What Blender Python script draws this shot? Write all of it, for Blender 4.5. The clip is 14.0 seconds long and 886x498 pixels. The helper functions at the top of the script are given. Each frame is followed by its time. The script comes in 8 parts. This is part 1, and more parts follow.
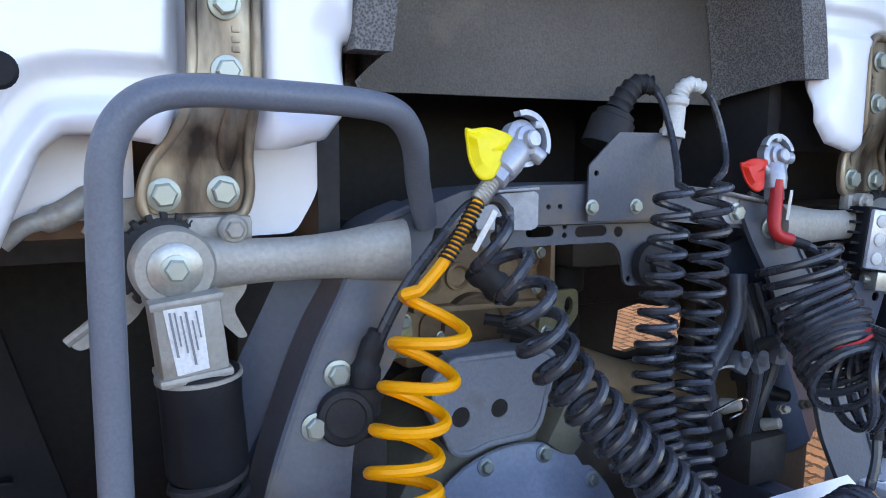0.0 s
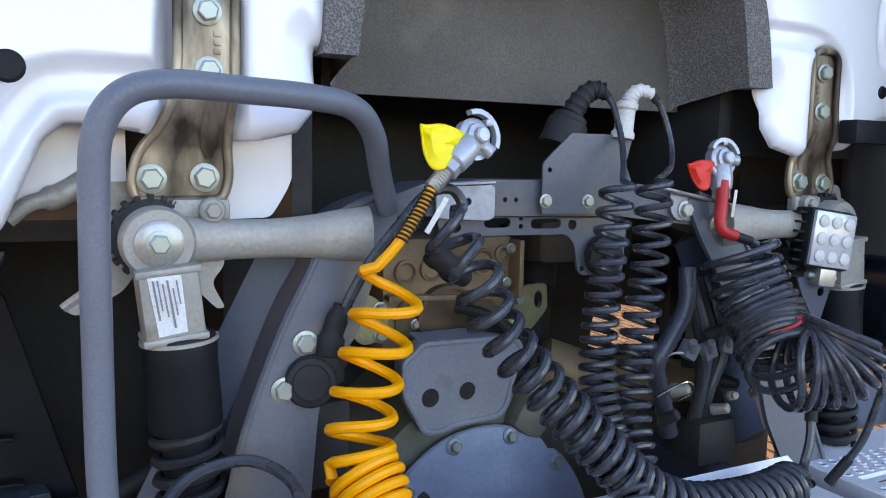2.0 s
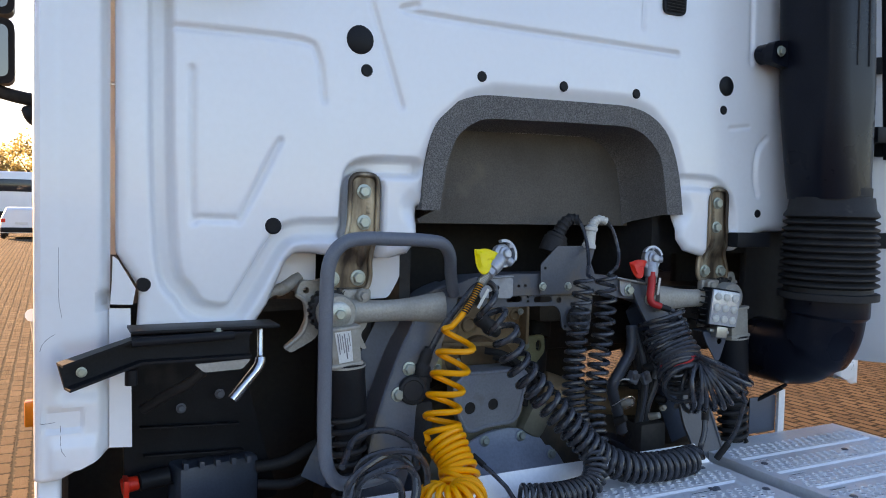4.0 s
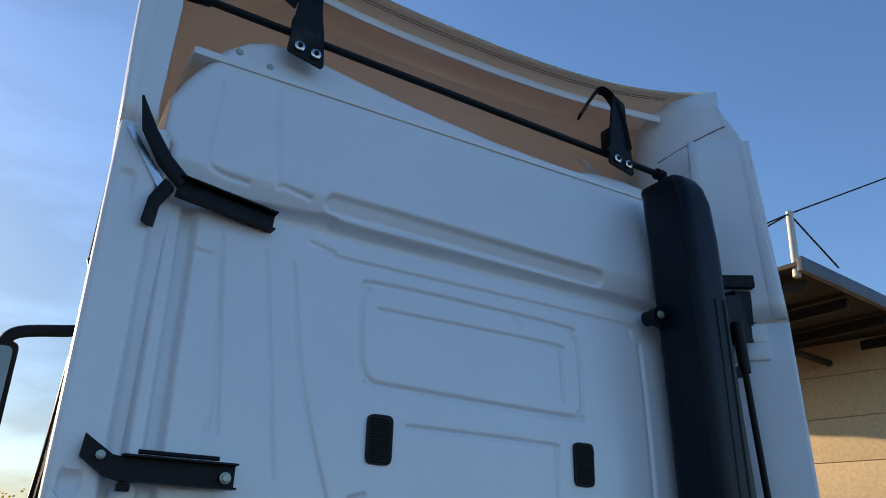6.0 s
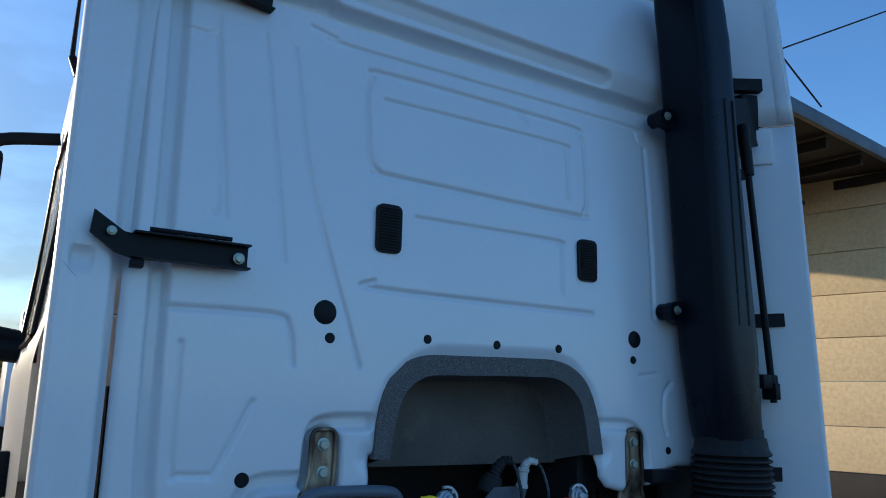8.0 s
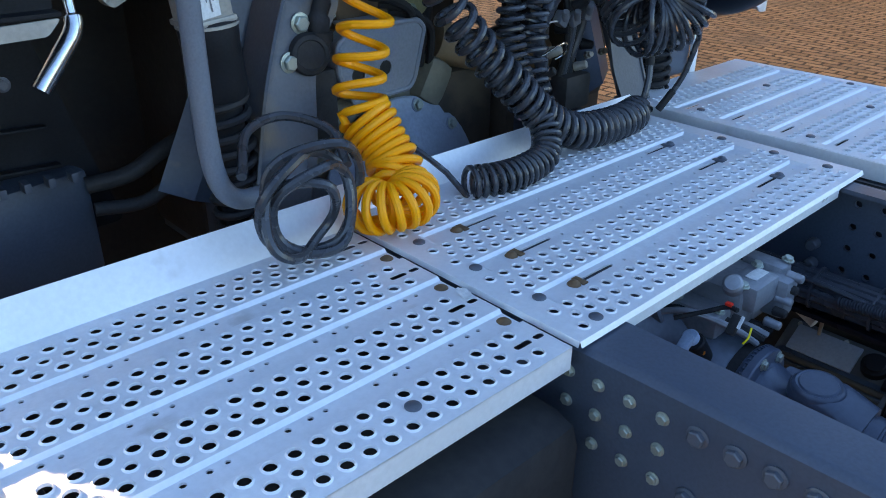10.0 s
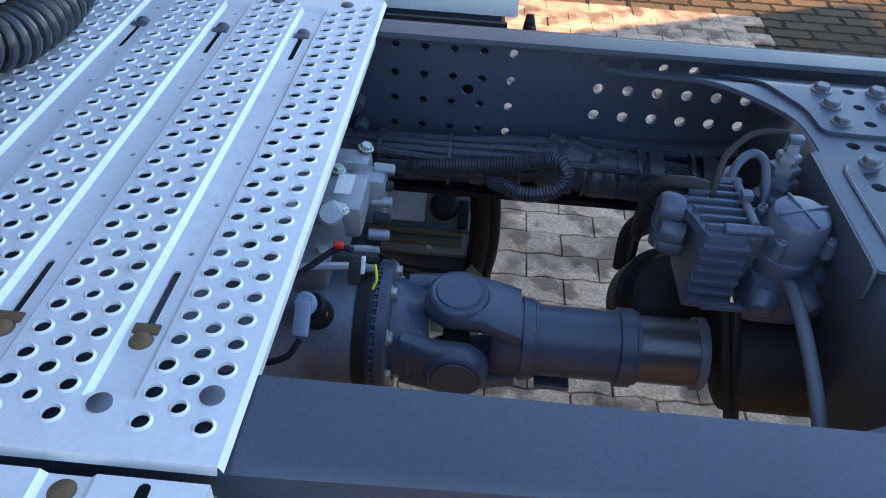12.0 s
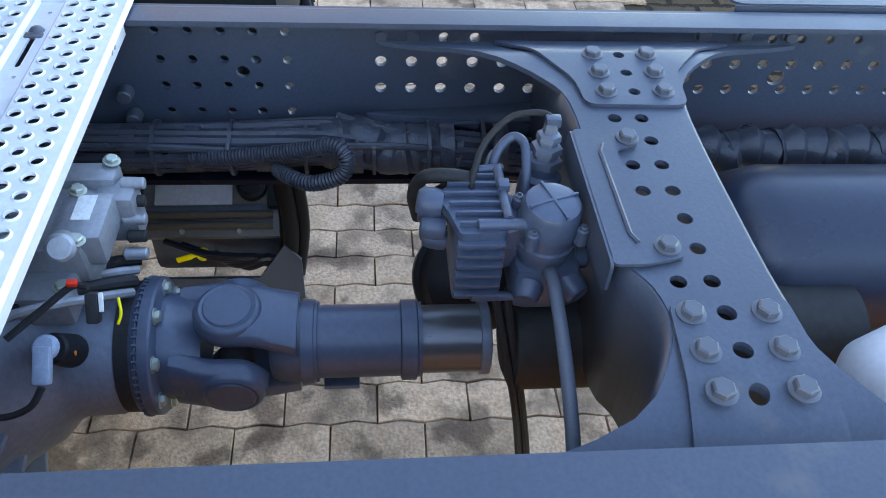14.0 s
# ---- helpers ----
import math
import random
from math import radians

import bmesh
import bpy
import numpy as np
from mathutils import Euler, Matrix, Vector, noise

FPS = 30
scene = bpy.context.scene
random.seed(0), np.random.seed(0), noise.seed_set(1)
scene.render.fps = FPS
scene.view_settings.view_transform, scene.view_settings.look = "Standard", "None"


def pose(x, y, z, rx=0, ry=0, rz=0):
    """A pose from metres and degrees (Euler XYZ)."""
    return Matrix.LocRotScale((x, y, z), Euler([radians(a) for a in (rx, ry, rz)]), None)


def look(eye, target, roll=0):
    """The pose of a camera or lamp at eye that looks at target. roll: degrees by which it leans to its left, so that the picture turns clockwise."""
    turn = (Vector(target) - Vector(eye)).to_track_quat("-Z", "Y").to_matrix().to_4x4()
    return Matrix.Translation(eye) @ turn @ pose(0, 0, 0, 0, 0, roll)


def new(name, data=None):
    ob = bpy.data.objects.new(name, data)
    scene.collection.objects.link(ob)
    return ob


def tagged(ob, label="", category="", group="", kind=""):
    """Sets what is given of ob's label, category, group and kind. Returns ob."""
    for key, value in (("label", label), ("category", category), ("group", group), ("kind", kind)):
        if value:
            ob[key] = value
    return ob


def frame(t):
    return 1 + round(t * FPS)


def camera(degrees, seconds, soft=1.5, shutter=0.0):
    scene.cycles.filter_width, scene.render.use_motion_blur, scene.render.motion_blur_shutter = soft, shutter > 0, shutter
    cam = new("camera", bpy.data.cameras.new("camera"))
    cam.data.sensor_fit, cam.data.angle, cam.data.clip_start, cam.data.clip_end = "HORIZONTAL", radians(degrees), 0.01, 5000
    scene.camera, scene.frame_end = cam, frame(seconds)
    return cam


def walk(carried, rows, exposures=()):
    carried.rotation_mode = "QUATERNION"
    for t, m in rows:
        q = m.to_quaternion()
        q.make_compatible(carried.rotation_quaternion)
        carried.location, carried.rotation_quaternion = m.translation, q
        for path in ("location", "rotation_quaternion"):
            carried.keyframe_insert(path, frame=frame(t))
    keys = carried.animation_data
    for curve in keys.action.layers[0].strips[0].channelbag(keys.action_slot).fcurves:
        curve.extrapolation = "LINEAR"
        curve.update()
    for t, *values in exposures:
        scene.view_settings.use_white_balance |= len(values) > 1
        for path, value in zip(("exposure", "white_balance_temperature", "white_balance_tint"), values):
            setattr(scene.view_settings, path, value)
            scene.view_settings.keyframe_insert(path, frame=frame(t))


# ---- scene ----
cam = camera(59.2, 14.0, 1.0)
PATH = [
    (0, (-0.765, -0.892, 1.655), (0.157, 0.864, 1.394), 0.4),
    (0.5, (-0.673, -0.925, 1.647), (0.22, 0.847, 1.398), 0.8),
    (1, (-0.687, -0.969, 1.639), (0.194, 0.812, 1.406), 1.0),
    (1.5, (-0.695, -0.996, 1.63), (0.191, 0.783, 1.402), 1.0),
    (2, (-0.754, -1.028, 1.628), (0.146, 0.744, 1.404), 1.1),
    (2.2, (-0.8, -1.071, 1.638), (0.101, 0.701, 1.417), 1.1),
    (4.3, (-1.339, -1.876, 1.79), (-0.435, -0.093, 1.752), 1.4),
    (4.5, (-1.401, -1.949, 1.804), (-0.493, -0.167, 1.82), 1.5),
    (5, (-1.447, -2.073, 1.894), (-0.527, -0.311, 2.113), 1.6),
    (5.5, (-1.428, -2.116, 1.983), (-0.494, -0.428, 2.51), 1.8),
    (6, (-1.417, -2.139, 2.087), (-0.504, -0.527, 2.841), 2.0),
    (6.5, (-1.432, -2.197, 2.137), (-0.587, -0.708, 3.17), 2.5),
    (7, (-1.436, -2.13, 2.092), (-0.569, -0.664, 3.14), 1.9),
    (7.5, (-1.468, -2.105, 2.046), (-0.506, -0.522, 2.8), 1.6),
    (8, (-1.447, -1.999, 1.936), (-0.414, -0.329, 2.318), 1.5),
    (8.5, (-1.376, -1.794, 1.853), (-0.305, -0.105, 1.822), 1.9),
    (9, (-1.32, -1.613, 1.73), (-0.269, 0.044, 1.342), 1.4),
    (9.2, (-1.312, -1.516, 1.69), (-0.275, 0.106, 1.15), 1.3),
    (11.3, (-0.922, -0.801, 1.611), (0.545, -0.306, 0.345), 2.5),
    (11.5, (-0.898, -0.791, 1.607), (0.598, -0.417, 0.333), 3.0),
    (12, (-0.813, -0.823, 1.572), (0.737, -0.762, 0.31), 3.6),
    (12.5, (-0.731, -0.877, 1.572), (0.824, -1.023, 0.323), 4.2),
    (13, (-0.68, -0.907, 1.582), (0.852, -1.091, 0.309), 4.6),
    (13.5, (-0.698, -0.92, 1.618), (0.726, -1.109, 0.226), 4.9),
    (14, (-0.708, -1.004, 1.638), (0.703, -1.186, 0.232), 4.4),
]
walk(cam, [(t, look(eye, target, roll)) for t, eye, target, roll in PATH],
     [(0, 3.53, 8450, 32), (0.8, 3.58, 9100, 33), (2.2, 3.57, 9200, 31), (4.5, 2.28, 8450, 25), (5.5, 1.71, 7150, 17), (6.5, 1.1, 6050, 14), (7.2, 1.06, 5950, 13), (8.0, 1.24, 5500, 8), (9.0, 2.35, 6400, 16), (11.3, 3.14, 8100, 20), (12.5, 3.60, 8500, 21), (14, 4.02, 9250, 22)])
from mathutils.geometry import delaunay_2d_cdt

# ---- daylight ----
SUN = Vector((-0.42, 0.907, 0.0)).normalized()
ELEV = radians(12)
world = bpy.data.worlds.new("sky")
scene.world = world
world.use_nodes = True
wn, wl = world.node_tree.nodes, world.node_tree.links
back = wn["Background"]
sky = wn.new("ShaderNodeTexSky")
sky.sky_type, sky.sun_disc = "NISHITA", False
sky.sun_elevation, sky.sun_rotation = ELEV, radians(-24.8)
sky.air_density, sky.dust_density, sky.ozone_density = 1.0, 0.5, 4.0
# warm haze and thin low clouds towards the horizon
wc, wsep, wmap = wn.new("ShaderNodeTexCoord"), wn.new("ShaderNodeSeparateXYZ"), wn.new("ShaderNodeMapping")
wl.new(wc.outputs["Generated"], wsep.inputs[0])
wl.new(wc.outputs["Generated"], wmap.inputs["Vector"])
wmap.inputs["Scale"].default_value = (3.0, 3.0, 9.0)
cloud = wn.new("ShaderNodeTexNoise")
cloud.inputs["Scale"].default_value, cloud.inputs["Detail"].default_value = 1.6, 7
wl.new(wmap.outputs[0], cloud.inputs["Vector"])
low, puff, veil = wn.new("ShaderNodeMapRange"), wn.new("ShaderNodeMapRange"), wn.new("ShaderNodeMapRange")
both, sunward, thick = wn.new("ShaderNodeMath"), wn.new("ShaderNodeVectorMath"), wn.new("ShaderNodeMath")
for node, a, b, c, d in ((low, 0.0, 0.85, 1.0, 0.0), (puff, 0.42, 0.62, 0.55, 1.0), (veil, 0.25, 0.95, 0.12, 1.0)):
    for key, val in (("From Min", a), ("From Max", b), ("To Min", c), ("To Max", d)):
        node.inputs[key].default_value = val
wl.new(wsep.outputs["Z"], low.inputs["Value"])
wl.new(cloud.outputs["Fac"], puff.inputs["Value"])
sunward.operation = "DOT_PRODUCT"
wl.new(wc.outputs["Generated"], sunward.inputs[0])
sunward.inputs[1].default_value = SUN
wl.new(sunward.outputs["Value"], veil.inputs["Value"])
thick.operation = both.operation = "MULTIPLY"
wl.new(veil.outputs[0], thick.inputs[0])
wl.new(low.outputs[0], both.inputs[0])
wl.new(puff.outputs[0], thick.inputs[1])
wl.new(thick.outputs[0], both.inputs[1])
haze = wn.new("ShaderNodeMix")
haze.data_type, haze.blend_type = "RGBA", "MULTIPLY"
wl.new(both.outputs[0], haze.inputs["Factor"])
wl.new(sky.outputs[0], haze.inputs[6])
haze.inputs[7].default_value = (0.36, 0.31, 0.25, 1)
wl.new(haze.outputs[2], back.inputs["Color"])
back.inputs["Strength"].default_value = 0.10
sun_vec = Vector((SUN.x * math.cos(ELEV), SUN.y * math.cos(ELEV), math.sin(ELEV)))
sun = new("sun", bpy.data.lights.new("sun", "SUN"))
sun.data.energy, sun.data.angle, sun.data.color = 3.4, radians(0.6), (1.0, 0.76, 0.48)
sun.matrix_world = look(sun_vec * 60, (0, 0, 0))


# ---- materials ----
def material(name, col, col2=None, rough=0.5, metal=0.0, scale=9.0, fine=150.0, bump=0.08, dirt=None, dirty=0.0, dscale=5.0, coat=0.0, rvar=0.15, stretch=(1, 1, 1), grain=0.4, spec=0.5):
    m = bpy.data.materials.new(name)
    m.use_nodes = True
    n, l = m.node_tree.nodes, m.node_tree.links
    b = n["Principled BSDF"]
    tc, mp = n.new("ShaderNodeTexCoord"), n.new("ShaderNodeMapping")
    mp.inputs["Scale"].default_value = stretch
    l.new(tc.outputs["Object"], mp.inputs["Vector"])

    def tex(s, detail):
        t = n.new("ShaderNodeTexNoise")
        t.inputs["Scale"].default_value, t.inputs["Detail"].default_value = s, detail
        l.new(mp.outputs[0], t.inputs["Vector"])
        return t

    def mix(fac, a, c):
        x = n.new("ShaderNodeMix")
        x.data_type = "RGBA"
        l.new(fac, x.inputs["Factor"])
        for sock, v in ((6, a), (7, c)):
            if isinstance(v, tuple):
                x.inputs[sock].default_value = (*v, 1)
            else:
                l.new(v, x.inputs[sock])
        return x.outputs[2]

    def ramp(src, lo, hi):
        r = n.new("ShaderNodeMapRange")
        r.inputs["From Min"].default_value, r.inputs["From Max"].default_value = lo, hi
        l.new(src, r.inputs["Value"])
        return r.outputs[0]

    big, small = tex(scale, 5), tex(fine, 3)
    col2 = col2 or tuple(c * 0.82 for c in col)
    base = mix(ramp(big.outputs["Fac"], 0.3, 0.7), col, col2)
    base = mix(ramp(small.outputs["Fac"], 0.35, 1.1), base, tuple(c * (1 - grain) for c in col))
    if dirt:
        d = tex(dscale, 8)
        base = mix(ramp(d.outputs["Fac"], 0.72 - dirty * 0.4, 0.86 - dirty * 0.3), base, dirt)
    l.new(base, b.inputs["Base Color"])
    rr = n.new("ShaderNodeMapRange")
    rr.inputs["To Min"].default_value, rr.inputs["To Max"].default_value = max(0.03, rough - rvar), min(1, rough + rvar)
    l.new(big.outputs["Fac"], rr.inputs["Value"])
    l.new(rr.outputs[0], b.inputs["Roughness"])
    b.inputs["Metallic"].default_value = metal
    b.inputs["Coat Weight"].default_value = coat
    b.inputs["Specular IOR Level"].default_value = spec
    if bump:
        bp = n.new("ShaderNodeBump")
        bp.inputs["Strength"].default_value, bp.inputs["Distance"].default_value = bump, 0.004
        l.new(small.outputs["Fac"], bp.inputs["Height"])
        l.new(bp.outputs[0], b.inputs["Normal"])
    return m


PAINT = material("white_paint", (0.80, 0.81, 0.82), (0.76, 0.77, 0.79), 0.3, 0, 2.5, 60, 0.006, (0.62, 0.60, 0.57), 0.06, 3, 0.4, 0.05, grain=0.06)
GRP = material("translucent_grp", (0.84, 0.82, 0.78), (0.78, 0.76, 0.72), 0.35, 0, 3, 70, 0.01, grain=0.05)
PAINT_IN = material("primer_grp", (0.80, 0.76, 0.70), (0.74, 0.69, 0.62), 0.55, 0, 3, 70, 0.02, grain=0.08)
for mt, fac, tint in ((GRP, 0.45, (0.86, 0.78, 0.68, 1)), (PAINT_IN, 0.32, (0.84, 0.74, 0.60, 1))):
    gn, gl = mt.node_tree.nodes, mt.node_tree.links
    tr, mx = gn.new("ShaderNodeBsdfTranslucent"), gn.new("ShaderNodeMixShader")
    tr.inputs["Color"].default_value, mx.inputs["Fac"].default_value = tint, fac
    gl.new(gn["Principled BSDF"].outputs[0], mx.inputs[1])
    gl.new(tr.outputs[0], mx.inputs[2])
    gl.new(mx.outputs[0], gn["Material Output"].inputs["Surface"])
FRAME = material("grey_chassis_paint", (0.060, 0.080, 0.113), (0.047, 0.063, 0.091), 0.42, 0.0, 4, 190, 0.05, (0.12, 0.118, 0.115), 0.16, 9, 0.0, 0.1)
SHAFT = material("blue_grey_paint", (0.070, 0.096, 0.142), (0.054, 0.075, 0.114), 0.36, 0.0, 6, 120, 0.05, (0.16, 0.15, 0.14), 0.1, 12)
BLACK = material("black_plastic", (0.010, 0.011, 0.013), (0.016, 0.017, 0.020), 0.45, 0, 12, 260, 0.06, (0.05, 0.047, 0.044), 0.12, 7, spec=0.14)
DUCT = material("duct_plastic", (0.006, 0.008, 0.014), (0.010, 0.013, 0.021), 0.30, 0, 5, 200, 0.05, (0.035, 0.032, 0.030), 0.13, 4, spec=0.16)
RUBBER = material("black_rubber", (0.022, 0.022, 0.024), (0.035, 0.034, 0.034), 0.55, 0, 20, 220, 0.1, (0.10, 0.09, 0.08), 0.1, 15, spec=0.18)
HARNESS = material("taped_harness", (0.048, 0.057, 0.074), (0.034, 0.041, 0.054), 0.32, 0, 18, 180, 0.25, (0.075, 0.070, 0.066), 0.12, 12, spec=0.5)
GEARBOX = material("grey_casting", (0.150, 0.185, 0.235), (0.105, 0.130, 0.170), 0.5, 0.1, 9, 110, 0.25, (0.07, 0.068, 0.066), 0.35, 9)
HOSE = material("black_coil_hose", (0.034, 0.037, 0.044), (0.046, 0.049, 0.056), 0.27, 0, 30, 300, 0.03)
FOAM = material("grey_foam", (0.108, 0.102, 0.097), (0.078, 0.073, 0.069), 0.95, 0, 5, 230, 0.9, (0.11, 0.092, 0.072), 0.2, 6, grain=0.5, spec=0.2)
fn, fl = FOAM.node_tree.nodes, FOAM.node_tree.links
speck, speck_mix, speck_ramp = fn.new("ShaderNodeTexVoronoi"), fn.new("ShaderNodeMix"), fn.new("ShaderNodeMapRange")
speck.inputs["Scale"].default_value = 300
fl.new(fn["Texture Coordinate"].outputs["Object"], speck.inputs["Vector"])
speck_ramp.inputs["From Min"].default_value, speck_ramp.inputs["From Max"].default_value = 0.25, 0.75
fl.new(speck.outputs["Distance"], speck_ramp.inputs["Value"])
speck_mix.data_type = "RGBA"
fl.new(speck_ramp.outputs[0], speck_mix.inputs["Factor"])
fl.new(fn["Principled BSDF"].inputs["Base Color"].links[0].from_socket, speck_mix.inputs[6])
speck_mix.inputs[7].default_value = (0.20, 0.19, 0.18, 1)
fl.new(speck_mix.outputs[2], fn["Principled BSDF"].inputs["Base Color"])
TOWER = material("dusty_grey_paint", (0.092, 0.104, 0.125), (0.070, 0.080, 0.098), 0.45, 0.0, 7, 160, 0.12, (0.19, 0.135, 0.085), 0.38, 7)
LINING = material("dusty_lining", (0.175, 0.152, 0.130), (0.105, 0.092, 0.08), 0.9, 0, 4, 260, 0.6, (0.19, 0.16, 0.125), 0.22, 9, grain=0.6, spec=0.2)
RAIL = material("grey_powder_coat", (0.125, 0.145, 0.175), (0.11, 0.125, 0.15), 0.45, 0, 10, 320, 0.06)
STEEL = material("zinc_steel", (0.50, 0.49, 0.44), (0.38, 0.37, 0.33), 0.38, 0.75, 25, 200, 0.08, (0.23, 0.17, 0.11), 0.2, 14)
CAST = material("cast_metal", (0.40, 0.38, 0.34), (0.30, 0.285, 0.25), 0.55, 0.35, 14, 160, 0.22, (0.20, 0.15, 0.10), 0.25, 10)
RUSTY = material("stained_bracket", (0.46, 0.38, 0.275), (0.24, 0.145, 0.08), 0.40, 0.45, 26, 150, 0.12, (0.028, 0.02, 0.017), 0.72, 13, 0, 0.15, (1, 1, 0.22))
un, ul = RUSTY.node_tree.nodes, RUSTY.node_tree.links
smap, soot, soot_ramp, soot_mix = un.new("ShaderNodeMapping"), un.new("ShaderNodeTexNoise"), un.new("ShaderNodeMapRange"), un.new("ShaderNodeMix")
smap.inputs["Scale"].default_value = (1, 1, 0.3)
ul.new(un["Texture Coordinate"].outputs["Object"], smap.inputs["Vector"])
ul.new(smap.outputs[0], soot.inputs["Vector"])
soot.inputs["Scale"].default_value, soot.inputs["Detail"].default_value = 17, 7
soot_ramp.inputs["From Min"].default_value, soot_ramp.inputs["From Max"].default_value, soot_ramp.inputs["To Max"].default_value = 0.47, 0.66, 0.93
ul.new(soot.outputs["Fac"], soot_ramp.inputs["Value"])
soot_mix.data_type = "RGBA"
ul.new(soot_ramp.outputs[0], soot_mix.inputs["Factor"])
ul.new(un["Principled BSDF"].inputs["Base Color"].links[0].from_socket, soot_mix.inputs[6])
soot_mix.inputs[7].default_value = (0.035, 0.022, 0.016, 1)
ul.new(soot_mix.outputs[2], un["Principled BSDF"].inputs["Base Color"])
BOLT = material("bolt_zinc", (0.46, 0.50, 0.44), (0.36, 0.40, 0.34), 0.4, 0.6, 40, 300, 0.05)
BOLT_PAINT = material("painted_bolt", (0.10, 0.115, 0.14), (0.08, 0.092, 0.115), 0.42, 0.1, 40, 300, 0.05)
ALU = material("walkway_aluminium", (0.78, 0.79, 0.81), (0.69, 0.70, 0.72), 0.5, 0.25, 7, 120, 0.05, (0.50, 0.48, 0.46), 0.18, 11, 0, 0.08, grain=0.2)
ALU_CAST = material("alu_casting", (0.36, 0.38, 0.41), (0.25, 0.265, 0.29), 0.5, 0.5, 10, 120, 0.2, (0.14, 0.12, 0.10), 0.3, 8)
DUSTY_BROWN = material("dusty_brown", (0.085, 0.066, 0.05), (0.05, 0.040, 0.033), 0.7, 0, 7, 70, 0.25, (0.14, 0.10, 0.065), 0.3, 6, spec=0.25)
ENGINE = material("dusty_engine", (0.40, 0.27, 0.155), (0.26, 0.17, 0.10), 0.65, 0.15, 11, 90, 0.2, (0.07, 0.055, 0.045), 0.3, 7)
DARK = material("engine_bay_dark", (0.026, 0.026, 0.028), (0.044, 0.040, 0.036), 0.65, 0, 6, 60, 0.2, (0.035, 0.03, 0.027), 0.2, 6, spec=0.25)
YELLOW = material("yellow_hose", (0.98, 0.35, 0.004), (0.95, 0.33, 0.003), 0.36, 0, 20, 200, 0.02, grain=0.1, spec=0.28)
LEMON = material("yellow_cap", (0.94, 0.72, 0.01), (0.90, 0.66, 0.01), 0.4, 0, 20, 200, 0.02, grain=0.08, spec=0.3)
RED = material("red_plastic", (0.86, 0.035, 0.015), (0.78, 0.03, 0.015), 0.4, 0, 20, 200, 0.02, grain=0.08, spec=0.3)
SLEEVE_RED = material("red_rubber", (0.62, 0.03, 0.03), (0.50, 0.025, 0.025), 0.4, 0, 20, 200, 0.03, grain=0.2, spec=0.3)
DARKRED = material("red_hose", (0.32, 0.02, 0.025), (0.26, 0.02, 0.02), 0.4, 0, 20, 200, 0.02)
BLUE = material("blue_cap", (0.015, 0.13, 0.55), (0.012, 0.10, 0.46), 0.4, 0, 20, 200, 0.02)
ORANGE = material("orange_lens", (0.90, 0.24, 0.02), None, 0.2, 0, 20, 200, 0.0)
WHITE_PL = material("white_plastic", (0.66, 0.65, 0.60), (0.56, 0.55, 0.50), 0.5, 0, 30, 200, 0.04)
# dark grey of the thin seam and crack lines
COVER_LINE = material("dark_line", (0.22, 0.22, 0.23), (0.14, 0.14, 0.15), 0.8, 0, 30, 200, 0.0)
LABEL = material("paper_label", (0.76, 0.76, 0.74), (0.70, 0.70, 0.68), 0.6, 0, 30, 200, 0.0)
INK = material("label_ink", (0.24, 0.24, 0.25), None, 0.7, 0, 30, 200, 0.0)
CHROME = material("bright_steel", (0.62, 0.62, 0.62), (0.5, 0.5, 0.5), 0.22, 1.0, 12, 100, 0.03)
GLASS = material("dark_glass", (0.02, 0.025, 0.03), None, 0.05, 0, 12, 100, 0.0)
MIRROR = material("mirror_glass", (0.16, 0.145, 0.13), (0.14, 0.125, 0.11), 0.03, 1.0, 3, 10, 0.0, rvar=0.005, grain=0.02)
GLAD = material("pale_die_cast", (0.44, 0.46, 0.49), (0.33, 0.35, 0.38), 0.38, 0.4, 20, 150, 0.1, (0.28, 0.27, 0.26), 0.2, 20)
YELLOWISH = material("zinc_yellow_plate", (0.45, 0.42, 0.23), (0.34, 0.31, 0.18), 0.42, 0.5, 22, 160, 0.08)


# ---- mesh tools ----
def part(name, bm, mat, parent=None, label="", sharp=38):
    bm.normal_update()
    me = bpy.data.meshes.new(name)
    bm.to_mesh(me)
    bm.free()
    me.materials.append(mat)
    me.polygons.foreach_set("use_smooth", [True] * len(me.polygons))
    me.set_sharp_from_angle(angle=radians(sharp))
    ob = new(name, me)
    ob.parent = parent
    if label:
        tagged(ob, label)
    return ob


def thing(name, label, category, group="", kind="", at=(0, 0, 0)):
    ob = new(name)
    ob.location = at
    return tagged(ob, label, category, group, kind)


def spline(pts, n=8):
    p = [Vector(q) for q in pts]
    p = [2 * p[0] - p[1]] + p + [2 * p[-1] - p[-2]]
    out = []
    for i in range(1, len(p) - 2):
        for k in range(n):
            t = k / n
            a, b, c, d = p[i - 1], p[i], p[i + 1], p[i + 2]
            out.append(0.5 * (2 * b + (c - a) * t + (2 * a - 5 * b + 4 * c - d) * t * t + (3 * b - a - 3 * c + d) * t ** 3))
    return out + [p[-2].copy()]


def frames(pts, up=None):
    tang = [(pts[min(i + 1, len(pts) - 1)] - pts[max(i - 1, 0)]).normalized() for i in range(len(pts))]
    u = Vector(up) if up else (Vector((0, 0, 1)) if abs(tang[0].z) < 0.9 else Vector((1, 0, 0)))
    out = []
    for t in tang:
        u = (u - t * u.dot(t)).normalized()
        out.append((t, u, t.cross(u)))
    return out


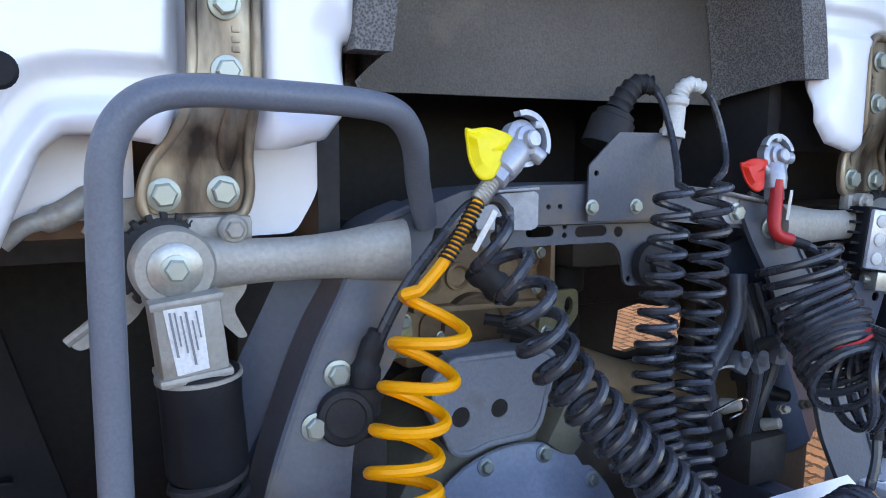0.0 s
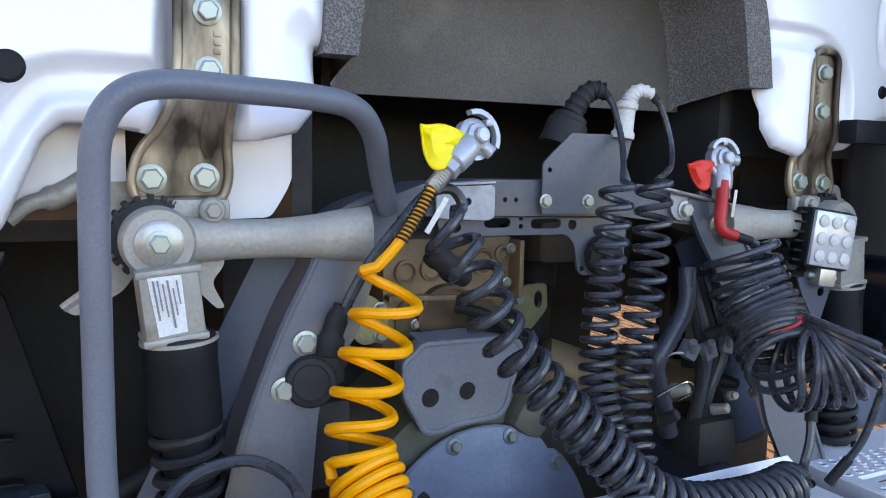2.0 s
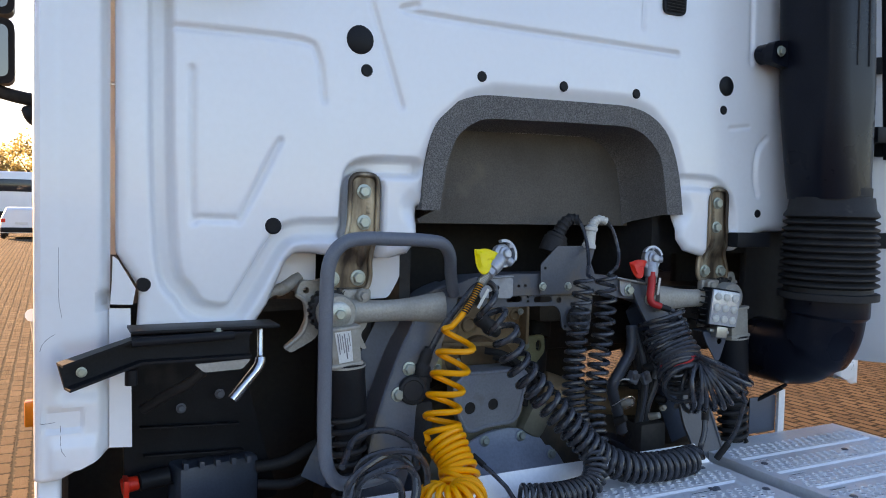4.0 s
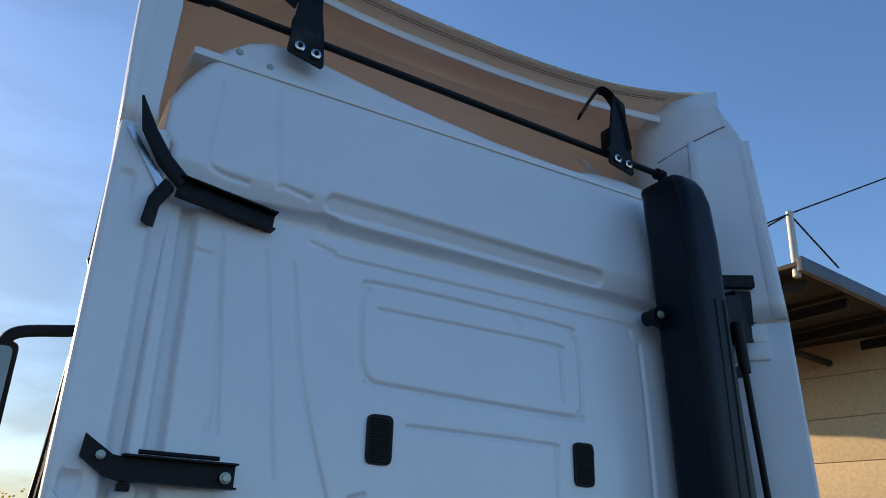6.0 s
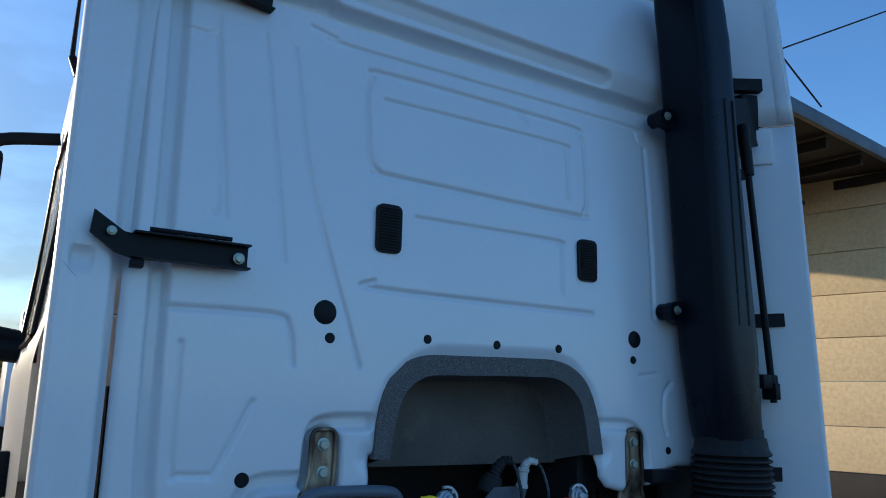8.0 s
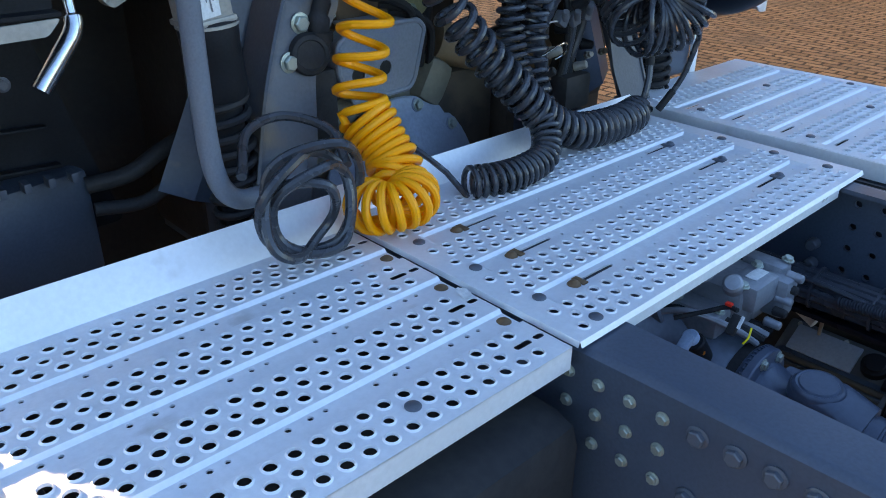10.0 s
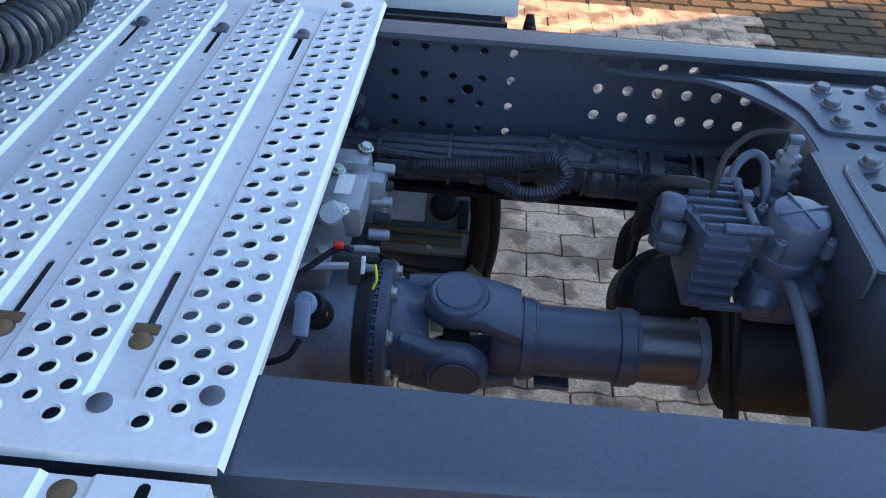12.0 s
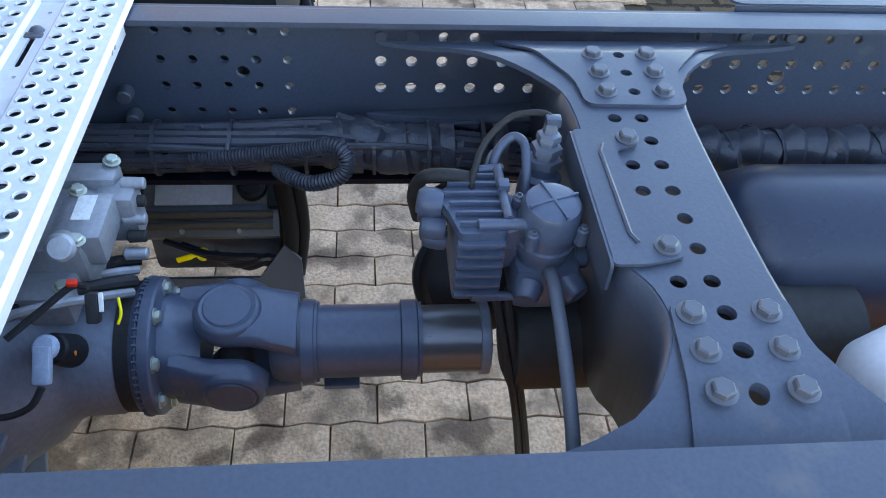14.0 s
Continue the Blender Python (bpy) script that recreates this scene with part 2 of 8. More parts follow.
def tube(bm, pts, r, seg=10, flat=1.0, up=None, caps=True):
    """Sweeps a circle (or an ellipse) along the points; r is a number or a list."""
    pts = [Vector(p) for p in pts]
    rs = r if isinstance(r, (list, tuple)) else [r] * len(pts)
    rings = []
    for p, (t, u, v), rad in zip(pts, frames(pts, up), rs):
        rings.append([bm.verts.new(p + rad * (math.cos(a) * u + flat * math.sin(a) * v)) for a in (2 * math.pi * k / seg for k in range(seg))])
    for a, b in zip(rings, rings[1:]):
        for k in range(seg):
            bm.faces.new((a[k], a[(k + 1) % seg], b[(k + 1) % seg], b[k]))
    if caps:
        bm.faces.new(rings[0][::-1])
        bm.faces.new(rings[-1])
    return bm


def coil(axis, radius, pitch, per=14, up=None, start=0.0):
    """Points of a helix round a curved axis."""
    axis = [Vector(p) for p in axis]
    fr = frames(axis, up)
    lens = [0.0]
    for a, b in zip(axis, axis[1:]):
        lens.append(lens[-1] + (b - a).length)
    out, i, k, s = [], 0, -1, 0.0
    while True:
        if k >= 0:
            s += (pitch(s / lens[-1]) if callable(pitch) else pitch) / per
        k += 1
        if s > lens[-1]:
            break
        while i < len(axis) - 2 and lens[i + 1] < s:
            i += 1
        f = min(1, max(0, (s - lens[i]) / max(1e-6, lens[i + 1] - lens[i])))
        c = axis[i].lerp(axis[i + 1], f)
        u, v = fr[i][1].lerp(fr[i + 1][1], f), fr[i][2].lerp(fr[i + 1][2], f)
        rad = radius(s / lens[-1]) if callable(radius) else radius
        a = start + 2 * math.pi * k / per
        out.append(c + rad * (math.cos(a) * u + math.sin(a) * v))
    return out


def box(bm, c, s, bevel=0.003, rot=None):
    m = Matrix.Translation(c) @ (rot.to_4x4() if rot else Matrix()) @ Matrix.Diagonal((*s, 1))
    vs = bmesh.ops.create_cube(bm, size=1, matrix=m)["verts"]
    if bevel:
        es = list({e for v in vs for e in v.link_edges})
        bmesh.ops.bevel(bm, geom=es, offset=bevel, segments=2, affect="EDGES", profile=0.6)
    return bm


def turn(axis, deg):
    return Matrix.Rotation(radians(deg), 3, axis)


def lathe(bm, prof, at, axis, seg=28):
    """prof: (distance along the axis, radius)."""
    axis = Vector(axis).normalized()
    q = axis.to_track_quat("Z", "Y").to_matrix()
    at, rings = Vector(at), []
    for d, r in prof:
        if r < 1e-5:
            rings.append([bm.verts.new(at + q @ Vector((0, 0, d)))])
        else:
            rings.append([bm.verts.new(at + q @ Vector((r * math.cos(2 * math.pi * k / seg), r * math.sin(2 * math.pi * k / seg), d))) for k in range(seg)])
    for a, b in zip(rings, rings[1:]):
        for k in range(seg):
            j = (k + 1) % seg
            if len(a) == 1 and len(b) > 1:
                bm.faces.new((a[0], b[j], b[k]))
            elif len(b) == 1 and len(a) > 1:
                bm.faces.new((a[k], a[j], b[0]))
            elif len(a) > 1:
                bm.faces.new((a[k], a[j], b[j], b[k]))
    for ring, flip in ((rings[0], True), (rings[-1], False)):
        if len(ring) > 2:
            bm.faces.new(ring[::-1] if flip else ring)
    return bm


def rod(bm, p, q, r, r2=None, seg=16, bevel=0.0):
    p, q = Vector(p), Vector(q)
    d = (q - p).length
    r2 = r if r2 is None else r2
    b = min(bevel, r * 0.6, r2 * 0.6)
    prof = [(0, r - b), (b, r), (d - b, r2), (d, r2 - b)] if b else [(0, r), (d, r2)]
    return lathe(bm, prof, p, q - p, seg)


def ring_poly(u, v, r, n=10, ph=0.0):
    return [(u + r * math.cos(ph + 2 * math.pi * k / n), v + r * math.sin(ph + 2 * math.pi * k / n)) for k in range(n)]


def slot_poly(u0, u1, v, r, n=6):
    a = [(u1 + r * math.sin(math.pi * k / n), v - r * math.cos(math.pi * k / n)) for k in range(n + 1)]
    return a + [(u0 - r * math.sin(math.pi * k / n), v + r * math.cos(math.pi * k / n)) for k in range(n + 1)]


def rounded(poly, r, n=4):
    """Rounds the corners of a polygon."""
    out, m = [], len(poly)
    for i in range(m):
        a, b, c = Vector(poly[i - 1]), Vector(poly[i]), Vector(poly[(i + 1) % m])
        d = min(r, (a - b).length * 0.45, (c - b).length * 0.45)
        p, q = b + (a - b).normalized() * d, b + (c - b).normalized() * d
        out += [tuple((p * (1 - t) + b * t) * (1 - t) + (b * (1 - t) + q * t) * t) for t in (k / n for k in range(n + 1))]
    return out


def inside(px, py, poly):
    res = np.zeros(px.shape, bool)
    x0, y0 = poly[-1]
    for x1, y1 in poly:
        hit = ((y0 > py) != (y1 > py)) & (px < (x1 - x0) * (py - y0) / ((y1 - y0) or 1e-12) + x0)
        res ^= hit
        x0, y0 = x1, y1
    return res


def sheet(bm, outline, m, thick, circles=(), polys=(), n=10, lift=0.0, rim=0.0):
    """A flat plate with holes, in the plane of m: its face at z = 0, its back at z = -thick. lift, rim: pressed collars round the circles."""
    loops = [list(outline)] + [ring_poly(u, v, r + rim, n) for u, v, r in circles] + [list(p) for p in polys]
    verts, edges = [], []
    for lp in loops:
        k = len(verts)
        verts += [Vector(p) for p in lp]
        edges += [(k + i, k + (i + 1) % len(lp)) for i in range(len(lp))]
    vs, _, fs, *_ = delaunay_2d_cdt(verts, edges, [], 1, 1e-7)
    tri = np.array([[vs[i] for i in f] for f in fs if len(f) == 3])
    ctr = tri.mean(axis=1)
    keep = inside(ctr[:, 0], ctr[:, 1], loops[0])
    for u, v, r in circles:
        near = (ctr[:, 0] - u) ** 2 + (ctr[:, 1] - v) ** 2 < (r + rim) ** 2
        keep &= ~(near & inside(ctr[:, 0], ctr[:, 1], ring_poly(u, v, r + rim, n)))
    for p in polys:
        keep &= ~inside(ctr[:, 0], ctr[:, 1], p)
    top = [bm.verts.new(m @ Vector((v[0], v[1], 0))) for v in vs]
    bot = [bm.verts.new(m @ Vector((v[0], v[1], -thick))) for v in vs]
    for f, k in zip([f for f in fs if len(f) == 3], keep):
        if k:
            bm.faces.new([top[i] for i in f])
            bm.faces.new([bot[i] for i in reversed(f)])
    bm.verts.ensure_lookup_table()
    for li, lp in enumerate(loops):
        if rim and 1 <= li <= len(circles):
            u, v, r = circles[li - 1]
            a = [bm.verts.new(m @ Vector((*p, 0))) for p in lp]
            b = [bm.verts.new(m @ Vector((*p, lift))) for p in ring_poly(u, v, r + rim * 0.25, n)]
            c = [bm.verts.new(m @ Vector((*p, -thick))) for p in ring_poly(u, v, r, n)]
            for s, t in ((a, b), (b, c)):
                for k in range(n):
                    bm.faces.new((s[k], s[(k + 1) % n], t[(k + 1) % n], t[k]))
        else:
            a = [bm.verts.new(m @ Vector((*p, 0))) for p in lp]
            b = [bm.verts.new(m @ Vector((*p, -thick))) for p in lp]
            for k in range(len(lp)):
                j = (k + 1) % len(lp)
                bm.faces.new((a[k], b[k], b[j], a[j]))
    bmesh.ops.remove_doubles(bm, verts=bm.verts[:], dist=1e-6)
    bmesh.ops.recalc_face_normals(bm, faces=bm.faces[:])
    return bm


# planes for sheet(): face towards the rear, upwards, and to the sides
def rear(y):
    return Matrix(((1, 0, 0, 0), (0, 0, -1, y), (0, 1, 0, 0), (0, 0, 0, 1)))


def flat(z):
    return Matrix.Translation((0, 0, z))


def side(x):
    return Matrix(((0, 0, 1, x), (1, 0, 0, 0), (0, 1, 0, 0), (0, 0, 0, 1)))


def bolt_mesh(name, mat):
    bm = bmesh.new()
    lathe(bm, [(0, 1.25), (0.16, 1.25), (0.2, 1.15)], (0, 0, 0), (0, 0, 1), 20)
    lathe(bm, [(0.2, 0.95), (0.72, 0.95), (0.85, 0.78)], (0, 0, 0), (0, 0, 1), 6)
    ob = part(name, bm, mat)
    me = ob.data
    bpy.data.objects.remove(ob)
    return me


BOLT_A, BOLT_B = bolt_mesh("hex_bolt", BOLT), bolt_mesh("painted_hex_bolt", BOLT_PAINT)


def bolt(parent, p, n, r=0.011, me=None):
    ob = new("bolt", me or BOLT_A)
    ob.parent = parent
    q = Vector(n).normalized().to_track_quat("Z", "Y").to_matrix().to_4x4()
    ob.matrix_local = Matrix.Translation(p) @ q @ Matrix.Rotation(p[0] * 41 + p[2] * 17, 4, "Z") @ Matrix.Diagonal((r, r, r, 1))
    return ob


def disc(parent, name, p, n, r, h, mat, label=""):
    bm = lathe(bmesh.new(), [(0, r), (h * 0.6, r), (h, r * 0.8)], p, n, 20)
    return part(name, bm, mat, parent, label)


# ---- ground ----
def paving_material():
    m = bpy.data.materials.new("concrete_pavers")
    m.use_nodes = True
    n, l = m.node_tree.nodes, m.node_tree.links
    b = n["Principled BSDF"]
    tc = n.new("ShaderNodeTexCoord")
    wob = n.new("ShaderNodeTexNoise")
    wob.inputs["Scale"].default_value = 28
    l.new(tc.outputs["Object"], wob.inputs["Vector"])
    add = n.new("ShaderNodeMix")
    add.data_type, add.blend_type = "RGBA", "LINEAR_LIGHT"
    add.inputs["Factor"].default_value = 0.02
    l.new(tc.outputs["Object"], add.inputs[6])
    l.new(wob.outputs["Color"], add.inputs[7])
    rot = n.new("ShaderNodeMapping")
    rot.inputs["Rotation"].default_value = (0, 0, radians(90))
    l.new(add.outputs[2], rot.inputs["Vector"])
    br = n.new("ShaderNodeTexBrick")
    br.inputs["Scale"].default_value = 1.0
    br.inputs["Brick Width"].default_value, br.inputs["Row Height"].default_value = 0.225, 0.1125
    br.inputs["Mortar Size"].default_value, br.inputs["Mortar Smooth"].default_value = 0.017, 0.5
    br.inputs["Color1"].default_value = (0.31, 0.208, 0.130, 1)
    br.inputs["Color2"].default_value = (0.20, 0.134, 0.084, 1)
    br.inputs["Mortar"].default_value = (0.05, 0.04, 0.03, 1)
    l.new(rot.outputs[0], br.inputs["Vector"])
    gr, st = n.new("ShaderNodeTexNoise"), n.new("ShaderNodeTexNoise")
    gr.inputs["Scale"].default_value, gr.inputs["Detail"].default_value = 160, 4
    st.inputs["Scale"].default_value, st.inputs["Detail"].default_value = 1.3, 6
    for t in (gr, st):
        l.new(tc.outputs["Object"], t.inputs["Vector"])
    mul = n.new("ShaderNodeMix")
    mul.data_type, mul.blend_type = "RGBA", "MULTIPLY"
    mul.inputs["Factor"].default_value = 0.55
    l.new(br.outputs["Color"], mul.inputs[6])
    l.new(gr.outputs["Color"], mul.inputs[7])
    stain = n.new("ShaderNodeMix")
    stain.data_type = "RGBA"
    rr = n.new("ShaderNodeMapRange")
    rr.inputs["From Min"].default_value, rr.inputs["From Max"].default_value, rr.inputs["To Max"].default_value = 0.5, 0.72, 0.5
    l.new(st.outputs["Fac"], rr.inputs["Value"])
    l.new(rr.outputs[0], stain.inputs["Factor"])
    l.new(mul.outputs[2], stain.inputs[6])
    stain.inputs[7].default_value = (0.10, 0.082, 0.066, 1)
    l.new(stain.outputs[2], b.inputs["Base Color"])
    b.inputs["Roughness"].default_value, b.inputs["Specular IOR Level"].default_value = 0.95, 0.12
    bp = n.new("ShaderNodeBump")
    bp.inputs["Strength"].default_value, bp.inputs["Distance"].default_value = 1.0, 0.045
    sub = n.new("ShaderNodeMath")
    sub.operation = "SUBTRACT"
    l.new(gr.outputs["Fac"], sub.inputs[0])
    l.new(br.outputs["Fac"], sub.inputs[1])
    l.new(sub.outputs[0], bp.inputs["Height"])
    l.new(bp.outputs[0], b.inputs["Normal"])
    return m


PAVING = paving_material()
bm = bmesh.new()
xs = [-900, -200, -60, -20, -6, 0, 6, 20, 60, 200, 900]
grid = [[bm.verts.new((x, y, 0)) for x in xs] for y in xs]
for r0, r1 in zip(grid, grid[1:]):
    for k in range(len(xs) - 1):
        bm.faces.new((r0[k], r0[k + 1], r1[k + 1], r1[k]))
ground = tagged(part("ground", bm, PAVING), "brown concrete block paving of a truck yard", "paving", kind="structure")

# ---- the truck ----
truck = thing("truck_tractor", "white truck tractor with a grey chassis, seen from behind its cab", "truck")

# cab back wall: a pressed steel panel with beads and channels
OUT = [(-1.080, 1.497), (-0.836, 1.492), (-0.80, 1.545), (-0.757, 1.645), (-0.735, 1.664), (-0.70, 1.664), (-0.60, 1.648), (-0.50, 1.65), (-0.45, 1.662),
       (-0.428, 1.69), (-0.42, 1.776), (-0.392, 1.78), (-0.385, 1.87), (-0.345, 1.96), (-0.28, 2.02), (-0.21, 2.045), (0.22, 2.053), (0.29, 2.03), (0.355, 1.97),
       (0.39, 1.88), (0.398, 1.785), (0.424, 1.783), (0.43, 1.70), (0.46, 1.665), (0.52, 1.65), (0.64, 1.65), (0.70, 1.68), (0.75, 1.715), (0.80, 1.725),
       (1.118, 1.725), (1.118, 3.1), (1.10, 3.40), (1.06, 3.56), (1.0, 3.65), (0.94, 3.69), (0.75, 3.70), (0.64, 3.695), (0.49, 3.668), (0.087, 3.683), (-0.281, 3.717),
       (-0.52, 3.748), (-0.632, 3.766), (-0.758, 3.783), (-0.845, 3.779), (-0.924, 3.749), (-0.995, 3.69), (-1.050, 3.605), (-1.098, 3.52), (-1.142, 3.42), (-1.150, 3.26), (-1.1225, 3.22), (-1.1225, 3.0), (-1.1225, 2.3),
       (-1.1205, 1.668), (-1.113, 1.655), (-1.074, 1.59)]
TOP_RIM = [p for p in OUT if p[1] > 3.35]
BEADS = [
    ([(-0.935, 2.97), (-0.882, 2.395)], 0.005, 0.006), ([(-0.80, 2.95), (-0.714, 2.295)], 0.005, 0.006),
    ([(-0.71, 2.93), (-0.645, 2.53), (-0.477, 2.02)], 0.005, 0.006),
    ([(-1.02, 2.91), (-0.96, 2.905), (-0.93, 2.88), (-0.905, 2.46), (-0.915, 2.40)], 0.005, 0.006),
    ([(-1.01, 2.148), (-0.74, 2.15), (-0.69, 2.12), (-0.673, 2.018)], 0.006, 0.006),
    ([(-0.969, 2.062), (-0.967, 1.76), (-0.95, 1.742), (-0.88, 1.74), (-0.86, 1.75), (-0.776, 1.92)], 0.006, 0.006),
    ([(-0.475, 2.77), (-0.465, 2.64), (-0.43, 2.60), (-0.39, 2.594), (0.32, 2.581), (0.375, 2.60), (0.395, 2.65), (0.395, 2.84), (0.37, 2.89), (0.31, 2.915), (-0.40, 2.925), (-0.455, 2.90), (-0.475, 2.85), (-0.475, 2.77)], 0.007, 0.008),
    ([(-0.417, 2.838), (0.26, 2.836), (0.30, 2.82), (0.31, 2.79), (0.308, 2.64)], 0.006, 0.006),
    ([(-0.304, 2.478), (0.23, 2.478), (0.262, 2.465), (0.27, 2.44), (0.27, 2.30)], 0.005, 0.006),
    ([(-0.44, 2.27), (-0.415, 2.248), (0.40, 2.242)], 0.006, 0.006),
    ([(-0.66, 3.018), (-0.58, 3.0), (-0.51, 2.985), (0.60, 2.98), (0.65, 2.965), (0.665, 2.93)], 0.006, 0.007),
    ([(0.70, 2.9), (0.70, 2.25)], 0.005, 0.009), ([(0.62, 2.04), (0.70, 2.05)], 0.004, 0.006),
    ([(0.78, 2.02), (0.745, 1.98), (0.735, 1.9), (0.75, 1.84)], 0.006, 0.008),
    ([(-0.995, 3.51), (-1.015, 3.25), (-1.01, 3.19), (-0.97, 3.163), (-0.887, 3.156)], 0.005, 0.007),
    ([(-0.805, 3.56), (-0.795, 3.20), (-0.77, 3.175), (-0.684, 3.157)], 0.005, 0.007),
]
CHANNELS = [
    ([(-1.038, 3.03), (-1.034, 2.1), (-1.022, 1.667), (-0.985, 1.575), (-0.95, 1.535), (-0.885, 1.528), (-0.85, 1.57), (-0.787, 1.676), (-0.745, 1.713), (-0.64, 1.72), (-0.612, 1.73), (-0.602, 1.83), (-0.572, 1.865), (-0.438, 1.872)], 0.027, 0.018),
    ([(0.43, 1.87), (0.545, 1.868), (0.60, 1.85), (0.635, 1.80), (0.645, 1.735)], 0.010, 0.016),
    ([(-0.60, 3.162), (-0.3, 3.157), (0.50, 3.14)], 0.014, 0.026),
    ([(-1.11, 3.07), (-0.78, 3.085), (-0.66, 3.09), (-0.60, 3.10), (-0.52, 3.082), (0.60, 3.075), (1.11, 3.075)], 0.038, 0.018),
    ([(-1.13, 3.06), (-1.128, 2.26)], 0.030, 0.022),
]


def poly_distance(px, pz, pts, closed=False):
    best = np.full(px.shape, 9.0)
    pts = list(pts) + ([pts[0]] if closed else [])
    for (ax, az), (bx, bz) in zip(pts, pts[1:]):
        dx, dz = bx - ax, bz - az
        t = np.clip(((px - ax) * dx + (pz - az) * dz) / (dx * dx + dz * dz + 1e-12), 0, 1)
        best = np.minimum(best, np.hypot(px - ax - t * dx, pz - az - t * dz))
    return best


def smooth_line(pts):
    return [(p.x, p.z) for p in spline([(x, 0, z) for x, z in pts], 5)]


def wall_depth(px, pz):
    """How far the panel stands forward (y) at a place of the back wall."""
    up = np.clip((pz - 3.08) / 0.10, 0, 1)
    y = -0.026 * up + 0.11 * np.clip((pz - 3.15) / 0.5, 0, 1) ** 1.4
    y = y + 0.05 * np.clip((pz - 2.2) / 0.9, 0, 1) ** 2 * (pz > 2.2) * (1 - up * 0.2)
    for pts, dep, wid in BEADS:
        y = y + 1.5 * dep * np.exp(-(poly_distance(px, pz, smooth_line(pts)) / wid) ** 2)
    for pts, dep, wid in CHANNELS:
        d = poly_distance(px, pz, smooth_line(pts))
        s = np.clip((wid * 1.6 - d) / (wid * 0.9), 0, 1)
        y = y + 1.35 * dep * s * s * (3 - 2 * s)
    # the panel steps back round the engine tunnel and in two pockets for the mounting plates
    t = np.clip(1.25 - poly_distance(px, pz, OUT[10:22]) / 0.05, 0, 1)
    y = y + 0.018 * t * t * (3 - 2 * t)
    for x0, fl in ((-0.566, -1), (0.596, 1)):
        d = np.minimum(poly_distance(px, pz, [(x0, 1.812), (x0, 1.60)]), poly_distance(px, pz, [(x0, 1.72), (x0 + fl * 0.045, 1.60)]))
        q = np.clip((0.054 - d) / 0.018, 0, 1)
        y = y + 0.034 * q * q * (3 - 2 * q)
    # rolled rim along the top edge
    r = np.clip(1 - poly_distance(px, pz, TOP_RIM) / 0.045, 0, 1)
    y = y + 0.040 * r * r
    e = np.clip(1 - poly_distance(px, pz, OUT, True) / 0.022, 0, 1)
    return y + 0.016 * e * e


NX, NZ = 441, 441
gx, gz = np.meshgrid(np.linspace(-1.155, 1.125, NX), np.linspace(1.485, 3.79, NZ))
cx, cz = (gx[1:, 1:] + gx[:-1, :-1]) / 2, (gz[1:, 1:] + gz[:-1, :-1]) / 2
cell = inside(cx, cz, OUT)
touch_in, touch_out = np.zeros(gx.shape, bool), np.zeros(gx.shape, bool)
pad = np.pad(cell, 1)
for di in (0, 1):
    for dj in (0, 1):
        near = pad[di:di + NZ, dj:dj + NX]
        touch_in |= near
        touch_out |= ~near
rim_idx = np.argwhere(touch_in & touch_out)
for i, j in rim_idx:
    p, best, q = Vector((gx[i, j], gz[i, j])), 9, None
    for a, b in zip(OUT, OUT[1:] + OUT[:1]):
        a, d = Vector(a), Vector(b) - Vector(a)
        c = a + d * min(1, max(0, (p - a).dot(d) / d.length_squared))
        if (c - p).length < best:
            best, q = (c - p).length, c
    gx[i, j], gz[i, j] = q
gy = wall_depth(gx, gz)
index = -np.ones(gx.shape, int)
index[touch_in] = np.arange(touch_in.sum())
verts = np.stack([gx[touch_in], gy[touch_in], gz[touch_in]], 1)
ci, cj = np.nonzero(cell)
faces = np.stack([index[ci, cj], index[ci, cj + 1], index[ci + 1, cj + 1], index[ci + 1, cj]], 1)
me = bpy.data.meshes.new("cab_back_wall")
me.from_pydata(verts.tolist(), [], faces.tolist())
me.materials.append(PAINT)
me.polygons.foreach_set("use_smooth", [True] * len(me.polygons))
cab_wall = new("cab_back_wall", me)
cab_wall.parent = truck
thick = cab_wall.modifiers.new("thickness", "SOLIDIFY")
thick.thickness, thick.offset = 0.012, -1
tagged(cab_wall, "white pressed steel cab back panel with beads")

for name, x, z, r in (("plug", -0.588, 2.168, 0.034), ("plug", -0.570, 2.098, 0.015), ("plug", -0.256, 2.114, 0.014), ("plug", -0.002, 2.112, 0.014), ("plug", 0.249, 2.114, 0.014),
                      ("plug", 0.598, 2.167, 0.030), ("plug", 0.59, 2.094, 0.014), ("plug", 0.754, 1.782, 0.013), ("plug", -0.790, 1.726, 0.019), ("plug", -1.065, 1.599, 0.016)):
    y = float(wall_depth(np.array([x]), np.array([z]))[0])
    disc(cab_wall, name, (x, y + 0.004, z), (0, -1, 0), r, 0.008, BLACK, "black rubber plug")
for x, z in ((-0.950, 3.675), (-0.842, 3.655)):
    y = float(wall_depth(np.array([x]), np.array([z]))[0])
    disc(cab_wall, "screw", (x, y + 0.004, z), (0, -1, 0), 0.013, 0.008, STEEL)
for x, z in ((-0.401, 2.43), (0.377, 2.425)):
    y = float(wall_depth(np.array([x]), np.array([z]))[0])
    bm = sheet(bmesh.new(), rounded([(x - 0.042, z - 0.073), (x + 0.042, z - 0.073), (x + 0.042, z + 0.073), (x - 0.042, z + 0.073)], 0.022), rear(y - 0.010), 0.014)
    vent = part("vent", bm, BLACK, cab_wall, "black plastic air vent with fine slats")
    for k in range(15):
        bm = box(bmesh.new(), (x, y - 0.011, z - 0.062 + k * 0.00885), (0.064, 0.008, 0.0035), 0.001, turn("X", 28))
        part("slat", bm, RUBBER, vent)

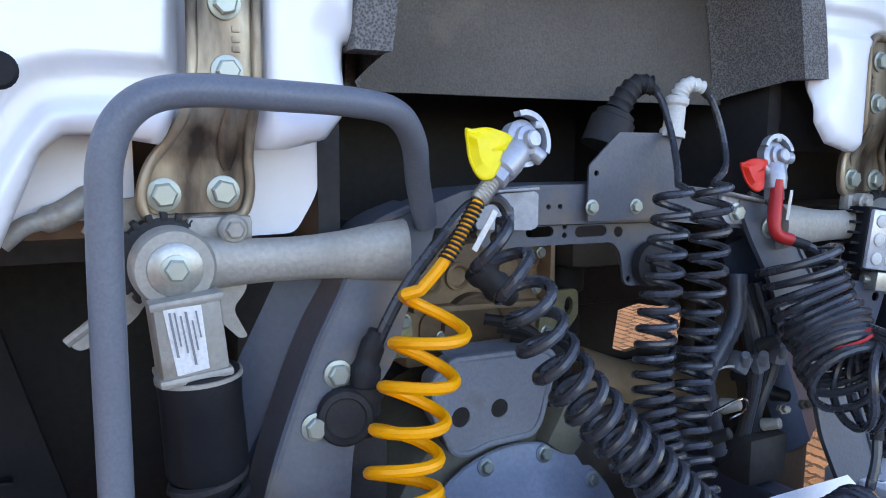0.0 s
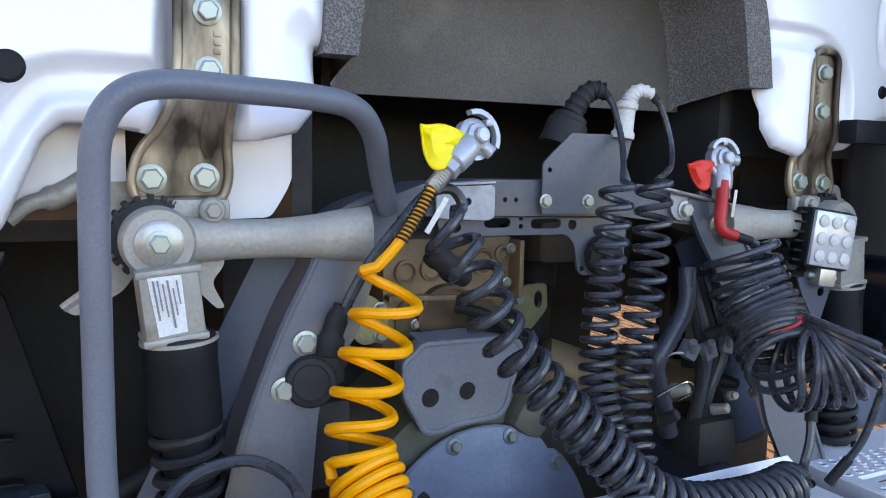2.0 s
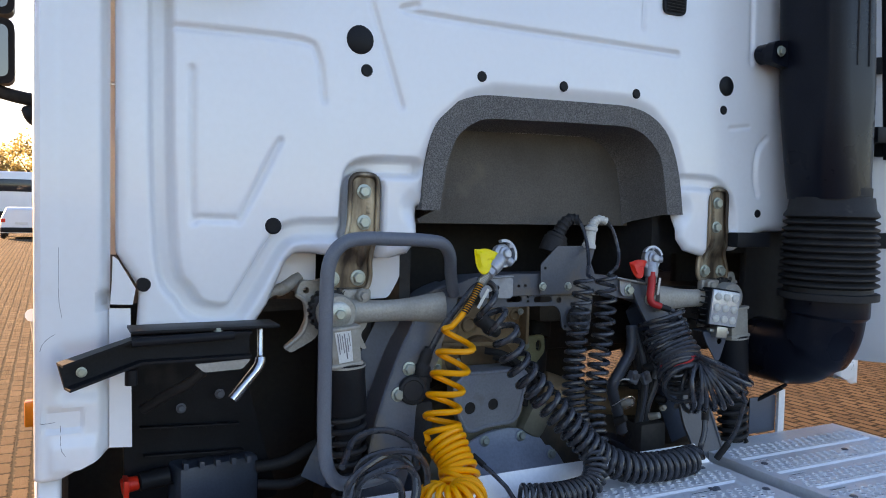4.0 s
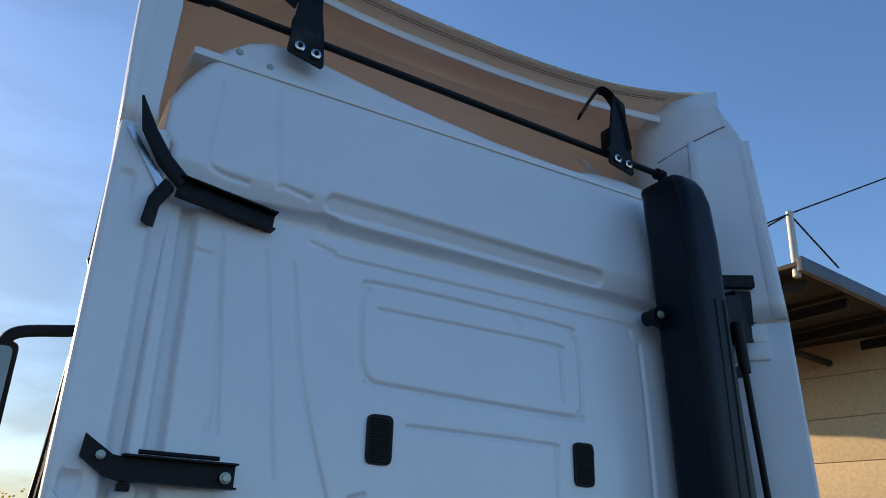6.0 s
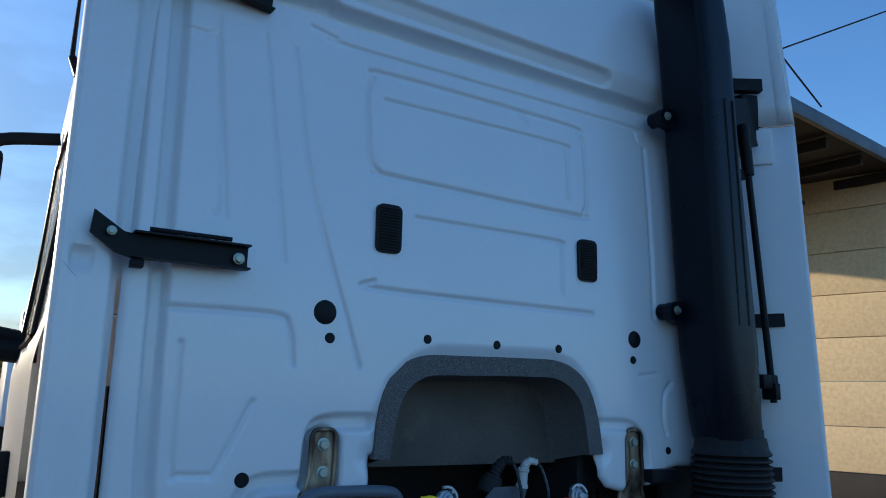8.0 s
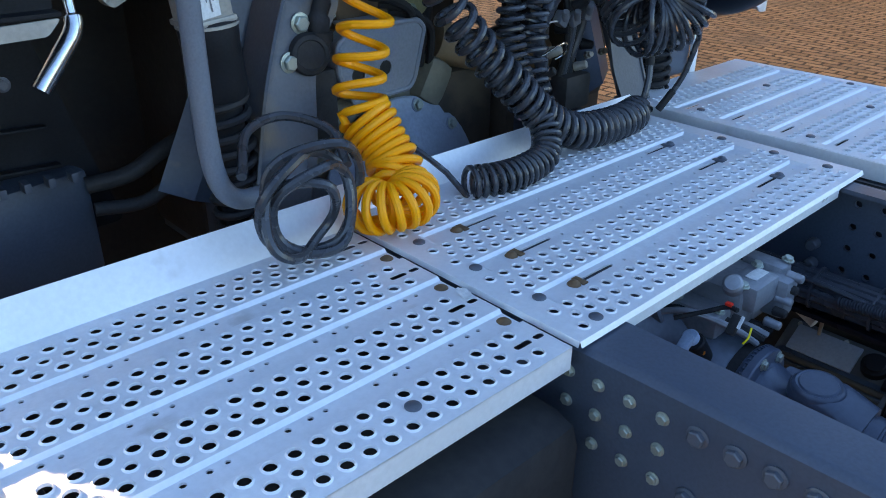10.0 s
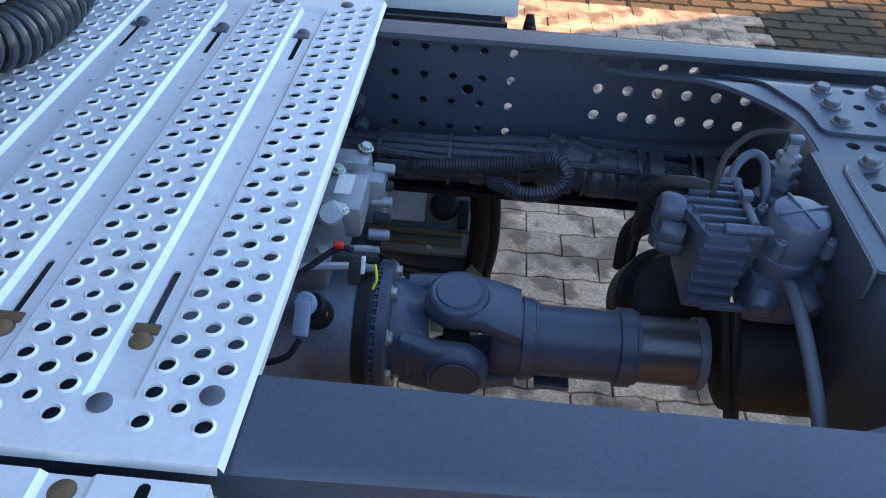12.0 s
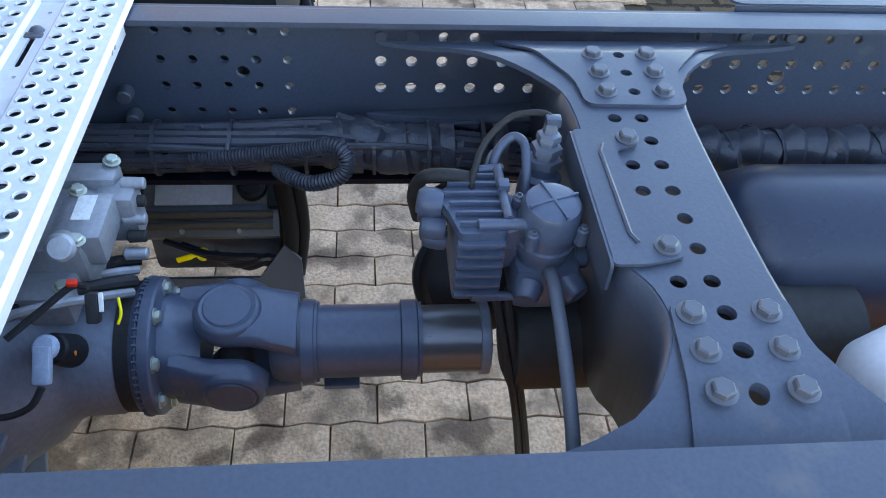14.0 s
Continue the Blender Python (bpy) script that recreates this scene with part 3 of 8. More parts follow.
def loft(bm, rings, caps=True):
    vs = [[bm.verts.new(p) for p in ring] for ring in rings]
    for a, b in zip(vs, vs[1:]):
        for k in range(len(a)):
            j = (k + 1) % len(a)
            bm.faces.new((a[k], a[j], b[j], b[k]))
    if caps:
        bm.faces.new(vs[0][::-1])
        bm.faces.new(vs[-1])
    bmesh.ops.recalc_face_normals(bm, faces=bm.faces[:])
    return bm


# cab corners: rounded columns beside the wall
def column(s, name, z0, z1, prof, lean=0.0, steps=10, mat=PAINT, cut=0.0):
    bm, rows = bmesh.new(), []
    pts = [(p.x, p.y) for p in spline([(x, y, 0) for x, y in prof], 5)]
    for k in range(steps + 1):
        z = z0 + (z1 - z0) * k / steps
        row = []
        for i, (x, y) in enumerate(pts):
            zz = z - (cut * i / len(pts) if k == 0 else 0)
            row.append(bm.verts.new((s * (x + lean * (zz - z0)), y, zz)))
        rows.append(row)
    for a, b in zip(rows, rows[1:]):
        for k in range(len(pts) - 1):
            f = (a[k], a[k + 1], b[k + 1], b[k])
            bm.faces.new(f if s > 0 else f[::-1])
    ob = part(name, bm, mat, truck)
    md = ob.modifiers.new("thickness", "SOLIDIFY")
    md.thickness, md.offset = 0.015, -1
    return ob


def soft_box(x, z, x0, x1, z0, z1, e=0.008):
    """1 inside a rectangle, fading to 0 over e outside it."""
    d = math.hypot(max(x0 - x, 0, x - x1), max(z0 - z, 0, z - z1))
    t = max(0.0, 1 - d / e)
    return t * t * (3 - 2 * t)


def corner_depth(x, z):
    """How far the corner pressing lies back at |x|, z: flat face, sloped return, shallow pads and pockets."""
    y = -0.013
    if x < 1.156:
        t = min(1, (1.156 - x) / 0.026)
        y += 0.034 * t * t * (3 - 2 * t)
    y -= 0.002 * soft_box(x, z, 1.236, 1.30, 1.60, 3.0, 0.012)
    y += 0.012 * soft_box(x, z, 1.20, 1.236, 2.228, 2.262, 0.012)
    y += 0.010 * soft_box(x, z, 1.215, 1.245, 3.02, 3.075, 0.014)
    y += 0.022 * soft_box(x, z, 1.132, 1.152, 1.553, 1.582, 0.008)
    y += 0.011 * soft_box(x, z, 1.188, 1.250, 1.308, 1.343, 0.010)
    y += 0.010 * soft_box(x, z, 1.150, 1.215, 1.385, 1.46, 0.03)
    y -= 0.010 * soft_box(x, z, 1.165, 1.235, 1.225, 1.272, 0.016)
    return y


def corner_panel(s):
    bm, rows = bmesh.new(), []
    xs = [1.130 + 0.0045 * k for k in range(30)]
    edge = [(1.2645, -0.0105), (1.2695, -0.006), (1.2725, 0.001), (1.274, 0.010), (1.274, 0.03), (1.268, 0.10), (1.245, 0.35)]
    for k in range(190):
        z, row = 1.20 + 2.035 * k / 189, [(1.130, 0.10)]
        row += [(x, corner_depth(x, z)) for x in xs] + edge
        foot = [1.25 - 0.047 * min(1, max(0, (x - 1.13) / 0.10)) for x, y in row]
        rows.append([bm.verts.new((s * x, y, max(z, f))) for (x, y), f in zip(row, foot)])
    for a, b in zip(rows, rows[1:]):
        for k in range(len(a) - 1):
            if (a[k].co - b[k].co).length + (a[k + 1].co - b[k + 1].co).length > 1e-5:
                f = (a[k], a[k + 1], b[k + 1], b[k])
                bm.faces.new(f if s > 0 else f[::-1])
    bmesh.ops.remove_doubles(bm, verts=bm.verts[:], dist=1e-5)
    ob = part("corner_panel", bm, PAINT, truck, "white pressed cab corner panel")
    md = ob.modifiers.new("thickness", "SOLIDIFY")
    md.thickness, md.offset = 0.008, -1
    return ob


def roof_corner(s):
    """Fairing panel above the corner: creased face with a step, then a tapering tip."""
    bm, rows = bmesh.new(), []
    for z, xo, xc, xi in ((3.24, 1.274, 1.228, 1.160), (3.36, 1.280, 1.238, 1.168), (3.55, 1.289, 1.244, 1.163), (3.74, 1.293, 1.236, 1.157), (3.86, 1.293, 1.230, 1.166), (3.885, 1.288, 1.229, 1.168),
                          (3.895, 1.254, 1.226, 1.170), (4.00, 1.259, 1.232, 1.188), (4.14, 1.266, 1.244, 1.212), (4.24, 1.262, 1.250, 1.234), (4.29, 1.253, 1.250, 1.246)):
        q = max(0, z - 3.9) * 0.12
        rows.append([bm.verts.new((s * x, y + q, z)) for x, y in ((xi, 0.30), (xi, 0.10), (xi + 0.004, 0.078), ((xi + xc) / 2, 0.062), (xc - 0.006, 0.046), (xc, 0.042), (xc + 0.008, 0.044),
                                                               (xo - 0.012, 0.034), (xo - 0.003, 0.038), (xo, 0.050), (xo - 0.004, 0.12), (xo - 0.045, 0.60))])
    for a, b in zip(rows, rows[1:]):
        for k in range(len(a) - 1):
            f = (a[k], a[k + 1], b[k + 1], b[k])
            bm.faces.new(f if s > 0 else f[::-1])
    ob = part("roof_side_panel", bm, PAINT, truck, "white creased roof fairing side panel")
    md = ob.modifiers.new("thickness", "SOLIDIFY")
    md.thickness, md.offset = 0.008, -1


for s in (-1, 1):
    cp = corner_panel(s)
    part("corner_filler", sheet(bmesh.new(), [(s * 1.126, 1.660), (s * 1.116, 1.652), (s * 1.081, 1.590), (s * 1.087, 1.556), (s * 1.131, 1.558), (s * 1.128, 1.60)], rear(0.006), 0.008), PAINT, truck)
    part("corner_filler", sheet(bmesh.new(), [(s * 1.133, 1.549), (s * 1.091, 1.547), (s * 1.087, 1.249), (s * 1.132, 1.253)], rear(0.010), 0.008), PAINT, truck)
    part("corner_channel", box(bmesh.new(), (s * 1.120, 0.040, 2.64), (0.05, 0.008, 0.86), 0), PAINT, truck)
    for path in ([(1.262, 1.470), (1.257, 1.484), (1.246, 1.496), (1.234, 1.503)], [(1.262, 1.323), (1.25, 1.319), (1.234, 1.321)], [(1.228, 1.68), (1.228, 1.58), (1.222, 1.535)], [(1.256, 2.232), (1.24, 2.214), (1.226, 2.200)], [(1.225, 1.312), (1.224, 1.27), (1.216, 1.254)]):
        pts = [(s * p.x, corner_depth(p.x, p.z) + 0.0002, p.z) for p in spline([(x, 0, z) for x, z in path], 5)]
        part("crack", tube(bmesh.new(), pts, 0.0006 if path[0][1] < 1.6 else 0.0005, 5), COVER_LINE, cp, "thin dark crack in the paint")
    if s < 0:
        column(s, "lower_panel", 0.45, 1.206, [(1.222, 0.09), (1.223, 0.035), (1.232, 0.018), (1.258, 0.016), (1.270, 0.024), (1.273, 0.10), (1.264, 0.5)])
    roof_corner(s)

# cab body forward of the corners
SIDE = [(1.25, 1.226), (1.6, 1.236), (2.0, 1.236), (2.08, 1.226), (2.16, 1.200), (2.5, 1.182), (2.9, 1.163), (3.1, 1.160), (3.6, 1.12)]


def side_x(y, z):
    """Half width of the cab at y, z: it leans in upwards and tapers forwards."""
    return float(np.interp(z, [p[0] for p in SIDE], [p[1] for p in SIDE])) - 0.032 * (y - 1.3)


def side_sheet(s, ys, zs, off, thick):
    bm = bmesh.new()
    grid = [[bm.verts.new((s * (side_x(y, z) + off), y, z)) for y in ys] for z in zs]
    for a, b in zip(grid, grid[1:]):
        for k in range(len(ys) - 1):
            f = (a[k], a[k + 1], b[k + 1], b[k])
            bm.faces.new(f if s > 0 else f[::-1])
    bmesh.ops.solidify(bm, geom=bm.faces[:], thickness=thick)
    return bm


for s in (-1, 1):
    part("cab_side_panel", side_sheet(s, [0.34, 0.6, 0.78, 1.2, 1.75, 2.08], [1.25 + 0.0470 * k for k in range(51)], 0.0, 0.012), PAINT, truck)
    part("side_window", side_sheet(s, [0.84, 1.2, 1.70], [2.13, 2.3, 2.5, 2.7, 2.88], 0.004, 0.006), GLASS, truck, "dark side window glass")
    bm = bmesh.new()
    ring = [(0.82, 2.11), (0.82, 2.5), (0.82, 2.90), (1.25, 2.91), (1.72, 2.90), (1.74, 2.5), (1.76, 2.11), (1.25, 2.10), (0.82, 2.11)]
    tube(bm, [(s * (side_x(y, z) + 0.006), y, z) for y, z in ring], 0.011, 8, caps=False)
    part("window_frame", bm, BLACK, truck)
part("cab_front_panel", box(bmesh.new(), (0, 2.08, 1.75), (2.40, 0.06, 1.1), 0.02), PAINT, truck)
part("cab_front_panel", box(bmesh.new(), (0, 2.05, 2.95), (2.20, 0.06, 1.3), 0.02), PAINT, truck)
part("cab_roof_panel", box(bmesh.new(), (0, 0.95, 3.615), (2.2, 1.7, 0.03), 0.01), PAINT, truck)
# unseen bumper added to keep low sun off the ground under the chassis
part("front_bumper", box(bmesh.new(), (0, 2.20, 0.72), (2.48, 0.20, 0.96), 0.06), PAINT, truck)
# dark panels added to close the cab's underside against light and views through
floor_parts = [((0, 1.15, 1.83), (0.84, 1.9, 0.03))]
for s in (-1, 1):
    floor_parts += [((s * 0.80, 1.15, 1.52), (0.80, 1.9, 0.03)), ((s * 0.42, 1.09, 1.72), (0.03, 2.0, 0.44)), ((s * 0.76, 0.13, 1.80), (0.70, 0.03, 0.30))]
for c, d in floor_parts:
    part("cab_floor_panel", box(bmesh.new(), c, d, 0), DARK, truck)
# dark arch plates added to stop sun leaking onto the left walkway
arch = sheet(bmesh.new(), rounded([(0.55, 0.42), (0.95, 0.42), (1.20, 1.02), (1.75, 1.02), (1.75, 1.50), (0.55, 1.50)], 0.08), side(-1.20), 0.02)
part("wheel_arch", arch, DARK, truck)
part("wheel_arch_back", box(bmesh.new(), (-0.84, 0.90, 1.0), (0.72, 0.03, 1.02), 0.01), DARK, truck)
# front wheel arch with marker lamp and wheel
fender = rounded([(0.40, 1.49), (0.75, 1.44), (1.10, 1.36), (1.60, 1.19), (1.95, 0.98), (2.12, 0.78), (2.02, 0.74), (1.85, 0.93), (1.60, 1.10), (1.32, 1.17), (1.17, 1.12), (1.05, 1.00), (0.70, 1.06), (0.40, 1.16)], 0.03)
bm = sheet(bmesh.new(), fender, side(-1.268), -0.03)
top = [(0.40, 1.49), (0.75, 1.44), (1.10, 1.36), (1.60, 1.19), (1.95, 0.98), (2.12, 0.78)]
tube(bm, spline([(-1.283, y, z) for y, z in top], 5), 0.016, 10)
part("front_fender", bm, PAINT, truck, "white plastic front fender over the wheel")
bm = lathe(bmesh.new(), [(-0.16, 0.30), (-0.15, 0.46), (-0.10, 0.50), (0.10, 0.50), (0.15, 0.46), (0.155, 0.30), (0.08, 0.27), (0.05, 0.10), (0.10, 0.09), (0.10, 0.0)], (-1.06, 1.30, 0.50), (-1, 0, 0), 40)
part("front_wheel", bm, RUBBER, truck, "black front tyre")
bm = box(bmesh.new(), (-1.318, 1.98, 0.86), (0.045, 0.05, 0.11), 0.008)
part("marker_lamp", bm, ORANGE, truck, "orange side marker lamp")

# ---- roof deflector ----
NU = 48


def lip(u):
    """The deflector's rear edge: x, y, z."""
    return 1.25 * u, 0.20 * (1 - abs(u) ** 2.6), 4.188 + (0.088 * abs(u) ** 3.6 if u < 0 else 0.045 * u ** 5)


bm, rows = bmesh.new(), []
for k in range(NU + 1):
    u = -1 + 2 * k / NU
    x, ye, ze = lip(u)
    sec = [(ye, ze), (ye + 0.02, ze - 0.005), (ye + 0.16, ze - 0.06), (ye + 0.20, ze - 0.10), (ye + 0.24, ze - 0.10), (ye + 0.45, ze - 0.20), (0.95, 3.80), (1.35, 3.62)]
    if abs(u) > 0.94:
        sec = [(ye, ze), (ye + 0.02, ze - 0.02), (ye + 0.12, ze - 0.15), (ye + 0.18, ze - 0.25), (ye + 0.25, ze - 0.32), (0.5, 3.80), (0.95, 3.70), (1.35, 3.62)]
    rows.append([bm.verts.new((x * (1 - 0.09 * max(0, y - 0.2)), y, z)) for y, z in sec])
for a, b in zip(rows, rows[1:]):
    for k in range(len(a) - 1):
        bm.faces.new((a[k], a[k + 1], b[k + 1], b[k]))
deflector = part("roof_deflector", bm, PAINT_IN, truck, "roof air deflector with a bare inner side")
md = deflector.modifiers.new("thickness", "SOLIDIFY")
md.thickness, md.offset = 0.012, 0
bm, rows = bmesh.new(), []
for k in range(NU + 1):
    u = -1 + 2 * k / NU
    x, ye, ze = lip(u)
    rows.append([bm.verts.new((x * (1 - 0.075 * max(0, y - 0.1)), y, z)) for y, z in ((ye - 0.004, ze + 0.002), (ye + 0.02, ze + 0.02), (0.7, 4.17), (1.3, 4.0), (1.8, 3.72), (2.02, 3.5))])
for a, b in zip(rows, rows[1:]):
    for k in range(len(a) - 1):
        bm.faces.new((a[k], b[k], b[k + 1], a[k + 1]))
part("deflector_skin", bm, GRP, truck, "white outer skin of the roof deflector")
for s in (-1, 1):
    bm = sheet(bmesh.new(), [(0.085, 3.6), (1.8, 3.6), (1.8, 3.75), (1.3, 3.99), (0.7, 4.16), (0.10, 4.21), (0.05, 4.0)], side(s * 1.20), 0.012)
    for v in bm.verts:
        v.co.x -= s * (0.01 + 0.09 * v.co.y)
    part("deflector_cheek", bm, PAINT_IN, deflector)
us = [-0.90 + 0.06 * k for k in range(30)]
bm = tube(bmesh.new(), [(lip(u)[0], lip(u)[1] + 0.088, lip(u)[2] - 0.058 - 0.085 * abs(u) ** 4) for u in us], 0.026, 10, 0.45, up=(0, 0.36, 0.93))
part("stiffening_rib", bm, PAINT, deflector, "pale bonded stiffening rib")
for d in (0.030, 0.040):
    bm = tube(bmesh.new(), [(lip(u)[0], lip(u)[1] + d, lip(u)[2] - 0.016 - (d - 0.03) * 0.4) for u in us], 0.0016, 5)
    part("seam", bm, COVER_LINE, deflector)
bm = tube(bmesh.new(), spline([(-0.55, 0.62, 3.965), (-0.2, 0.64, 3.965), (0.30, 0.62, 3.965), (0.42, 0.62, 3.955), (0.50, 0.72, 3.91), (0.52, 0.90, 3.82)], 5), 0.010, 8)
part("pressed_bead", bm, PAINT_IN, deflector)
bm = tube(bmesh.new(), [(0.70, 0.22, 3.72), (0.85, 0.5, 3.98)], 0.015, 8)
part("stiffening_rib", bm, PAINT_IN, deflector)
# cross bar and its two hinge brackets
bm = rod(bmesh.new(), (-1.13, 0.10, 3.815), (0.985, 0.115, 3.765), 0.014, seg=14)
bar = part("cross_bar", bm, BLACK, truck, "black steel stabiliser bar")
bm = rod(bmesh.new(), (-1.15, 0.10, 3.815), (-1.07, 0.10, 3.813), 0.026, 0.02, 12, 0.004)
part("bar_end", bm, BLACK, bar)
bm = rod(bmesh.new(), (0.95, 0.115, 3.766), (1.0, 0.115, 3.764), 0.026, 0.026, 12, 0.004)
rod(bm, (0.985, 0.115, 3.77), (0.995, 0.11, 3.70), 0.020, 0.020, 12, 0.004)
part("bar_end", bm, BLACK, bar)
for x, hook in ((-0.735, False), (0.70, True)):
    bm = bmesh.new()
    sheet(bm, rounded([(x - 0.075, 3.70), (x + 0.06, 3.67), (x + 0.05, 3.80), (x + 0.035, 3.90), (x + 0.03, 4.02), (x - 0.035, 4.05), (x - 0.06, 3.86)], 0.015), rear(0.055), 0.012)
    box(bm, (x - 0.01, 0.10, 3.83), (0.085, 0.07, 0.12), 0.01)
    if hook:
        tube(bm, spline([(x + 0.04, 0.062, 3.79), (x + 0.015, 0.066, 3.93), (x - 0.035, 0.075, 4.045), (x - 0.085, 0.09, 4.072), (x - 0.125, 0.10, 4.02), (x - 0.195, 0.10, 3.905)], 5), 0.026, 8, 0.28, up=(0, 1, 0.2))
    else:
        sheet(bm, rounded([(x - 0.115, 3.935), (x - 0.055, 3.90), (x - 0.03, 4.05), (x - 0.045, 4.085), (x - 0.075, 4.06)], 0.01), rear(0.085), 0.008)
        box(bm, (x + 0.01, 0.13, 4.03), (0.06, 0.14, 0.02), 0.004)
        sheet(bm, rounded([(x - 0.04, 4.02), (x + 0.045, 3.98), (x + 0.035, 4.095), (x - 0.025, 4.105)], 0.015), rear(0.05), 0.008)
    br = part("hinge_bracket", bm, BLACK, truck, "black steel deflector hinge bracket")
    if not hook:
        part("clip", tube(bmesh.new(), spline([(x - 0.005, 0.044, 4.06), (x - 0.012, 0.044, 3.99), (x + 0.005, 0.042, 3.945), (x + 0.022, 0.044, 3.95), (x + 0.0, 0.044, 3.965)], 5), 0.0032, 6), CHROME, br, "bright wire clip")
    for dx, dz in ((-0.035, 3.725), (0.025, 3.715)):
        disc(br, "washer", (x + dx, 0.05, dz), (0, -1, 0), 0.019, 0.006, CHROME, "bright steel washer")
        disc(br, "screw_head", (x + dx, 0.044, dz), (0, -1, 0), 0.009, 0.008, BLACK)

# ---- side deflector arms: bare on one side, carrying the flap on the other ----
def arm(pts, h, ob_name="deflector_arm"):
    """A channel section bent along pts, its open side to the rear."""
    bm, rings = bmesh.new(), []
    c = [(-0.007, -h / 2), (0.029, -h / 2), (0.029, -h / 2 + 0.005), (0.0, -h / 2 + 0.005), (0.0, h / 2 - 0.005), (0.029, h / 2 - 0.005), (0.029, h / 2), (-0.007, h / 2)]
    for k, p in enumerate(pts):
        d = (Vector(pts[min(k + 1, len(pts) - 1)]) - Vector(pts[max(k - 1, 0)])).normalized()
        u = Vector((0, 0, 1)).cross(d).normalized()
        rings.append([Vector(p) + u * a + d.cross(u) * b for a, b in c])
    return part(ob_name, loft(bm, rings), BLACK, truck, "black steel deflector arm")


a1 = arm([(-0.828, -0.035, 2.285), (-1.115, -0.04, 2.285)], 0.065)
bm = sheet(bmesh.new(), [(-1.10, 2.25), (-1.10, 2.31), (-1.135, 2.315), (-1.205, 2.36), (-1.21, 2.305), (-1.15, 2.262)], rear(-0.045), 0.012)
box(bm, (-1.10, -0.04, 2.24), (0.03, 0.03, 0.02), 0.003)
rod(bm, (-0.88, -0.06, 2.325), (-1.08, -0.06, 2.325), 0.006)
part("arm_plate", bm, BLACK, a1)
bolt(a1, (-0.855, -0.048, 2.28), (0, -1, 0), 0.012)
bolt(a1, (-1.165, -0.06, 2.31), (0, -1, 0), 0.009)
a2 = arm([(-0.79, 0.03, 3.045), (-1.09, 0.0, 3.075)], 0.062)
bm = bmesh.new()
tube(bm, [(-1.08, -0.005, 3.09), (-1.14, -0.03, 3.13), (-1.20, -0.06, 3.20), (-1.235, -0.06, 3.30)], [0.03, 0.03, 0.026, 0.004], 6, 0.4)
tube(bm, [(-1.115, -0.01, 3.07), (-1.15, -0.03, 3.00), (-1.158, -0.03, 2.93)], 0.022, 6, 0.5)
part("arm_plate", bm, BLACK, a2)
bm = sheet(bmesh.new(), [(-1.14, 3.04), (-1.125, 3.06), (-1.245, 3.225), (-1.255, 3.21)], rear(-0.02), 0.004)
part("arm_edge", bm, CHROME, a2)
a3 = arm([(-0.862, -0.09, 1.478), (-1.085, -0.09, 1.478), (-1.225, -0.13, 1.440)], 0.055)
bm = bmesh.new()
rod(bm, (-0.90, -0.115, 1.50), (-1.10, -0.115, 1.495), 0.009)
box(bm, (-0.95, -0.06, 1.513), (0.30, 0.09, 0.006), 0.001)
rod(bm, (-1.10, -0.11, 1.41), (-1.10, -0.11, 1.44), 0.012)
part("arm_plate", bm, BLACK, a3)
bolt(a3, (-0.93, -0.10, 1.508), (0, 0, 1), 0.008)
bolt(a3, (-1.19, -0.125, 1.445), (0, -1, 0), 0.008)

# right side flap with its arms
def flap(z0, z1, y_low, y_high, x=1.25):
    bm, rows = bmesh.new(), []
    n = 8
    for i in range(n + 1):
        z = z0 + (z1 - z0) * i / n
        yr = y_low + (y_high - y_low) * i / n
        rows.append([bm.verts.new((x - 0.205 + 0.217 * t ** 0.85 - (0.006 if 0.4 < t < 0.7 else 0), yr * t, z)) for t in (0, 0.15, 0.3, 0.45, 0.6, 0.75, 0.88, 0.96, 1.0)])
    for a, b in zip(rows, rows[1:]):
        for k in range(len(a) - 1):
            bm.faces.new((a[k], b[k], b[k + 1], a[k + 1]))
    ob = part("side_flap", bm, PAINT, truck, "white side air deflector flap")
    md = ob.modifiers.new("thickness", "SOLIDIFY")
    md.thickness, md.offset = 0.016, 0
    return ob


f1 = flap(1.31, 3.035, -0.30, -0.235)
flap(3.042, 3.90, -0.235, -0.155)
bm, rows = bmesh.new(), []
for k in range(15):
    z = 3.05 + 1.14 * k / 14
    edge = -0.245 + 0.095 * (z - 3.05) / 0.85 + (0.0 if z < 3.9 else (z - 3.9) * 0.40)
    rows.append([bm.verts.new((x, y, z)) for x, y in ((1.03, 0.30), (1.06, 0.20), (1.09, 0.11), (1.13, 0.03), (1.165, -0.02), (1.18, -0.03), (1.20, -0.06), (1.222, edge * 0.75), (1.232, edge))])
for a, b in zip(rows, rows[1:]):
    for k in range(len(a) - 1):
        bm.faces.new((a[k], b[k], b[k + 1], a[k + 1]))
inner = part("roof_flap_panel", bm, PAINT, truck, "white inner panel of the roof fairing")
md = inner.modifiers.new("thickness", "SOLIDIFY")
md.thickness, md.offset = 0.012, 0
for z in (2.245, 1.69, 3.0, 2.93):
    bm = box(bmesh.new(), (1.150, -0.125, z - 0.012), (0.016, 0.14, 0.075), 0.008, turn("Z", 41))
    part("pressed_boss", bm, PAINT, f1)
for z, x0, y0 in ((3.20, 1.03, -0.10), (2.262, 1.12, -0.12), (1.70, 1.06, -0.10)):
    arm([(x0 - 0.03, y0 + 0.02, z), (1.16 if z > 3 else 1.19, y0 - 0.07, z + 0.005)], 0.05)
bm = box(bmesh.new(), (1.14, -0.11, 3.07), (0.10, 0.06, 0.20), 0.008, turn("Y", -8))
part("arm_block", bm, BLACK, truck)
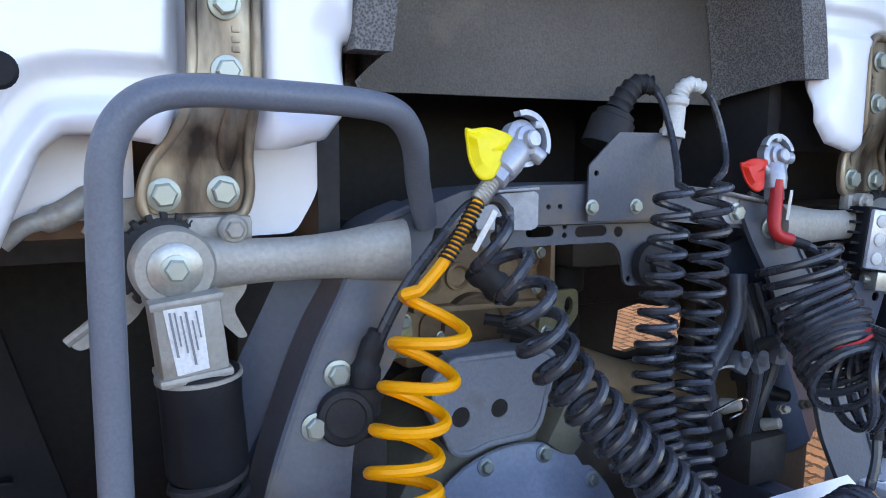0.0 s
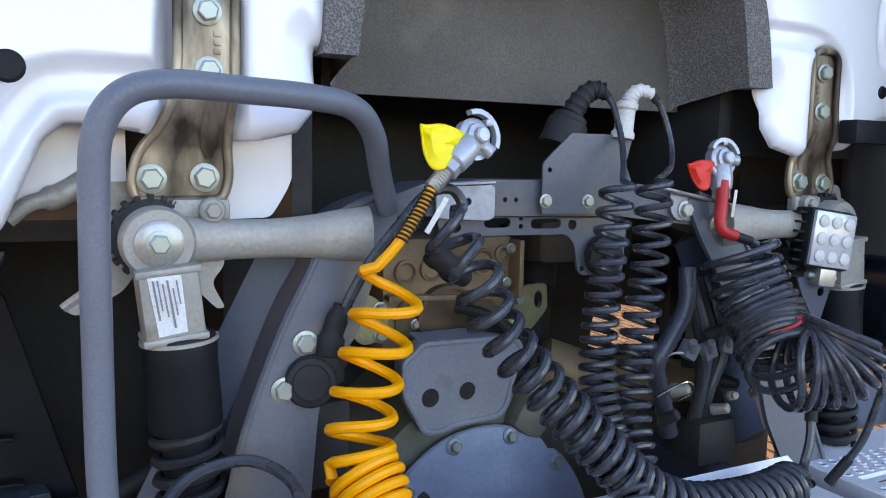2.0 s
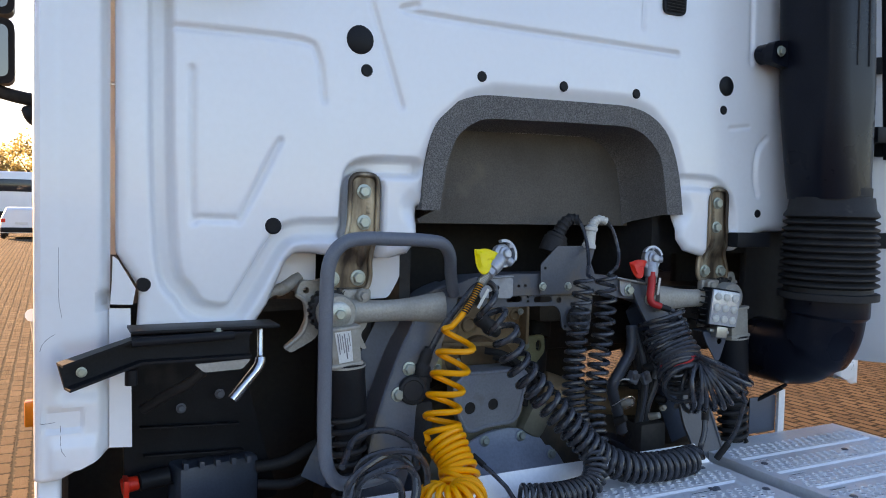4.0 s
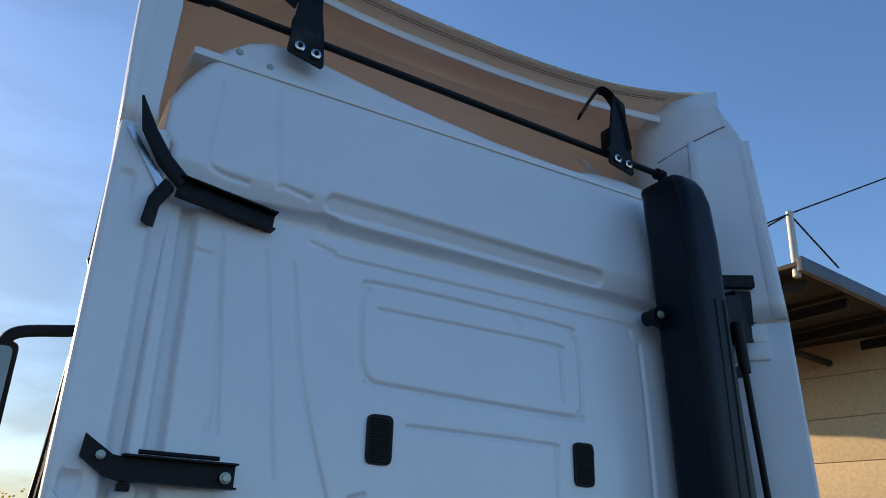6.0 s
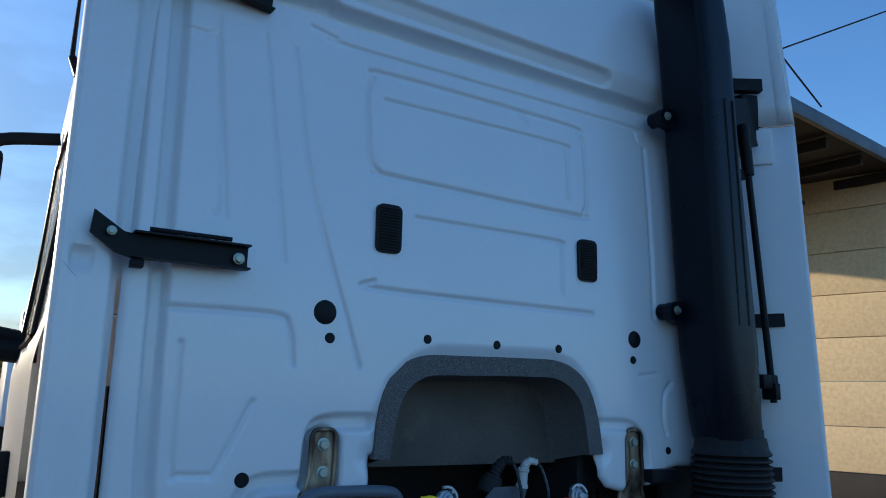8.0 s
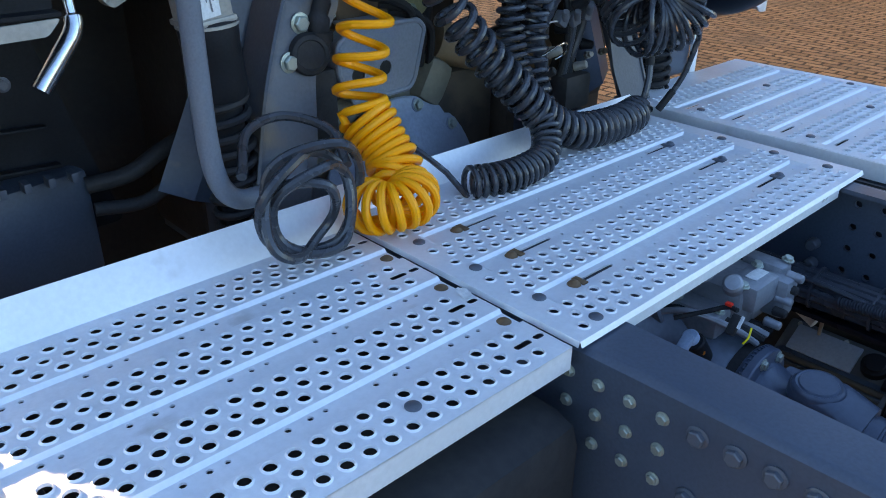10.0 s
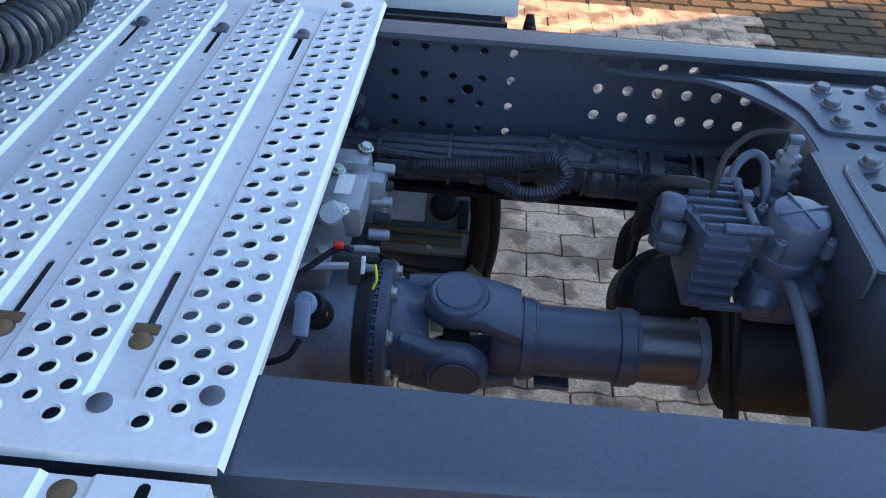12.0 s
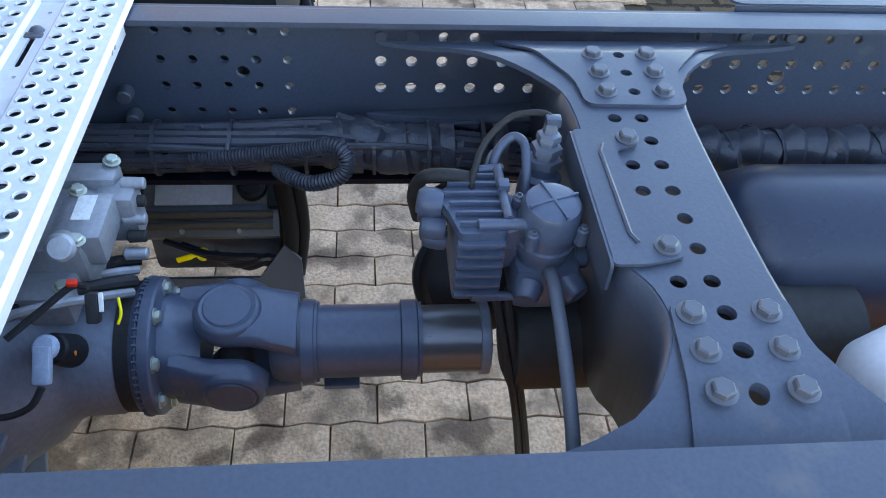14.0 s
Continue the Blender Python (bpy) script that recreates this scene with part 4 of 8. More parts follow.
strut = part("flap_strut", rod(bmesh.new(), (1.012, -0.19, 2.90), (1.108, -0.185, 1.96), 0.0125, seg=14), BLACK, truck, "black gas strut beside the duct")
part("sleeve", rod(bmesh.new(), (1.004, -0.19, 3.0), (1.022, -0.19, 2.80), 0.022, seg=14, bevel=0.003), BLACK, strut)
part("strut_clamp", box(bmesh.new(), (1.085, -0.17, 2.035), (0.085, 0.05, 0.05), 0.006), BLACK, strut)
part("strut_clamp", box(bmesh.new(), (1.110, -0.175, 2.00), (0.030, 0.06, 0.06), 0.006), BLACK, strut)
part("strut_clamp", box(bmesh.new(), (0.990, -0.165, 2.805), (0.070, 0.05, 0.035), 0.006), BLACK, strut)
plate = sheet(bmesh.new(), rounded([(0.93, 3.10), (1.068, 3.13), (1.126, 2.945), (0.94, 2.90)], 0.006), rear(-0.165), 0.006)
part("strut_plate", plate, BLACK, strut)

seam = tube(bmesh.new(), [(1.055, 0.195, 3.885), (1.088, 0.105, 3.915), (1.125, 0.025, 3.945), (1.165, -0.028, 3.972), (1.212, -0.078, 4.0)], 0.0035, 6)
part("seam", seam, COVER_LINE, inner)
part("pressed_bead", tube(bmesh.new(), [(1.142, 0.0, 3.93), (1.152, -0.008, 3.75), (1.168, -0.025, 3.40)], [0.004, 0.010, 0.006], 8), PAINT, inner)

# ---- air intake duct ----
def duct_ring(z, x0, x1, y0, y1, r, n=6):
    poly = rounded([(x0, y0), (x1, y0), (x1, y1), (x0, y1)], r, n)
    return [Vector((x, y, z)) for x, y in poly]


sec = [(1.83, 0.80, 1.005, -0.25, -0.03, 0.105), (1.90, 0.79, 0.998, -0.25, -0.025, 0.09), (2.15, 0.775, 0.976, -0.25, -0.02, 0.055), (2.8, 0.755, 0.928, -0.245, -0.015, 0.045),
       (3.30, 0.74, 0.915, -0.235, 0.0, 0.045), (3.46, 0.74, 0.905, -0.225, 0.015, 0.045), (3.53, 0.742, 0.893, -0.21, 0.02, 0.045), (3.565, 0.745, 0.868, -0.195, 0.03, 0.04), (3.585, 0.755, 0.838, -0.17, 0.03, 0.035)]
bm = loft(bmesh.new(), [duct_ring(*q) for q in sec])
duct = part("intake_duct", bm, DUCT, truck, "tall dark plastic engine air intake duct")
for x0, x1 in ((0.853, 0.842), (0.905, 0.885)):
    bm = tube(bmesh.new(), [(x0, -0.2485, 2.22), (x1, -0.2455, 2.80), (x1 - 0.004, -0.2415, 3.05)], 0.0045, 6)
    part("flute", bm, RUBBER, duct)
for z, x in ((3.005, 0.715), (2.275, 0.735)):
    bm = bmesh.new()
    sheet(bm, rounded([(x - 0.035, z - 0.035), (x + 0.06, z - 0.05), (x + 0.06, z + 0.045), (x + 0.03, z + 0.035), (x - 0.025, z + 0.03)], 0.02), rear(-0.075), 0.03)
    rod(bm, (x, -0.0, z), (x, -0.075, z), 0.03, 0.03, 14, 0.004)
    lug = part("mounting_lug", bm, DUCT, duct)
    bolt(lug, (x, -0.078, z), (0, -1, 0), 0.013, BOLT_A)
prof = [(0.0, 0.145), (0.02, 0.145), (0.022, 0.128)]
for k in range(11):
    prof += [(0.035 + k * 0.021, 0.126 if k < 9 else 0.12), (0.035 + k * 0.021 + 0.008, 0.1435 - 0.0008 * k), (0.035 + k * 0.021 + 0.013, 0.1435 - 0.0008 * k)]
prof += [(0.275, 0.125), (0.31, 0.120), (0.312, 0.112), (0.34, 0.112)]
bm = lathe(bmesh.new(), prof, (0.915, -0.14, 1.525), (0, 0, 1), 40)
part("bellows", bm, RUBBER, duct, "black rubber concertina bellows")
bm = bmesh.new()
tube(bm, spline([(0.915, -0.14, 1.54), (0.915, -0.14, 1.48), (0.912, -0.13, 1.415), (0.905, -0.095, 1.36), (0.90, -0.02, 1.335), (0.90, 0.12, 1.335)], 6), [0.122] * 7 + [0.112] * 10 + [0.102] * 14, 28)
part("intake_elbow", bm, DUCT, duct, "dusty lower intake elbow")
bm = bmesh.new()
box(bm, (0.70, -0.02, 1.70), (0.14, 0.04, 0.045), 0.004)
part("duct_bracket", bm, BLACK, duct)

# ---- engine tunnel foam ----
FO = [(-0.43, 1.767), (-0.425, 1.855), (-0.411, 1.945), (-0.386, 1.996), (-0.350, 2.034), (-0.305, 2.055), (-0.25, 2.066), (-0.13, 2.069), (0, 2.072), (0.12, 2.074), (0.21, 2.074), (0.28, 2.060), (0.342, 2.024), (0.382, 1.970), (0.412, 1.885), (0.432, 1.770)]
FI = [(-0.380, 1.767), (-0.366, 1.864), (-0.345, 1.935), (-0.320, 1.969), (-0.285, 1.993), (-0.24, 2.006), (-0.12, 2.010), (0, 2.014), (0.12, 2.016), (0.21, 2.016), (0.268, 2.0), (0.314, 1.966), (0.346, 1.912), (0.372, 1.768)]
smooth2 = lambda pts: [(p.x + 0.014, p.z + 0.003) for p in spline([(x, 0, z) for x, z in pts], 5)]
bm = sheet(bmesh.new(), smooth2(FO) + smooth2(FI)[::-1], rear(0.004), 0.05)
part("foam_trim", bm, FOAM, truck, "dark grey foam edge trim round the engine tunnel")
bm, rows = bmesh.new(), []
inn = smooth2(FI)
for t, (y, s, dz) in enumerate(((0.03, 1.0, 0.0), (0.10, 0.985, 0.0), (0.165, 0.965, 0.0), (0.18, 0.93, 0.0))):
    rows.append([bm.verts.new((x * s, y, (1.765 - 0.012 * t) + (z - 1.765) * s + (0.012 * t if z > 1.8 else 0))) for x, z in inn])
for a, b in zip(rows, rows[1:]):
    for k in range(len(a) - 1):
        bm.faces.new((a[k], b[k], b[k + 1], a[k + 1]))
back = sheet(bmesh.new(), [(v.co.x * 1.07, v.co.z) for v in rows[-1]], rear(0.182), 0.01)
part("tunnel_lining", back, LINING, truck, "dusty brown lining at the back of the engine tunnel")
part("foam_lining", bm, FOAM, truck, "dark foam lining of the engine tunnel")


# ---- cab mounts ----
def mount_plate(x0, flare, low):
    """A pressed plate, its foot set back; flare: which side the foot widens to; low: offset of the foot bolts."""
    o = [(-0.036, 1.852), (0.036, 1.852), (0.034, 1.72), (0.028, 1.68), (0.029, 1.63), (0.031, 1.60), (0.022, 1.570), (-0.088, 1.570), (-0.094, 1.597), (-0.084, 1.632), (-0.058, 1.664), (-0.046, 1.69), (-0.037, 1.74)]
    o = rounded([(flare * u + (low if v < 1.65 else low * 0.4 if v < 1.69 else 0), v) for u, v in o], 0.026, 5)

    def depth(v):
        t = min(1, max(0, (1.705 - v) / 0.07))
        return 0.016 + 0.030 * t * t * (3 - 2 * t)

    # three nested loops: flanged rim, a step down, and the flat middle, cut into strips for the joggle
    bm = bmesh.new()
    sheet(bm, [(x0 + u, v) for u, v in o], rear(0), 0.007, [], [])
    bmesh.ops.subdivide_edges(bm, edges=[e for e in bm.edges if e.calc_length() > 0.03], cuts=4, use_grid_fill=False)
    bmesh.ops.triangulate(bm, faces=bm.faces[:])
    for v in bm.verts:
        v.co.y += depth(v.co.z)
    tube(bm, [(x0 + u, depth(v) - 0.004, v) for u, v in o] + [(x0 + o[0][0], depth(o[0][1]) - 0.004, o[0][1])], 0.0065, 8, caps=False)
    ob = part("mount_plate", bm, RUSTY, truck, "stained steel cab mounting plate", 50)
    for u, v, r in ((0, 1.811, 0.0145), (0.001, 1.737, 0.0145), (-0.068, 1.598, 0.0155), (-0.001, 1.600, 0.0155)):
        bolt(ob, (x0 + flare * u + (low if v < 1.65 else 0), depth(v) - 0.001, v), (0, -1, 0), r)
    rib = tube(bmesh.new(), [(x0 + flare * 0.004 + low * (1.72 - v) * 6 * (v < 1.72), depth(v) - 0.002, v) for v in (1.70, 1.68, 1.66, 1.64, 1.625)], [0.004, 0.009, 0.012, 0.010, 0.004], 10, 0.35, (1, 0, 0))
    part("pressed_rib", rib, RUSTY, ob)
    for k in range(3):
        part("embossed_mark", box(bmesh.new(), (x0 + flare * 0.012, depth(1.77) - 0.0006, 1.762 + 0.011 * k), (0.009, 0.002, 0.007), 0.0006), RUSTY, ob)
    return ob


mount_plate(-0.566, 1, 0.0)
mount_plate(0.596, -1, -0.014)
for s, x0 in ((-1, -0.632), (1, 0.655)):
    # forged link with its rubber-bushed eye
    bm = bmesh.new()
    xs = [0.0, 0.05, 0.10, 0.15, 0.20, 0.245, 0.29]
    hs = [0.036, 0.030, 0.027, 0.027, 0.030, 0.036, 0.040]
    pts = spline([(x0 - s * d, 0.022, 1.519 + 0.02 * max(0, d - 0.15)) for d in xs], 3)
    tube(bm, pts, [p.x for p in spline([(h, 0, 0) for h in hs], 3)], 16, 0.55, (0, 0, 1))
    link = part("cab_link", bm, CAST, truck, "grey forged cab suspension link")
    bm = lathe(bmesh.new(), [(0, 0.046), (0.056, 0.046), (0.062, 0.042), (0.063, 0.030), (0.060, 0.029), (0.060, 0.0)], (x0, 0.055, 1.519), (0, -1, 0), 36)
    eye = part("link_eye", bm, CAST, link)
    bm = lathe(bmesh.new(), [(0, 0.050), (0.030, 0.050), (0.032, 0.044)], (x0 - 0.004, 0.062, 1.523), (0, -1, 0), 36)
    for k in range(20):
        a = 2 * math.pi * k / 20
        box(bm, (x0 - 0.004 + 0.051 * math.cos(a), 0.044, 1.523 + 0.051 * math.sin(a)), (0.010, 0.028, 0.008), 0.002, turn("Y", -math.degrees(a)))
    part("rubber_bush", bm, RUBBER, link, "black toothed rubber bush")
    disc(link, "washer", (x0, -0.005, 1.519), (0, -1, 0), 0.030, 0.008, STEEL)
    bolt(link, (x0, -0.012, 1.519), (0, -1, 0), 0.0135)
    # cast claw behind the link
    o = [(-0.02, 1.60), (-0.045, 1.592), (-0.085, 1.595), (-0.098, 1.562), (-0.073, 1.542), (-0.068, 1.50), (-0.085, 1.462), (-0.122, 1.432), (-0.108, 1.420), (-0.05, 1.45), (-0.015, 1.50), (0.0, 1.56)]
    bm = sheet(bmesh.new(), rounded([(x0 + 0.012 + u if s < 0 else x0 - 0.012 - u, v) for u, v in o], 0.012), rear(0.062), 0.026, [((x0 - 0.06) if s < 0 else x0 + 0.06, 1.57, 0.008)])
    claw = part("locking_claw", bm, CAST, truck, "grey cast cab locking claw")
    part("claw_rim", tube(bmesh.new(), spline([((x0 + 0.012 + u) if s < 0 else x0 - 0.012 - u, 0.062, v) for u, v in o[3:8]], 4), 0.006, 8), CAST, claw)
    o = [(0.045, 1.563), (0.086, 1.563), (0.088, 1.483), (0.070, 1.461), (0.088, 1.425), (0.077, 1.424), (0.052, 1.450), (0.040, 1.50)]
    bm = sheet(bmesh.new(), rounded([(x0 - s * u, v) for u, v in o], 0.010), rear(0.034), 0.02)
    part("locking_claw", bm, CAST, truck)
    # small carrier under the plate with a round lug
    bm = box(bmesh.new(), (x0 - s * 0.058, 0.040, 1.556), (0.076, 0.022, 0.034), 0.008)
    rod(bm, (x0 - s * 0.070, 0.034, 1.558), (x0 - s * 0.070, 0.012, 1.558), 0.017, seg=18, bevel=0.003)
    rod(bm, (x0 - s * 0.070, 0.014, 1.558), (x0 - s * 0.070, 0.004, 1.558), 0.011, seg=6, bevel=0.002)
    part("carrier", bm, CAST, truck)
    # spring strut: fork, sleeve and coil spring
    bm = bmesh.new()
    box(bm, (x0 + 0.012, 0.004, 1.442), (0.074, 0.066, 0.092), 0.009, turn("Y", -6))
    for z in (1.486, 1.400):
        box(bm, (x0 + 0.012 + (1.442 - z) * 0.1, 0.004, z), (0.080, 0.072, 0.010), 0.004, turn("Y", -6))
    strut = part("spring_strut", bm, CAST, truck, "cab spring strut with black sleeve")
    bm = lathe(bmesh.new(), [(-0.012, 0.030), (-0.006, 0.046), (0.006, 0.048), (0.030, 0.0465), (0.110, 0.0475), (0.118, 0.045), (0.120, 0.033), (0.40, 0.031)], (x0 + 0.024, 0.010, 1.392), (0.06, 0, -1), 32)
    part("sleeve", bm, BLACK, strut)
    part("sleeve_clamp", lathe(bmesh.new(), [(0, 0.0495), (0.005, 0.0495)], (x0 + 0.024, 0.010, 1.395), (0.06, 0, -1), 32), CAST, strut)
    ax = [(x0 + 0.030 + 0.020 * t, 0.010, 1.275 - 0.30 * t) for t in (0, 0.2, 0.4, 0.6, 0.8, 1.0)]
    part("spring", tube(bmesh.new(), coil(ax, 0.041, 0.027, 14), 0.0075, 8), RUBBER, strut)
FY = -0.0305
bm = sheet(bmesh.new(), [(-0.650, 1.480), (-0.610, 1.482), (-0.603, 1.410), (-0.637, 1.405)], rear(FY), 0.001)
lab = part("paper_label", bm, LABEL, truck, "white paper label with printed lines")
bm = bmesh.new()
for k, (a, b) in enumerate(((0.0, 0.050), (0.0, 0.038), (0.004, 0.046), (0.0, 0.060), (0.010, 0.044), (0.0, 0.030))):
    x = -0.645 + k * 0.0056
    z0, z1, w = 1.476 - a, 1.476 - b, 0.0019 if k % 3 else 0.0026
    sheet(bm, [(x + (1.476 - z0) * 0.16, z0), (x + w + (1.476 - z0) * 0.16, z0), (x + w + (1.476 - z1) * 0.16, z1), (x + (1.476 - z1) * 0.16, z1)], rear(FY - 0.0015), 0.0004)
part("printed_bar", bm, INK, lab)
# pale shields behind the mounts
for o in ([(-0.56, 1.70), (-0.425, 1.70), (-0.428, 1.62), (-0.44, 1.585), (-0.466, 1.542), (-0.56, 1.54)], [(-0.86, 1.70), (-0.66, 1.70), (-0.66, 1.568), (-0.80, 1.566), (-0.845, 1.60)]):
    part("mount_shield", sheet(bmesh.new(), rounded(o, 0.012), rear(0.092), 0.006), PAINT, truck, "white sheet shield behind the cab mount")
# short hose stub and clip behind the claw
bm = tube(bmesh.new(), spline([(-0.70, 0.10, 1.600), (-0.74, 0.085, 1.575), (-0.775, 0.08, 1.565), (-0.80, 0.08, 1.545)], 5), [0.016] * 8 + [0.011] * 8, 10)
part("vent_stub", bm, CAST, truck)

# ---- cab tower: two inclined plates and a cross beam ----
def tower_y(z):
    return 0.030 + (z - 1.521) * 0.17


for s in (-1, 1):
    left = [(0.310, 1.578), (0.362, 1.560), (0.395, 1.536), (0.427, 1.474), (0.467, 1.405), (0.499, 1.338), (0.530, 1.263), (0.556, 1.179), (0.605, 1.02)]
    right = [(0.50, 1.02), (0.446, 1.151), (0.427, 1.281), (0.394, 1.343), (0.360, 1.385), (0.343, 1.437), (0.309, 1.501), (0.282, 1.570)]
    bm = sheet(bmesh.new(), rounded([(s * u, v) for u, v in left + right], 0.015), rear(0), 0.010)
    for v in bm.verts:
        v.co.y += tower_y(v.co.z)
    edge = spline([(s * u, tower_y(v), v) for u, v in left], 4)
    rows = [[bm.verts.new(p + Vector((-s * 0.002 * k, y, 0))) for p in edge] for k, y in enumerate((0.0, 0.05, 0.10))]
    for a, b in zip(rows, rows[1:]):
        for k in range(len(edge) - 1):
            bm.faces.new((a[k], a[k + 1], b[k + 1], b[k]))
    tube(bm, edge, 0.0055, 6)
    tower = part("cab_tower", bm, TOWER, truck, "grey steel cab support tower")
    for u, v in ((0.350, 1.520), (0.442, 1.373), (0.475, 1.313)):
        bolt(tower, (s * u, tower_y(v) - 0.001, v), (0, -1, 0), 0.0145)
    bm = tube(bmesh.new(), [(s * 0.40, 0.13, 1.50), (s * 0.62, 0.14, 1.06)], 0.062, 4, 0.35)
    part("rear_brace", bm, SHAFT, tower)
bm = bmesh.new()
sheet(bm, [(-0.33, 1.545), (0.14, 1.538), (0.30, 1.520), (0.40, 1.49), (0.42, 1.525), (0.33, 1.572), (0.24, 1.588), (0.12, 1.600), (-0.13, 1.600), (-0.24, 1.594), (-0.34, 1.560)], rear(0.048), 0.09,
      [(-0.097, 1.568, 0.0042), (-0.076, 1.568, 0.0042)])
beam = part("cross_beam", bm, TOWER, truck, "grey steel cross beam of the cab tower")
bm = sheet(bmesh.new(), rounded([(-0.225, 1.588), (-0.128, 1.592), (-0.122, 1.588), (-0.122, 1.540), (-0.135, 1.536), (-0.225, 1.541)], 0.006), rear(0.038), 0.006, [(-0.170, 1.566, 0.0062)])
box(bm, (-0.175, 0.062, 1.594), (0.105, 0.055, 0.004), 0.001, turn("Y", -2.5))
part("beam_plate", bm, ALU_CAST, beam, "worn steel plate on the beam")
bm = sheet(bmesh.new(), rounded([(-0.215, 1.541), (0.165, 1.534), (0.158, 1.432), (0.062, 1.436), (0.052, 1.490), (0.036, 1.508), (-0.205, 1.510)], 0.014), rear(0.060), 0.006,
           [(0.046, 1.524, 0.009), (-0.058, 1.523, 0.0045), (-0.058, 1.536, 0.004), (0.070, 1.447, 0.005), (0.142, 1.447, 0.006), (-0.180, 1.525, 0.010)], [slot_poly(-0.030, 0.014, 1.527, 0.0085), slot_poly(-0.120, -0.086, 1.530, 0.0080)])
part("slotted_plate", bm, TOWER, beam)
bm = lathe(bmesh.new(), [(0, 0.037), (0.015, 0.035), (0.02, 0.016), (0.03, 0.013)], (0.108, 0.055, 1.470), (0, -1, 0), 24)
part("rubber_mount", bm, RUBBER, beam)
bm = sheet(bmesh.new(), rounded([(0.245, 1.584), (0.332, 1.568), (0.342, 1.526), (0.262, 1.530), (0.248, 1.545)], 0.008), rear(0.040), 0.006, [], [slot_poly(0.310, 0.318, 1.546, 0.0075)])
brk = part("beam_bracket", bm, ALU_CAST, beam, "worn steel bracket with a bolt")
bolt(brk, (0.281, 0.040, 1.548), (0, -1, 0), 0.0135)
bolt(beam, (0.372, 0.030, 1.522), (0, -1, 0), 0.0145)
part("beam_rod", rod(bmesh.new(), (0.205, 0.030, 1.590), (0.335, 0.030, 1.566), 0.0035, seg=8), STEEL, beam)
bm = sheet(bmesh.new(), rounded([(-0.034, 1.545), (0.156, 1.543), (0.150, 1.60), (0.136, 1.629), (0.150, 1.678), (0.021, 1.678), (-0.034, 1.628)], 0.005, 3), rear(0.036), 0.004, [(-0.020, 1.617, 0.0045)])
plate = part("socket_plate", bm, TOWER, truck, "grey steel socket carrier plate")
bolt(plate, (-0.027, 0.036, 1.566), (0, -1, 0), 0.0095, BOLT_A)
bolt(plate, (0.058, 0.036, 1.565), (0, -1, 0), 0.0095, BOLT_A)
bm = lathe(bmesh.new(), [(0, 0.036), (0.045, 0.035), (0.048, 0.030), (0.056, 0.030), (0.060, 0.024)], (0.022, 0.075, 1.655), (0.45, 0, 1), 24)
part("black_socket", bm, RUBBER, plate, "round black socket with plug")
rib = spline([(0.048, 0.075, 1.712), (0.062, 0.072, 1.736), (0.082, 0.068, 1.753), (0.102, 0.060, 1.752)], 6)
part("plug_boot", tube(bmesh.new(), rib, [0.019 - 0.0003 * k + (0.0028 if k % 3 == 0 else 0) for k in range(len(rib))], 14), RUBBER, plate, "ribbed black plug boot")
bm = lathe(bmesh.new(), [(0, 0.020), (0.010, 0.020), (0.014, 0.0165), (0.048, 0.0155), (0.052, 0.019), (0.060, 0.019), (0.064, 0.0135)], (0.126, 0.036, 1.672), (0.13, 0, 1), 20)
part("white_plug", bm, WHITE_PL, plate, "white electric plug")
rib = spline([(0.136, 0.036, 1.732), (0.144, 0.036, 1.746), (0.160, 0.035, 1.755), (0.182, 0.032, 1.750)], 6)
part("plug_boot", tube(bmesh.new(), rib, [0.0135 - 0.00025 * k + (0.0022 if k % 3 == 0 else 0) for k in range(len(rib))], 14), WHITE_PL, plate, "ribbed white plug boot")

# ---- grab rail ----
bm = tube(bmesh.new(), spline([(-0.312, 0.02, 1.555), (-0.338, -0.01, 1.61), (-0.368, -0.06, 1.660), (-0.410, -0.10, 1.691), (-0.47, -0.12, 1.700), (-0.55, -0.13, 1.703), (-0.632, -0.145, 1.704), (-0.680, -0.152, 1.691), (-0.706, -0.152, 1.652), (-0.712, -0.152, 1.58), (-0.713, -0.152, 1.40), (-0.712, -0.152, 1.27), (-0.704, -0.152, 1.205), (-0.682, -0.152, 1.170), (-0.643, -0.15, 1.160), (-0.56, -0.12, 1.155), (-0.50, -0.05, 1.150)], 6), 0.0158, 16)
part("grab_rail", bm, RAIL, truck, "grey powder coated tubular grab rail")

# ---- work lamp on its bracket ----
lamp = thing("work_lamp", "small square LED work lamp on a bracket beside the hoses", "lamp")
T = Matrix.Translation((0.600, -0.015, 1.490)) @ Matrix.Rotation(radians(8), 4, "Y") @ Matrix.Rotation(radians(-10), 4, "Z") @ Matrix.Scale(1.12, 4)


def placed(bm):
    bmesh.ops.transform(bm, matrix=T, verts=bm.verts[:])
    return bm


part("housing", placed(box(bmesh.new(), (0, 0.012, 0), (0.096, 0.045, 0.104), 0.008)), BLACK, lamp)
for k in range(6):
    part("fin", placed(box(bmesh.new(), (-0.055, 0.02, -0.042 + 0.0165 * k), (0.02, 0.04, 0.004), 0.001)), BLACK, lamp)
lens_ob = part("lens", placed(box(bmesh.new(), (0, -0.012, 0), (0.088, 0.01, 0.096), 0.005)), material("lamp_lens", (0.55, 0.56, 0.58), (0.45, 0.46, 0.48), 0.2, 0.2, 40, 200, 0.05), lamp)
for i in range(3):
    for j in range(3):
        part("led", placed(lathe(bmesh.new(), [(0, 0.011), (0.003, 0.0105), (0.006, 0.005), (0.006, 0)], (-0.027 + 0.027 * i, -0.0165, -0.03 + 0.03 * j), (0, -1, 0), 12)), WHITE_PL, lens_ob)
